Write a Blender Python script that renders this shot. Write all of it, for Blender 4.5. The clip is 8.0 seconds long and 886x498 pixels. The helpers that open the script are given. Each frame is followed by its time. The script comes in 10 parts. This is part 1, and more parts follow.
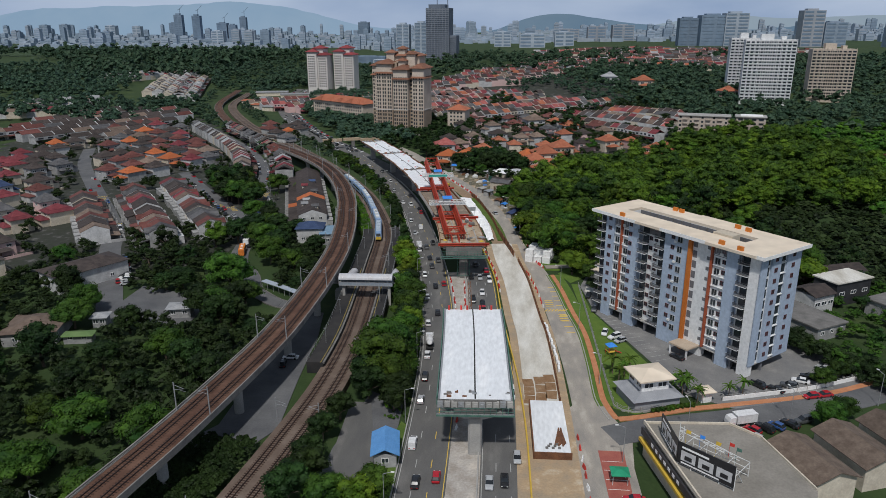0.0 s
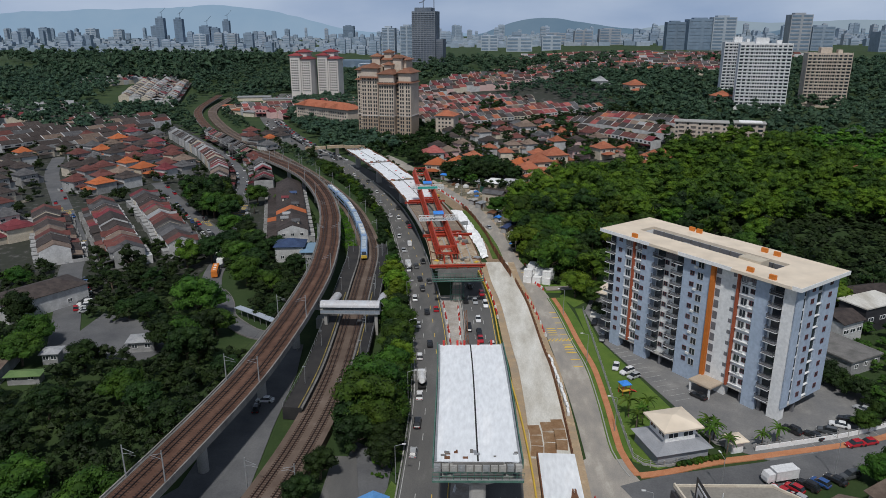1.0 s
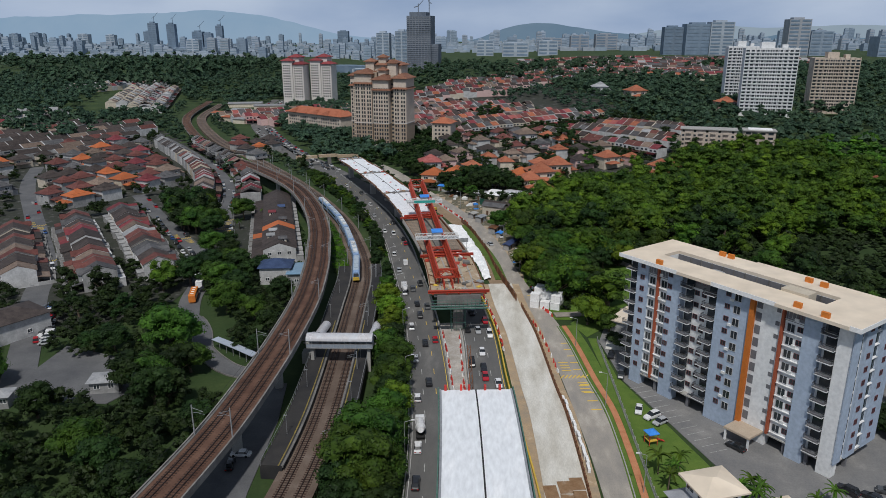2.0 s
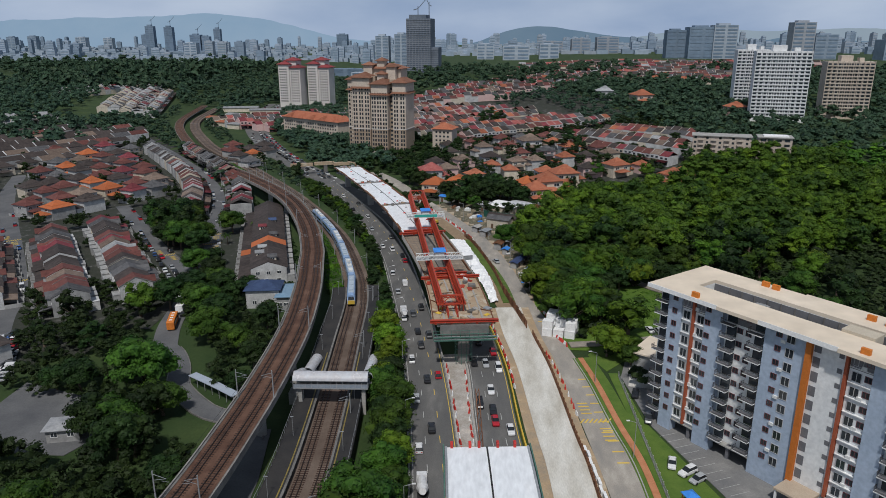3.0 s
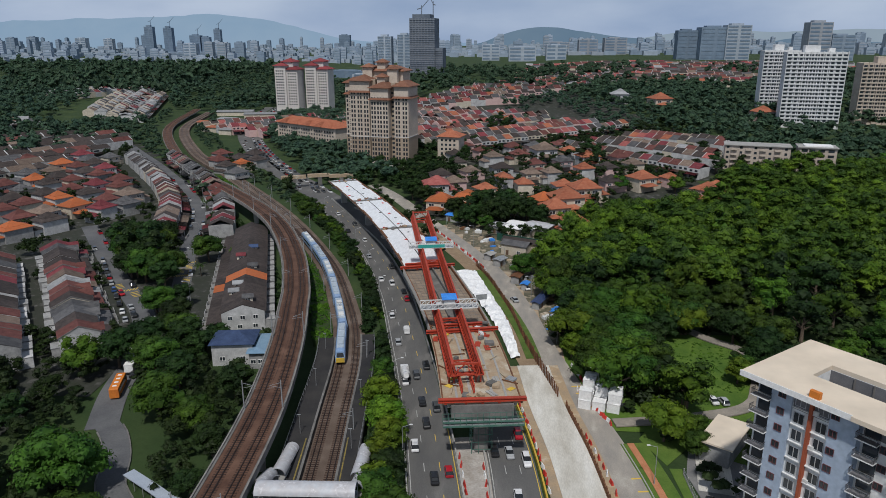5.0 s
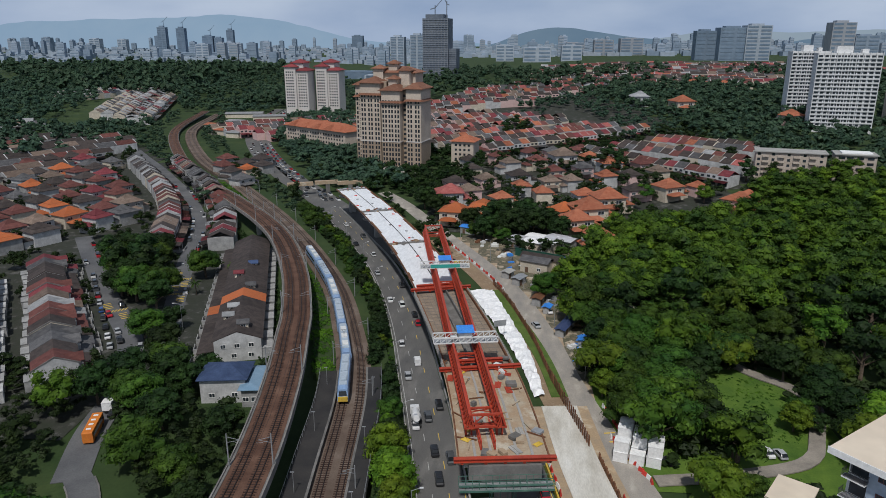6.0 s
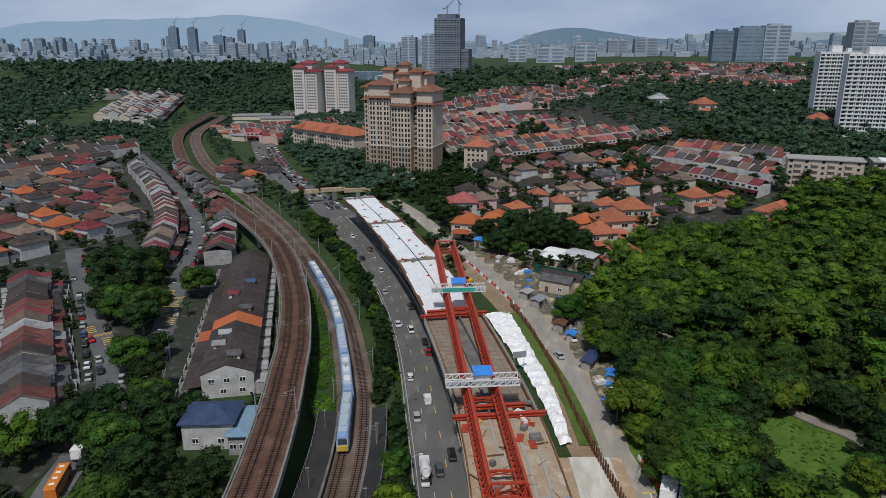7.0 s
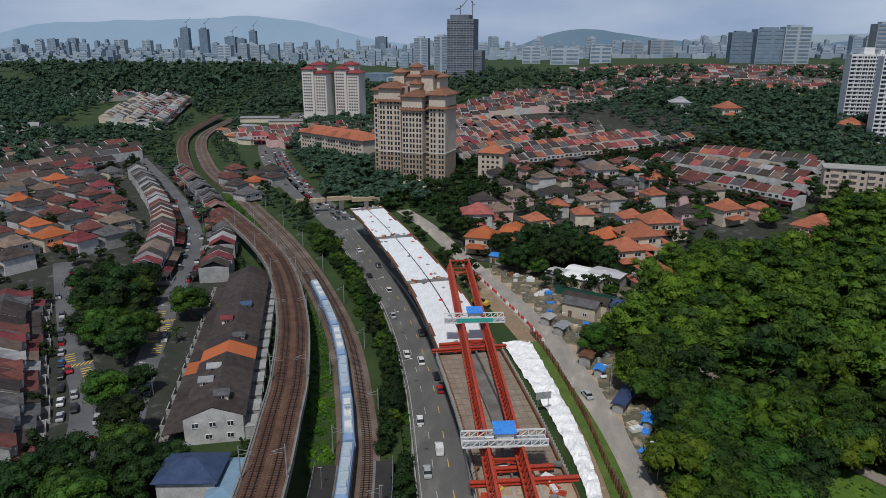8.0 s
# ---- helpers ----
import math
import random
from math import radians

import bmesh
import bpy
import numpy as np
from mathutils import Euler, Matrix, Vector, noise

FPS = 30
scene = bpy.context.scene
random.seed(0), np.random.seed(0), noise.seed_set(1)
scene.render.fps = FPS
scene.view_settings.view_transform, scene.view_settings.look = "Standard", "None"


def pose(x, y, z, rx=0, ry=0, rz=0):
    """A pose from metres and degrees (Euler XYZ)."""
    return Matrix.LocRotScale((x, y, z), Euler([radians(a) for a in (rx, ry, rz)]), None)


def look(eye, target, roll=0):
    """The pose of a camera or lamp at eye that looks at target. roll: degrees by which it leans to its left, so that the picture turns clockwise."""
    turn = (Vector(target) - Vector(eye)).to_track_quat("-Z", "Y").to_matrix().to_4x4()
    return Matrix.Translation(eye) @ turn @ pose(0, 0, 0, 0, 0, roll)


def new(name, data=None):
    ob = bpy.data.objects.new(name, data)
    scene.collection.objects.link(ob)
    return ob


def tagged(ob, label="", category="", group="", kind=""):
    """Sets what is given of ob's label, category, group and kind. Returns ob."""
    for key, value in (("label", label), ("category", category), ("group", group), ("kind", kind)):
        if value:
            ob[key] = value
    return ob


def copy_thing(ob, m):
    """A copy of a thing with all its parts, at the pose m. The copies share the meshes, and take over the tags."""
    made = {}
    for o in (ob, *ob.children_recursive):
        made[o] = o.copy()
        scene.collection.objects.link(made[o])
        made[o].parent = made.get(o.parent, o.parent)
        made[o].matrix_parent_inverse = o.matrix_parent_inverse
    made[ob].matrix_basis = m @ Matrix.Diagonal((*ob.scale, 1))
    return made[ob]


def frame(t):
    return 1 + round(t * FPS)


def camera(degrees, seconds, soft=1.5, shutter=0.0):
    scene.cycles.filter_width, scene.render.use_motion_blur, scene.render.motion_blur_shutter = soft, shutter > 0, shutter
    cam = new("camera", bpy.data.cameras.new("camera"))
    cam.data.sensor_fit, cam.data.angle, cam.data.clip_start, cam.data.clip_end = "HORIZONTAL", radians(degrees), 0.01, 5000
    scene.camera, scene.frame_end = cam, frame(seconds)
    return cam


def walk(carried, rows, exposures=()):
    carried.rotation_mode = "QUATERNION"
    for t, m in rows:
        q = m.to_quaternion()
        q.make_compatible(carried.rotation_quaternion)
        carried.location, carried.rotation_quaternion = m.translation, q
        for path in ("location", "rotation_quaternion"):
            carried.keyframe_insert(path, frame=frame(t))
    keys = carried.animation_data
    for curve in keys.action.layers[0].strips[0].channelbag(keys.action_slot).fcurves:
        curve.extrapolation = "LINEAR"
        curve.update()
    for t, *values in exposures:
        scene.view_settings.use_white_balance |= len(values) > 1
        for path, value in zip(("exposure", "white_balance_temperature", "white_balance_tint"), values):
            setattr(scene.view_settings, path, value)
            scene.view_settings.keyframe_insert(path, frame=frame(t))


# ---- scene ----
cam = camera(64.5, 8.0, soft=0.8)
PATH = [
    (0, (2.673, -2.07, 90.418), (2.503, -0.174, 89.803), -0.2),
    (0.5, (0.727, 9.099, 89.948), (0.577, 10.998, 89.338), -0.1),
    (1, (-1.136, 20.218, 89.472), (-1.267, 22.12, 88.867), -0.1),
    (1.5, (-2.623, 31.409, 88.925), (-2.743, 33.313, 88.327), -0.1),
    (3, (-6.516, 64.316, 87.737), (-6.632, 66.225, 87.154), -0.1),
    (3.5, (-7.656, 75.395, 87.505), (-7.771, 77.305, 86.923), -0.0),
    (4, (-8.64, 86.375, 87.223), (-8.755, 88.285, 86.642), -0.1),
    (4.5, (-9.82, 97.515, 86.899), (-9.936, 99.425, 86.318), -0.1),
    (6, (-13.438, 130.314, 86.322), (-13.597, 132.222, 85.743), -0.1),
    (6.5, (-14.408, 140.452, 86.51), (-14.582, 142.358, 85.931), -0.1),
    (7, (-15.995, 151.535, 86.124), (-16.184, 153.44, 85.546), -0.1),
    (7.5, (-17.595, 162.495, 86.003), (-17.8, 164.399, 85.426), -0.1),
    (8, (-19.085, 173.012, 85.872), (-19.305, 174.915, 85.297), -0.0),
]
walk(cam, [(t, look(eye, target, roll)) for t, eye, target, roll in PATH])

# ---- sky and sun ----
SUN_AZ, SUN_EL = radians(184), radians(57)   # compass bearing of the sun (from +y towards +x), height
world = bpy.data.worlds.new("sky")
scene.world = world
world.use_nodes = True
wn, wl = world.node_tree.nodes, world.node_tree.links
sky = wn.new("ShaderNodeTexSky")
sky.sky_type, sky.sun_disc = "NISHITA", False
sky.sun_elevation, sky.sun_rotation = SUN_EL, SUN_AZ
sky.air_density, sky.dust_density, sky.ozone_density = 1.0, 5.0, 1.0
# broken cloud cover: soft grey cloud mixed into the clear sky
wtc = wn.new("ShaderNodeTexCoord")
wmap = wn.new("ShaderNodeMapping")
wmap.inputs["Scale"].default_value = (1.0, 1.0, 3.2)
wnoise = wn.new("ShaderNodeTexNoise")
wnoise.inputs["Scale"].default_value, wnoise.inputs["Detail"].default_value = 2.6, 7.0
wramp = wn.new("ShaderNodeValToRGB")
wramp.color_ramp.elements[0].position, wramp.color_ramp.elements[0].color = 0.36, (2.75, 3.8, 5.75, 1)
wramp.color_ramp.elements[1].position, wramp.color_ramp.elements[1].color = 0.68, (5.0, 5.95, 7.55, 1)
wmix = wn.new("ShaderNodeMix")
wmix.data_type = "RGBA"
wmix.inputs["Factor"].default_value = 0.82
# sky dimmed overhead, out of view, to weaken fill light; brighter towards the horizon
wsep = wn.new("ShaderNodeSeparateXYZ")
wtop = wn.new("ShaderNodeMapRange")
wtop.inputs["From Min"].default_value, wtop.inputs["From Max"].default_value = 0.02, 0.75
wtop.inputs["To Min"].default_value, wtop.inputs["To Max"].default_value = 1.48, 0.54
wdim = wn.new("ShaderNodeVectorMath")
wdim.operation = "SCALE"
wl.new(wtc.outputs["Generated"], wmap.inputs["Vector"])
wl.new(wmap.outputs["Vector"], wnoise.inputs["Vector"])
wl.new(wnoise.outputs["Fac"], wramp.inputs["Fac"])
wl.new(sky.outputs["Color"], wmix.inputs["A"])
wl.new(wramp.outputs["Color"], wmix.inputs["B"])
wbg = wn["Background"]
wl.new(wtc.outputs["Generated"], wsep.inputs["Vector"])
wl.new(wsep.outputs["Z"], wtop.inputs["Value"])
wl.new(wmix.outputs["Result"], wdim.inputs[0])
wl.new(wtop.outputs["Result"], wdim.inputs["Scale"])
wl.new(wdim.outputs["Vector"], wbg.inputs["Color"])
wbg.inputs["Strength"].default_value = 0.071
sun_data = bpy.data.lights.new("sun", "SUN")
sun_data.energy, sun_data.angle, sun_data.color = 2.7, radians(2.5), (1.0, 0.98, 0.955)
sun = new("sun", sun_data)
sun_way = Vector((math.sin(SUN_AZ) * math.cos(SUN_EL), math.cos(SUN_AZ) * math.cos(SUN_EL), math.sin(SUN_EL)))
sun.matrix_world = look((0, 0, 300), Vector((0, 0, 300)) - sun_way)
scene.view_settings.exposure = 0.0

# ---- materials ----
MATS = {}


def mat(name, a, b=None, scale=0.3, rough=0.8, fine=6.0, bump=0.15, metal=0.0, c=None, island=0.0, objvar=0.0, spec=0.3, stretch=(1, 1, 1)):
    """Two-scale procedural surface: large stains from a to b (and c), fine grain, bump; island / objvar vary the value per piece / per object."""
    if name in MATS:
        return MATS[name]
    m = bpy.data.materials.new(name)
    m.use_nodes = True
    n, l = m.node_tree.nodes, m.node_tree.links
    p = n["Principled BSDF"]
    b = b or tuple(v * 0.75 for v in a)
    geo = n.new("ShaderNodeNewGeometry")
    mp = n.new("ShaderNodeMapping")
    mp.inputs["Scale"].default_value = stretch
    l.new(geo.outputs["Position"], mp.inputs["Vector"])
    big = n.new("ShaderNodeTexNoise")
    big.inputs["Scale"].default_value, big.inputs["Detail"].default_value, big.inputs["Roughness"].default_value = scale, 6.0, 0.62
    small = n.new("ShaderNodeTexNoise")
    small.inputs["Scale"].default_value, small.inputs["Detail"].default_value = fine, 4.0
    l.new(mp.outputs["Vector"], big.inputs["Vector"])
    l.new(mp.outputs["Vector"], small.inputs["Vector"])
    ramp = n.new("ShaderNodeValToRGB")
    e = ramp.color_ramp.elements
    e[0].position, e[0].color = 0.33, (*a, 1)
    e[1].position, e[1].color = 0.68, (*b, 1)
    if c:
        x = e.new(0.56)
        x.color = (*c, 1)
    l.new(big.outputs["Fac"], ramp.inputs["Fac"])
    hsv = n.new("ShaderNodeHueSaturation")
    l.new(ramp.outputs["Color"], hsv.inputs["Color"])
    val = n.new("ShaderNodeMapRange")
    val.inputs["To Min"].default_value, val.inputs["To Max"].default_value = 0.75, 1.25
    l.new(small.outputs["Fac"], val.inputs["Value"])
    last = val.outputs["Result"]
    for amount, node, out in ((island, geo, "Random Per Island"), (objvar, None, "Random")):
        if amount:
            if node is None:
                node = n.new("ShaderNodeObjectInfo")
            r = n.new("ShaderNodeMapRange")
            r.inputs["To Min"].default_value, r.inputs["To Max"].default_value = 1 - amount, 1 + amount
            l.new(node.outputs[out], r.inputs["Value"])
            mul = n.new("ShaderNodeMath")
            mul.operation = "MULTIPLY"
            l.new(last, mul.inputs[0])
            l.new(r.outputs["Result"], mul.inputs[1])
            last = mul.outputs["Value"]
    l.new(last, hsv.inputs["Value"])
    l.new(hsv.outputs["Color"], p.inputs["Base Color"])
    p.inputs["Roughness"].default_value, p.inputs["Metallic"].default_value = rough, metal
    p.inputs["Specular IOR Level"].default_value = spec
    if bump:
        bp = n.new("ShaderNodeBump")
        bp.inputs["Strength"].default_value, bp.inputs["Distance"].default_value = bump, 0.1
        l.new(small.outputs["Fac"], bp.inputs["Height"])
        l.new(bp.outputs["Normal"], p.inputs["Normal"])
    MATS[name] = m
    return m


def leaf_mat(name, dark, light, objvar=0.25, thin=0.3):
    """Foliage: colour varies from tree to tree, clump to clump and leaf to leaf, with light passing through."""
    m = mat(name, dark, light, scale=0.13, rough=0.6, fine=2.6, bump=0.0, island=0.32, objvar=objvar, spec=0.18)
    n, l = m.node_tree.nodes, m.node_tree.links
    p, out = n["Principled BSDF"], n["Material Output"]
    hs = [k for k in n if k.bl_idname == "ShaderNodeHueSaturation"][0]
    info = [k for k in n if k.bl_idname == "ShaderNodeObjectInfo"][0]
    hue = n.new("ShaderNodeMapRange")
    hue.inputs["To Min"].default_value, hue.inputs["To Max"].default_value = 0.475, 0.515
    l.new(info.outputs["Random"], hue.inputs["Value"])
    l.new(hue.outputs["Result"], hs.inputs["Hue"])
    tr = n.new("ShaderNodeBsdfTranslucent")
    mx = n.new("ShaderNodeMixShader")
    mx.inputs["Fac"].default_value = thin
    l.new(hs.outputs["Color"], tr.inputs["Color"])
    l.new(p.outputs["BSDF"], mx.inputs[1])
    l.new(tr.outputs["BSDF"], mx.inputs[2])
    l.new(mx.outputs["Shader"], out.inputs["Surface"])
    return m


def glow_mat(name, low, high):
    """Plain far backdrop that glows; haze is put into its mottled emission colours."""
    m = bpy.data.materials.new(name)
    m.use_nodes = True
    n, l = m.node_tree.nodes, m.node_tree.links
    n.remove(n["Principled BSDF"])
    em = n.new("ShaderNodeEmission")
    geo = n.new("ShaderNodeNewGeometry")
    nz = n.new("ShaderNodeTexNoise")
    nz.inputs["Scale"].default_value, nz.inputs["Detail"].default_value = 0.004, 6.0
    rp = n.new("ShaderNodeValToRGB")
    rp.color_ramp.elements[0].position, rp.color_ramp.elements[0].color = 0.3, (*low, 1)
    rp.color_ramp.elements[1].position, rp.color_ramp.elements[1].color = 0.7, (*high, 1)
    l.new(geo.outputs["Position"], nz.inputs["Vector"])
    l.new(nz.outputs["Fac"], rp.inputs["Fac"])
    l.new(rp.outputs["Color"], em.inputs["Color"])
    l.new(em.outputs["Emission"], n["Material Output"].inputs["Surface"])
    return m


def glass_mat(name, tint, rough=0.12):
    return mat(name, tint, tuple(v * 0.6 for v in tint), scale=0.8, rough=rough, fine=0.5, bump=0.0, spec=0.7, objvar=0.3)


# Kept dark so the ground in gaps between trees reads as shaded
GRASS = mat("grass", (0.022, 0.045, 0.012), (0.05, 0.075, 0.022), scale=0.06, fine=1.6, bump=0.5, rough=0.95, c=(0.034, 0.058, 0.017))
EARTH = mat("earth", (0.30, 0.22, 0.14), (0.42, 0.34, 0.24), scale=0.15, fine=2.0, bump=0.5, rough=0.95, c=(0.24, 0.17, 0.11))
SAND = mat("sand", (0.42, 0.36, 0.27), (0.50, 0.45, 0.36), scale=0.2, fine=2.5, bump=0.4, rough=0.95, c=(0.36, 0.26, 0.17))
ASPHALT = mat("asphalt", (0.098, 0.097, 0.096), (0.165, 0.16, 0.152), scale=0.12, fine=5.0, bump=0.15, rough=0.85, c=(0.125, 0.122, 0.117), stretch=(1.6, 0.5, 1))
OLD_ASPHALT = mat("old_asphalt", (0.25, 0.235, 0.215), (0.43, 0.395, 0.345), scale=0.16, fine=4.0, bump=0.15, rough=0.9, c=(0.335, 0.305, 0.265), stretch=(1.5, 0.6, 1))
VILLAGE_ASPHALT = mat("village_asphalt", (0.085, 0.087, 0.093), (0.145, 0.146, 0.148), scale=0.08, fine=3.0, bump=0.1, rough=0.9)
PLATFORM = mat("platform_asphalt", (0.022, 0.022, 0.024), (0.045, 0.042, 0.04), scale=0.15, fine=4.0, bump=0.1, rough=0.85)
CONCRETE = mat("concrete", (0.30, 0.295, 0.28), (0.42, 0.41, 0.39), scale=0.2, fine=3.0, bump=0.15, rough=0.85, c=(0.35, 0.34, 0.32))
# Tone lowered because the viaduct came out too bright
DARK_CONCRETE = mat("weathered_concrete", (0.11, 0.107, 0.10), (0.21, 0.20, 0.19), scale=0.25, fine=3.0, bump=0.2, rough=0.9)
PALE_SLAB = mat("pale_slab", (0.44, 0.41, 0.35), (0.66, 0.645, 0.60), scale=0.1, fine=2.0, bump=0.2, rough=0.9, c=(0.60, 0.58, 0.525), stretch=(2.2, 0.6, 1))
WHITE_DECK = mat("white_deck", (0.70, 0.72, 0.74), (0.79, 0.80, 0.81), scale=0.18, fine=1.4, bump=0.1, rough=0.75, c=(0.72, 0.74, 0.76), stretch=(1, 0.3, 1))
WHITE_SHEET = mat("white_sheeting", (0.80, 0.81, 0.82), (0.90, 0.90, 0.90), scale=0.4, fine=1.5, bump=0.3, rough=0.45)
WHITE_PAINT = mat("white_paint", (0.74, 0.74, 0.73), (0.80, 0.80, 0.79), scale=0.3, fine=2.0, bump=0.03, rough=0.7)
ROAD_WHITE = mat("road_white", (0.30, 0.30, 0.29), (0.52, 0.52, 0.50), scale=1.0, fine=8.0, bump=0.02, rough=0.7)
ROAD_YELLOW = mat("road_yellow", (0.62, 0.42, 0.05), (0.70, 0.50, 0.10), scale=1.0, fine=8.0, bump=0.02, rough=0.7)
YELLOW = mat("yellow_paint", (0.62, 0.42, 0.06), (0.50, 0.33, 0.05), scale=0.5, fine=4.0, bump=0.05, rough=0.6)
BALLAST = mat("ballast", (0.080, 0.039, 0.026), (0.158, 0.088, 0.060), scale=0.25, fine=7.0, bump=0.7, rough=0.95, c=(0.125, 0.067, 0.045))
GREY_BALLAST = mat("grey_ballast", (0.100, 0.070, 0.054), (0.19, 0.150, 0.125), scale=0.12, fine=7.0, bump=0.7, rough=0.95, c=(0.148, 0.11, 0.087))
SLEEPER = mat("sleeper", (0.036, 0.020, 0.015), (0.072, 0.042, 0.031), scale=0.5, fine=5.0, bump=0.2, rough=0.95, island=0.3)
RAIL = mat("rail_steel", (0.03, 0.02, 0.017), (0.06, 0.04, 0.034), scale=1.0, fine=6.0, bump=0.05, rough=0.5, metal=0.6)
RUST = mat("rusted_steel", (0.10, 0.045, 0.025), (0.20, 0.09, 0.045), scale=0.5, fine=4.0, bump=0.2, rough=0.85, island=0.3)
RED_STEEL = mat("red_steel", (0.46, 0.055, 0.025), (0.27, 0.038, 0.022), scale=0.4, fine=3.0, bump=0.08, rough=0.55, c=(0.38, 0.055, 0.03))
ORANGE = mat("orange_paint", (0.62, 0.20, 0.03), (0.55, 0.16, 0.03), scale=0.3, fine=2.0, bump=0.03, rough=0.7)
RED_PLASTIC = mat("red_plastic", (0.55, 0.04, 0.03), (0.48, 0.05, 0.04), scale=1.0, fine=3.0, bump=0.02, rough=0.5, objvar=0.2)
WHITE_STEEL = mat("white_steel", (0.60, 0.61, 0.60), (0.70, 0.70, 0.68), scale=0.6, fine=3.0, bump=0.05, rough=0.5)
GREY_STEEL = mat("galvanised_steel", (0.30, 0.31, 0.32), (0.42, 0.43, 0.44), scale=0.6, fine=4.0, bump=0.05, rough=0.5, metal=0.4)
GREEN_NET = mat("green_netting", (0.04, 0.115, 0.09), (0.10, 0.19, 0.15), scale=0.6, fine=5.0, bump=0.3, rough=0.9)
BLUE_SHEET = mat("blue_tarpaulin", (0.04, 0.20, 0.62), (0.06, 0.28, 0.75), scale=0.5, fine=2.0, bump=0.2, rough=0.5)
BARK = mat("bark", (0.10, 0.075, 0.055), (0.17, 0.13, 0.10), scale=1.5, fine=6.0, bump=0.5, rough=0.95)
TYRE = mat("tyre_rubber", (0.018, 0.018, 0.018), (0.03, 0.03, 0.03), scale=2.0, rough=0.9, bump=0.0)
GLASS = glass_mat("window_glass", (0.035, 0.045, 0.055))
CAR_GLASS = glass_mat("car_glass", (0.02, 0.024, 0.028), 0.08)
# Dark leaves; also stand in for cloud shade and for shade between crowns
LEAF_DARK_SHADED = leaf_mat("leaf_dark", (0.010, 0.025, 0.008), (0.031, 0.064, 0.014))
# LEAF's wide ramp puts shaded gaps and sunlit tops into its colour
LEAF = leaf_mat("leaf", (0.018, 0.056, 0.009), (0.098, 0.184, 0.016))
LEAF_MID = leaf_mat("leaf_mid", (0.016, 0.048, 0.009), (0.066, 0.130, 0.016))
LEAF_LIGHT = leaf_mat("leaf_light", (0.044, 0.108, 0.010), (0.140, 0.222, 0.018))
# Far foliage, tinted bluish to put distance haze into the leaf colour
LEAF_HAZE = leaf_mat("leaf_far", (0.025, 0.058, 0.040), (0.074, 0.126, 0.068), objvar=0.1)

# ---- building helpers ----


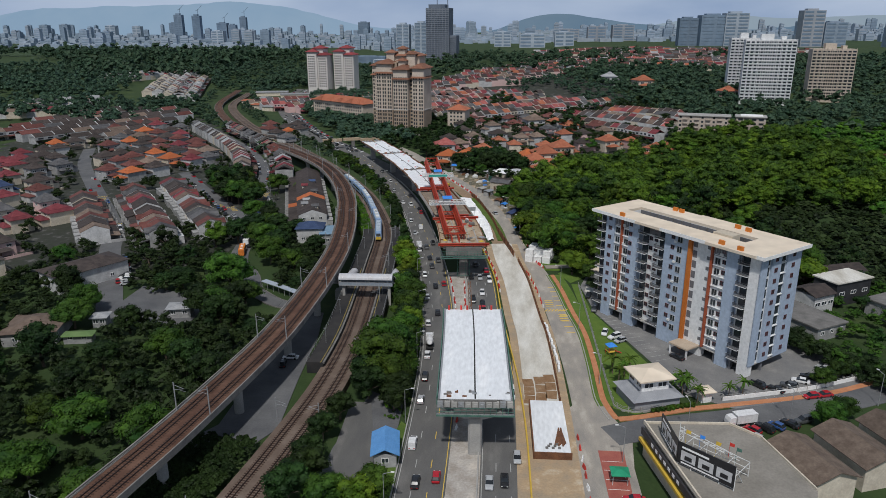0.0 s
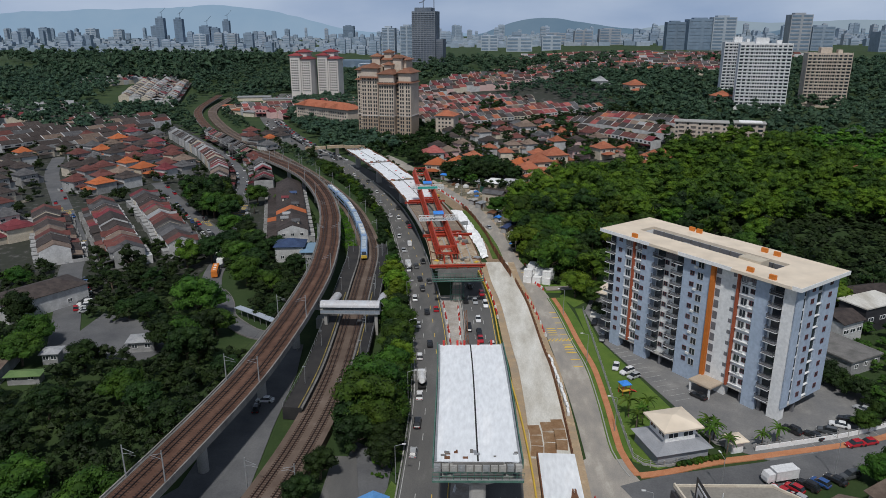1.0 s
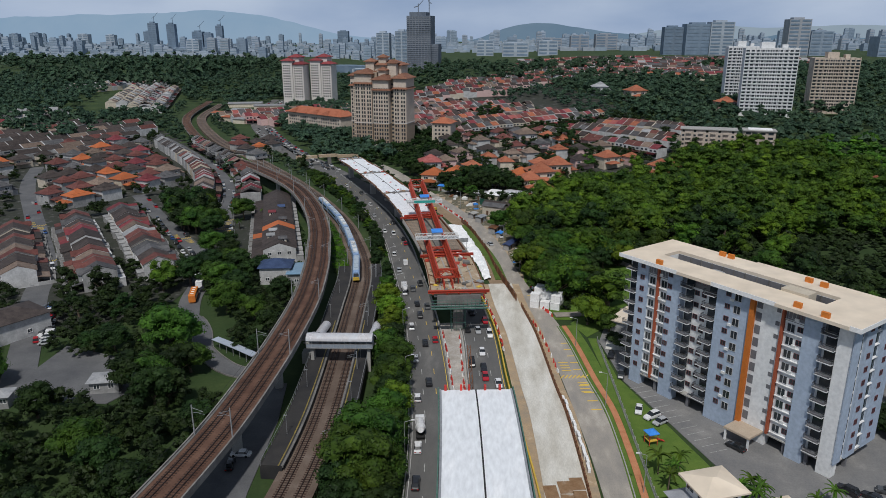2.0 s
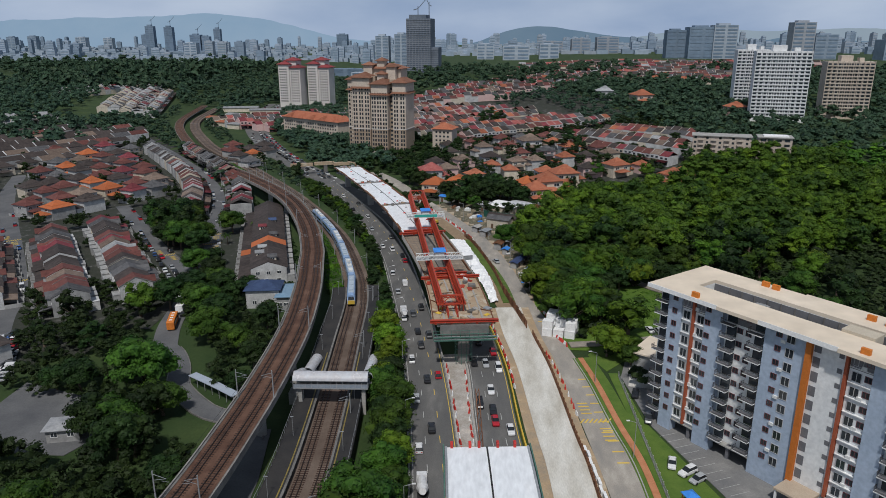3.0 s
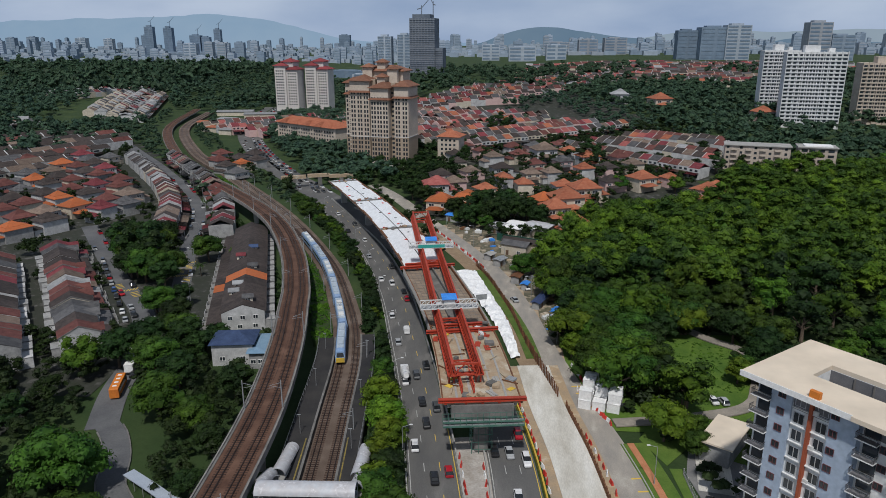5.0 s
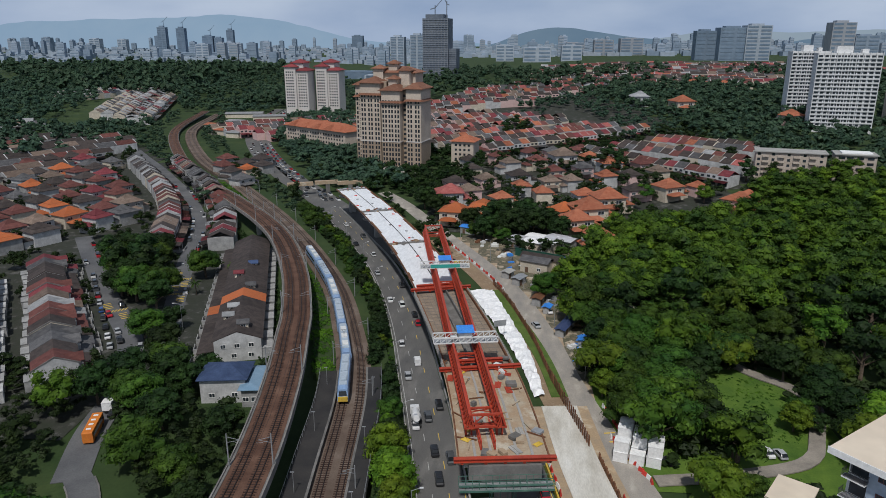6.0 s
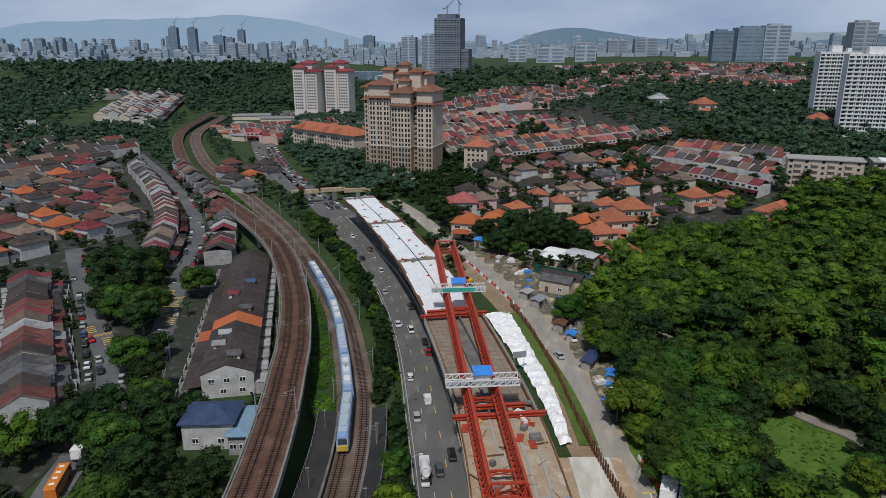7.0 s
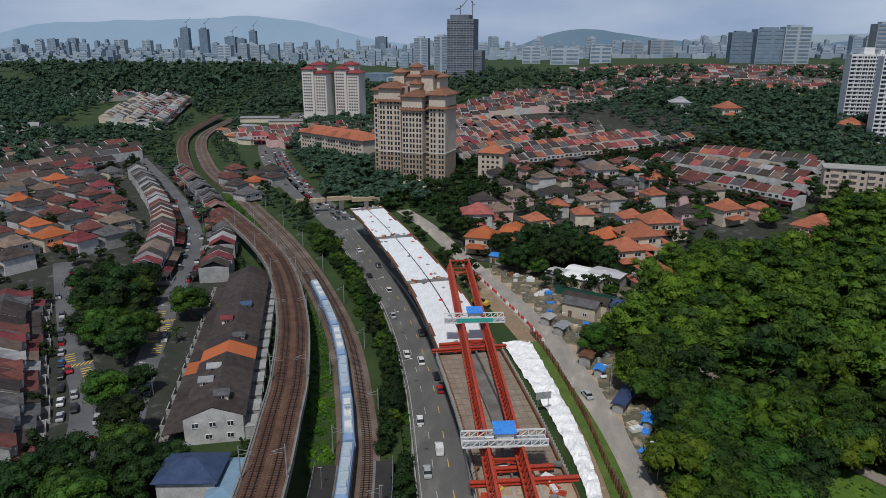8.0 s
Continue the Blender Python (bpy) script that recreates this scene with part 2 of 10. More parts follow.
class Shape:
    """Collects boxes, slabs and prisms into one mesh."""

    def __init__(self):
        self.v, self.f, self.m, self.slot = [], [], [], 0

    def add(self, verts, faces):
        k = len(self.v)
        self.v += [tuple(p) for p in verts]
        self.f += [tuple(k + i for i in q) for q in faces]
        self.m += [self.slot] * len(faces)
        return self

    def box(self, x0, y0, z0, x1, y1, z1):
        return self.add([(x0, y0, z0), (x1, y0, z0), (x1, y1, z0), (x0, y1, z0), (x0, y0, z1), (x1, y0, z1), (x1, y1, z1), (x0, y1, z1)],
                        [(3, 2, 1, 0), (4, 5, 6, 7), (0, 1, 5, 4), (1, 2, 6, 5), (2, 3, 7, 6), (3, 0, 4, 7)])

    def beam(self, a, b, w, h=None):
        """A straight bar from a to b."""
        a, b = Vector(a), Vector(b)
        d = (b - a).normalized()
        side = d.cross(Vector((0, 0, 1)))
        side = side.normalized() if side.length > 1e-4 else Vector((1, 0, 0))
        up = side.cross(d)
        s, u = side * w / 2, up * (h or w) / 2
        return self.add([a - s - u, a + s - u, a + s + u, a - s + u, b - s - u, b + s - u, b + s + u, b - s + u],
                        [(3, 2, 1, 0), (4, 5, 6, 7), (0, 1, 5, 4), (1, 2, 6, 5), (2, 3, 7, 6), (3, 0, 4, 7)])

    def tube(self, a, b, r0, r1=None, n=8, caps=True):
        a, b = Vector(a), Vector(b)
        r1 = r0 if r1 is None else r1
        d = (b - a).normalized()
        s = d.cross(Vector((0, 0, 1)))
        s = s.normalized() if s.length > 1e-4 else Vector((1, 0, 0))
        u = s.cross(d)
        ring = [(math.cos(2 * math.pi * i / n), math.sin(2 * math.pi * i / n)) for i in range(n)]
        vs = [a + (s * c + u * q) * r0 for c, q in ring] + [b + (s * c + u * q) * r1 for c, q in ring]
        fs = [(i, (i + 1) % n, n + (i + 1) % n, n + i) for i in range(n)]
        if caps:
            fs += [tuple(range(n - 1, -1, -1)), tuple(range(n, 2 * n))]
        return self.add(vs, fs)

    def prism(self, poly, z0, z1):
        n = len(poly)
        return self.add([(x, y, z0) for x, y in poly] + [(x, y, z1) for x, y in poly],
                        [tuple(range(n - 1, -1, -1)), tuple(range(n, 2 * n))] + [(i, (i + 1) % n, n + (i + 1) % n, n + i) for i in range(n)])

    def gable(self, x0, y0, x1, y1, z, rise, over=0.5, thick=0.18, axis="x"):
        """Two roof slabs, ridge along the axis."""
        x0, y0, x1, y1 = x0 - over, y0 - over, x1 + over, y1 + over
        if axis == "x":
            my = (y0 + y1) / 2
            prof = [(y0, z), (my, z + rise), (y1, z)]
            vs = [(x, p, q + t) for x in (x0, x1) for t in (0, thick) for p, q in prof]
        else:
            mx = (x0 + x1) / 2
            prof = [(x0, z), (mx, z + rise), (x1, z)]
            vs = [(p, y, q + t) for y in (y1, y0) for t in (0, thick) for p, q in prof]
        return self.add(vs, [(3, 4, 10, 9), (4, 5, 11, 10), (1, 0, 6, 7), (2, 1, 7, 8), (0, 3, 9, 6), (5, 2, 8, 11), (0, 1, 4, 3), (1, 2, 5, 4), (9, 10, 7, 6), (10, 11, 8, 7)])

    def hip(self, x0, y0, x1, y1, z, rise, over=0.7, thick=0.16):
        x0, y0, x1, y1 = x0 - over, y0 - over, x1 + over, y1 + over
        w, d = x1 - x0, y1 - y0
        if w >= d:
            r0, r1 = (x0 + d / 2, (y0 + y1) / 2, z + rise + thick), (x1 - d / 2, (y0 + y1) / 2, z + rise + thick)
            fs = [(4, 5, 9, 8), (5, 6, 9), (6, 7, 8, 9), (7, 4, 8)]
        else:
            r0, r1 = ((x0 + x1) / 2, y0 + w / 2, z + rise + thick), ((x0 + x1) / 2, y1 - w / 2, z + rise + thick)
            fs = [(4, 5, 8), (5, 6, 9, 8), (6, 7, 9), (7, 4, 8, 9)]
        vs = [(x0, y0, z), (x1, y0, z), (x1, y1, z), (x0, y1, z), (x0, y0, z + thick), (x1, y0, z + thick), (x1, y1, z + thick), (x0, y1, z + thick), r0, r1]
        return self.add(vs, fs + [(3, 2, 1, 0), (0, 1, 5, 4), (1, 2, 6, 5), (2, 3, 7, 6), (3, 0, 4, 7)])

    def pick(self, slot):
        """The faces of one slot as a shape of their own."""
        out = Shape()
        out.v = list(self.v)
        for f, k in zip(self.f, self.m):
            if k == slot:
                out.add([self.v[i] for i in f], [tuple(range(len(f)))])
        out.v = out.v[len(self.v):]
        out.f = [tuple(i - len(self.v) for i in f) for f in out.f]
        return out

    def mesh(self, name, *mats, smooth=False):
        me = bpy.data.meshes.new(name)
        me.from_pydata(self.v, [], self.f)
        for m in mats:
            me.materials.append(m)
        if len(mats) > 1:
            me.polygons.foreach_set("material_index", self.m)
        if smooth:
            me.polygons.foreach_set("use_smooth", [True] * len(self.f))
        me.update()
        return me


def part(name, shape, mats, parent=None, label="", m=None, smooth=False):
    """Links a Shape, or a ready mesh, as one object under its thing."""
    me = shape if isinstance(shape, bpy.types.Mesh) else shape.mesh(name, *(mats if isinstance(mats, (list, tuple)) else [mats]), smooth=smooth)
    ob = new(name, me)
    ob.parent = parent
    if m is not None:
        ob.matrix_basis = m
    if label:
        ob["label"] = label
    return ob


def thing(name, label, category, m=None, group="", kind=""):
    """An empty at a thing's base that carries its parts."""
    ob = new(name)
    ob.empty_display_size = 0.5
    if m is not None:
        ob.matrix_basis = m
    return tagged(ob, label, category, group, kind)


def step(a, b, t):
    t = min(1.0, max(0.0, (t - a) / (b - a)))
    return t * t * (3 - 2 * t)


def gz(x, y):
    """Height of the ground: a flat valley with the railway, low hills behind."""
    r = step(-120, 30, x + 0.12 * (y - 500))
    z = 8.0 * step(430, 620, y) * r + 14.0 * step(640, 950, y) * r
    z += 8.0 * step(620, 1000, y) * step(-300, -480, x) + 10 * step(1000, 1600, y)
    z += 5.0 * step(60, 190, x) * step(240, 400, y)
    return z + 0.4


class Curve:
    """A smooth plan line through its corner points, by length."""

    def __init__(self, *pts, gap=3.0):
        p = [Vector((*q[:2], q[2] if len(q) > 2 else 0)) for q in pts]
        p = [p[0] * 2 - p[1]] + p + [p[-1] * 2 - p[-2]]
        self.p = []
        for i in range(1, len(p) - 2):
            n = max(2, int((p[i + 1] - p[i]).length / gap))
            for k in range(n):
                t = k / n
                self.p.append(0.5 * (2 * p[i] + (p[i + 1] - p[i - 1]) * t + (2 * p[i - 1] - 5 * p[i] + 4 * p[i + 1] - p[i + 2]) * t * t + (3 * p[i] - p[i - 1] - 3 * p[i + 1] + p[i + 2]) * t ** 3))
        self.p.append(p[-2])
        self.s = [0.0]
        for a, b in zip(self.p, self.p[1:]):
            self.s.append(self.s[-1] + (b - a).to_2d().length)
        self.length = self.s[-1]

    def at(self, s, off=0.0):
        """Place and heading (radians from +y, to the left) at length s, moved off metres to the right."""
        k = min(max(int(np.searchsorted(self.s, s)) - 1, 0), len(self.p) - 2)
        a, b = self.p[k], self.p[k + 1]
        t = (s - self.s[k]) / max(1e-6, self.s[k + 1] - self.s[k])
        d = (b - a).to_2d().normalized()
        q = a.lerp(b, t)
        return Vector((q.x + d.y * off, q.y - d.x * off, q.z)), math.atan2(-d.x, d.y)

    def near_y(self, y):
        """Length at which the line passes y."""
        return float(np.interp(y, [q.y for q in self.p], self.s))

    def strip(self, left, right, z0, top, s0=0.0, s1=None, gap=3.0, ground=True):
        """A slab of the curve between two offsets, from z0 to top over the ground (or over the curve's own height)."""
        s1 = self.length if s1 is None else s1
        n = max(1, int((s1 - s0) / gap))
        sh, vs, fs = Shape(), [], []
        for i in range(n + 1):
            s = s0 + (s1 - s0) * i / n
            for off in (left, right):
                q, _ = self.at(s, off)
                h = gz(q.x, q.y) if ground else q.z
                vs += [(q.x, q.y, h + z0), (q.x, q.y, h + top)]
        for i in range(n):
            a, b = 4 * i, 4 * i + 4
            fs += [(a + 1, a + 3, b + 3, b + 1), (a, b, b + 2, a + 2), (a, a + 1, b + 1, b), (a + 3, a + 2, b + 2, b + 3)]
        fs += [(0, 2, 3, 1), (4 * n + 1, 4 * n + 3, 4 * n + 2, 4 * n)]
        return sh.add(vs, fs)

    def spot(self, s, off=0.0, z=0.0, ground=True, turn=0.0):
        q, a = self.at(s, off)
        h = (gz(q.x, q.y) if ground else q.z) + z
        return pose(q.x, q.y, h, 0, 0, math.degrees(a) + turn)


def wall_along(curve, off, width, z0, z1, s0, s1, gap=3.0, ground=True):
    return curve.strip(off - width / 2, off + width / 2, z0, z1, s0, s1, gap, ground)

# ---- plan lines ----
HWY_L = Curve((-13, 20), (-13, 117), (-14.3, 172), (-18, 208), (-22.5, 240), (-27, 265), (-33, 294), (-43.5, 340), (-59, 388), (-77, 428), (-101, 478), (-130, 528), (-157, 572), (-195, 645), (-235, 740), (-268, 850), (-290, 1000))
HWY_R = Curve((4, 20), (4, 117), (2.3, 160), (-2.6, 206), (-5.8, 243), (-13, 283), (-25, 330), (-43, 380), (-63, 424), (-88, 470), (-117, 520), (-144, 564), (-182, 639), (-222, 735), (-255, 848), (-278, 1000))
LOCAL = Curve((25, 20), (25, 110), (24.5, 140), (23.5, 174), (20.8, 210), (17.3, 241), (11.5, 268), (5.3, 298), (0.8, 326), (-8.5, 364), (-22.5, 400), (-44, 448), (-62, 488), (-80, 520))
DETOUR = Curve((13.5, 60), (13.2, 150), (12, 190), (10.4, 207), (7.5, 240), (4.2, 262), (1.9, 284))
DECK = Curve((-2.4, 130, 14.3), (-5.3, 179, 14.0), (-11.5, 241, 12.8), (-18.5, 284, 12.5), (-32.5, 336, 12.5), (-47.5, 381, 12.5), (-68.5, 432, 12.5), (-89.5, 477, 12.5))
RAILWAY = Curve((-53, 70), (-47.3, 108), (-44.8, 124), (-41.5, 150), (-40.5, 175), (-41.5, 200), (-45.5, 250), (-48.8, 284), (-56.5, 317), (-75, 369), (-114.5, 445), (-174, 538), (-235.6, 632), (-303, 772), (-333, 912))
VIADUCT = Curve((-75, 60, 10.5), (-68, 97, 10.5), (-64.4, 115, 10.5), (-60.5, 140, 10.5), (-57.5, 165, 10.5), (-56.6, 188, 10.5), (-56.6, 210, 10.5), (-58, 240, 10.5), (-62.3, 272, 10.5), (-67.5, 298, 10.5), (-71.5, 316, 10.5), (-82, 350, 10.5), (-98.8, 390, 10.3), (-117.7, 423, 9.6), (-146, 465, 8.0), (-188, 527, 5.0), (-248, 625, 3.2), (-316.5, 767, 3.2), (-346.5, 908, 6.4))
ROAD_1 = Curve((-99, 246), (-105, 264), (-109, 285), (-115.5, 302), (-127, 321), (-146, 345), (-175, 385), (-200, 420))
ROAD_2 = Curve((-99, 286), (-108, 308), (-118.5, 334), (-128.5, 362), (-139, 391), (-146.5, 417), (-164, 461), (-193, 512), (-215.5, 545), (-242, 583), (-277, 630), (-306, 670))
ROAD_3 = Curve((-120, 190), (-139, 225), (-160, 262), (-178, 297), (-233, 375), (-278, 440), (-310, 500))
STATION_ROAD = Curve((-66, 128), (-58.5, 140), (-57, 152), (-56, 176), (-60, 205), (-73, 212), (-85, 224), (-89, 234), (-95, 244), (-101, 250))

# ---- ground ----
def spread(near, far, grid, count):
    """Even steps over the near stretch, growing ones out to the far end."""
    a = list(np.arange(near[0], near[1] + 0.1, grid))
    up = [near[1] + (far[1] - near[1]) * (i / count) ** 2 for i in range(1, count + 1)]
    down = [near[0] - (near[0] - far[0]) * (i / count) ** 2 for i in range(count, 0, -1)]
    return down + a + up


gx, gy = spread((-460, 460), (-4800, 4800), 11, 26), spread((-40, 1100), (-1500, 4850), 12, 26)
gs = Shape()
gs.add([(x, y, gz(x, y) - 0.12) for y in gy for x in gx],
       [(j * len(gx) + i, j * len(gx) + i + 1, (j + 1) * len(gx) + i + 1, (j + 1) * len(gx) + i) for j in range(len(gy) - 1) for i in range(len(gx) - 1)])
tagged(part("ground", gs, GRASS, smooth=True), "green and brown uneven ground of a valley floor", "ground", kind="structure")


def road(name, curve, half, material, label, z=0.06, s0=0.0, s1=None, category="road"):
    return tagged(part(name, curve.strip(-half, half, -0.5, z, s0, s1), material), label, category, kind="structure")


hwy_l = road("road_northbound", HWY_L, 5.2, ASPHALT, "dark asphalt highway carriageway with white lane dashes")
hwy_r = road("road_southbound", HWY_R, 4.9, ASPHALT, "dark asphalt highway carriageway beside the works")
local = road("road_local", LOCAL, 3.6, OLD_ASPHALT, "dusty grey local road with yellow rumble bars", 0.07)
road_1 = road("road_village_east", ROAD_1, 3.6, VILLAGE_ASPHALT, "grey village street with yellow humps", 0.05)
road_2 = road("road_village_middle", ROAD_2, 3.3, VILLAGE_ASPHALT, "grey village street lined by terraces", 0.08)
road_3 = road("road_village_west", ROAD_3, 4.2, VILLAGE_ASPHALT, "wide grey village street", 0.06)
station_road = road("road_station", STATION_ROAD, 2.7, VILLAGE_ASPHALT, "dark asphalt access road under the rail viaduct", 0.09)
median = tagged(part("median_works", HWY_L.strip(5.25, 12.5, -0.5, 0.03, HWY_L.near_y(40), HWY_L.near_y(246)), mat("works_dust", (0.30, 0.265, 0.225), (0.50, 0.455, 0.40), scale=0.25, fine=2.0, bump=0.4, rough=0.95, c=(0.40, 0.37, 0.335))), "dusty works strip between the carriageways under the new deck", "works strip", kind="structure")
detour = tagged(part("detour_slab", DETOUR.strip(-4.3, 4.3, -0.5, 0.22, DETOUR.near_y(152)), PALE_SLAB), "pale dusty concrete slab along the works", "concrete slab", kind="structure")
works_soil = tagged(part("works_soil", DETOUR.strip(-6.6, 6.8, -0.5, 0.09, DETOUR.near_y(110)), mat("works_soil", (0.30, 0.245, 0.18), (0.50, 0.42, 0.315), scale=0.22, fine=2.2, bump=0.5, rough=0.95, c=(0.40, 0.29, 0.18))), "sandy trampled soil along the concrete slab", "soil", kind="structure")
verge = tagged(part("works_verge", LOCAL.strip(3.5, 7.5, -0.4, 0.0, LOCAL.near_y(258), LOCAL.near_y(430)), SAND), "sandy worn verge of the local road", "verge", kind="structure")
works_soil = tagged(part("works_soil", LOCAL.strip(-9.5, -3.4, -0.4, 0.02, LOCAL.near_y(240), LOCAL.near_y(430)), EARTH), "bare brown soil of the works", "soil", kind="structure")
junction = tagged(part("junction_pavement", Shape().prism([(18, 60), (31.5, 60), (31.5, 128), (33, 140), (29, 150), (27.5, 160), (18, 150)], -0.4, 0.466), OLD_ASPHALT), "patched grey asphalt of a road junction", "road", kind="structure")
SIDE_ROAD = Curve((28, 140), (36, 143.5), (46, 146.5), (62, 151), (82, 158), (100, 166), (140, 184))
side_road = road("road_side", SIDE_ROAD, 4.0, VILLAGE_ASPHALT, "grey side road past the apartment car park", 0.085)

# lane dashes and bars, one piece each
dash = Shape().box(-0.075, -1.5, 0, 0.075, 1.5, 0.012).mesh("lane_dash", ROAD_WHITE)
yellow_dash = Shape().box(-0.075, -1.5, 0, 0.075, 1.5, 0.012).mesh("lane_dash", ROAD_YELLOW)
edge_bar = Shape().box(-1.3, -0.22, 0, 1.3, 0.22, 0.014).mesh("rumble_bar", ROAD_YELLOW)
for parent, curve, offs, y0, y1, z in ((hwy_l, HWY_L, (-1.65, 1.65), 60, 480, 0.063), (hwy_r, HWY_R, (-1.55, 1.55), 60, 262, 0.063)):
    s, s1 = curve.near_y(y0), curve.near_y(y1)
    while s < s1:
        for off in offs:
            part("lane_dash", yellow_dash if curve is HWY_L and off > 0 else dash, None, parent, m=curve.spot(s, off, z))
        s += 11.0
for a, b, n in ((196, 238, 10), (262, 276, 4)):
    for i in range(n):
        s = LOCAL.near_y(a + (b - a) * i / n)
        part("rumble_bar", edge_bar, None, local, m=LOCAL.spot(s, 1.9, 0.075))
stripe = Shape().box(-0.18, -1.1, 0, 0.18, 1.1, 0.014).mesh("hump_stripe", ROAD_YELLOW)
for parent, curve, y, half in ((local, LOCAL, 213, 3.2), (road_1, ROAD_1, 335, 3.2), (road_2, ROAD_2, 352, 3.0), (road_2, ROAD_2, 367, 3.0), (road_3, ROAD_3, 300, 3.6), (road_3, ROAD_3, 352, 3.6)):
    s = curve.near_y(y)
    for k in range(7):
        part("hump_stripe", stripe, None, parent, m=curve.spot(s, -half + 2 * half * k / 6, 0.1) @ pose(0, 0, 0, 0, 0, -35))
    for k in range(4):
        part("rumble_bar", edge_bar, None, parent, m=curve.spot(s - 3.5 - 1.6 * k, 1.4, 0.1))
        part("rumble_bar", edge_bar, None, parent, m=curve.spot(s + 3.5 + 1.6 * k, -1.4, 0.1))
for parent, curve, off, y0, y1, m in ((hwy_l, HWY_L, -4.7, 50, 480, ROAD_WHITE), (hwy_l, HWY_L, 4.8, 50, 250, ROAD_YELLOW), (hwy_r, HWY_R, -4.5, 50, 250, ROAD_WHITE), (hwy_r, HWY_R, 4.5, 50, 250, ROAD_YELLOW)):
    part("edge_line", wall_along(curve, off, 0.16, 0.05, 0.076, curve.near_y(y0), curve.near_y(y1)), m, parent)

# kerbs and barriers
tagged(part("kerb", wall_along(STATION_ROAD, 2.85, 0.3, -0.2, 0.28, STATION_ROAD.near_y(200), STATION_ROAD.length - 6), DARK_CONCRETE), "concrete kerb round the station loop", "kerb", kind="structure")
tagged(part("kerb", wall_along(STATION_ROAD, -2.85, 0.3, -0.2, 0.28, STATION_ROAD.near_y(200), STATION_ROAD.length - 6), DARK_CONCRETE), "concrete kerb round the station loop", "kerb", kind="structure")
tagged(part("kerb", wall_along(HWY_L, -5.5, 0.3, -0.2, 0.28, HWY_L.near_y(40), HWY_L.near_y(480)), CONCRETE), "grey concrete kerb along the carriageway", "kerb", kind="structure")
tagged(part("works_barrier", wall_along(HWY_R, 5.5, 0.35, -0.2, 0.75, HWY_R.near_y(100), HWY_R.near_y(282)), YELLOW), "yellow painted works barrier along the carriageway", "barrier", kind="structure")
tagged(part("central_barrier", wall_along(HWY_L, 5.5, 0.35, -0.2, 0.8, HWY_L.near_y(150), HWY_L.near_y(480)), CONCRETE), "concrete barrier at the works strip", "barrier", kind="structure")
tagged(part("central_barrier", wall_along(HWY_R, -5.4, 0.3, -0.2, 0.8, HWY_R.near_y(100), HWY_R.near_y(262)), CONCRETE), "concrete barrier at the works strip", "barrier", kind="structure")

# sheet piles beside the slab: one pile each
pile_fence = thing("sheet_pile_wall", "rusty brown steel sheet pile wall along the dusty slab", "sheet pile wall", pose(0, 0, 0), kind="structure")
rng = random.Random(4)
piles = [Shape().add([(-0.42, 0, 0), (-0.2, 0.2, 0), (0.2, 0.2, 0), (0.42, 0, 0), (0.42, -0.08, 0), (-0.42, -0.08, 0), (-0.42, 0, h), (-0.2, 0.2, h), (0.2, 0.2, h), (0.42, 0, h), (0.42, -0.08, h), (-0.42, -0.08, h)],
                     [(0, 1, 7, 6), (1, 2, 8, 7), (2, 3, 9, 8), (3, 4, 10, 9), (4, 5, 11, 10), (5, 0, 6, 11), (6, 7, 8, 9, 10, 11)]).mesh("pile", RUST) for h in (1.0, 1.2, 1.5)]
s, count = DETOUR.near_y(152), 0
while s < DETOUR.near_y(262) and count < 130:
    part("pile", piles[count % 3], None, pile_fence, m=DETOUR.spot(s, 4.6, 0.1, turn=90))
    s, count = s + 0.86, count + 1
back_piles = Shape()
for curve, off, y0, y1, hh in ((LOCAL, -4.4, 268, 300, 2.6), (LOCAL, -4.3, 300, 372, 2.0)):
    s, k = curve.near_y(y0), 0
    while s < curve.near_y(y1):
        q, a = curve.at(s, off + (0.12 if k % 2 else -0.12))
        d = Vector((-math.sin(a), math.cos(a))) * 0.34
        n2 = Vector((d.y, -d.x)) * 0.25
        h = hh + rng.uniform(-0.25, 0.35)
        back_piles.prism([(q.x - d.x - n2.x, q.y - d.y - n2.y), (q.x + d.x - n2.x, q.y + d.y - n2.y), (q.x + d.x + n2.x, q.y + d.y + n2.y), (q.x - d.x + n2.x, q.y - d.y + n2.y)][::-1], 0.2, 0.4 + h)
        s, k = s + 0.72, k + 1
tagged(part("sheet_pile_wall", back_piles, RUST), "tall rusty sheet pile wall beside the white sheeting", "sheet pile wall", kind="stuff")

board_line = Curve((18.6, 170), (18.2, 178), (17.2, 190), (16.2, 201))
boarding = thing("white_boarding", "white painted low boarding between the slab and the local road", "boarding", kind="structure")
for k in range(13):
    part("panel", Shape().box(-0.3, -1.2, 0, 0.3, 1.15, 1.0 + 0.15 * (k % 3)), WHITE_PAINT, boarding, m=board_line.spot(1.2 + 2.4 * k, 0.2 * (k % 2), 0.05))

RUSTY_PLATE = mat("rusty_plate", (0.20, 0.105, 0.05), (0.36, 0.30, 0.235), scale=0.3, fine=2.5, bump=0.3, rough=0.9, c=(0.27, 0.17, 0.095))
for k in range(3):
    for o in (-2.9, 0.1, 2.7):
        tagged(part("steel_plate", Shape().box(-1.35, -2.0, 0, 1.35, 2.0, 0.05), RUSTY_PLATE, m=DETOUR.spot(DETOUR.near_y(156 + 4.3 * k + 0.5 * o), o + 0.1 * (k % 2), 0.225, True, 5 * (k - 1))), "rust-stained steel plate lying on the concrete slab", "steel plate", group="steel plates")

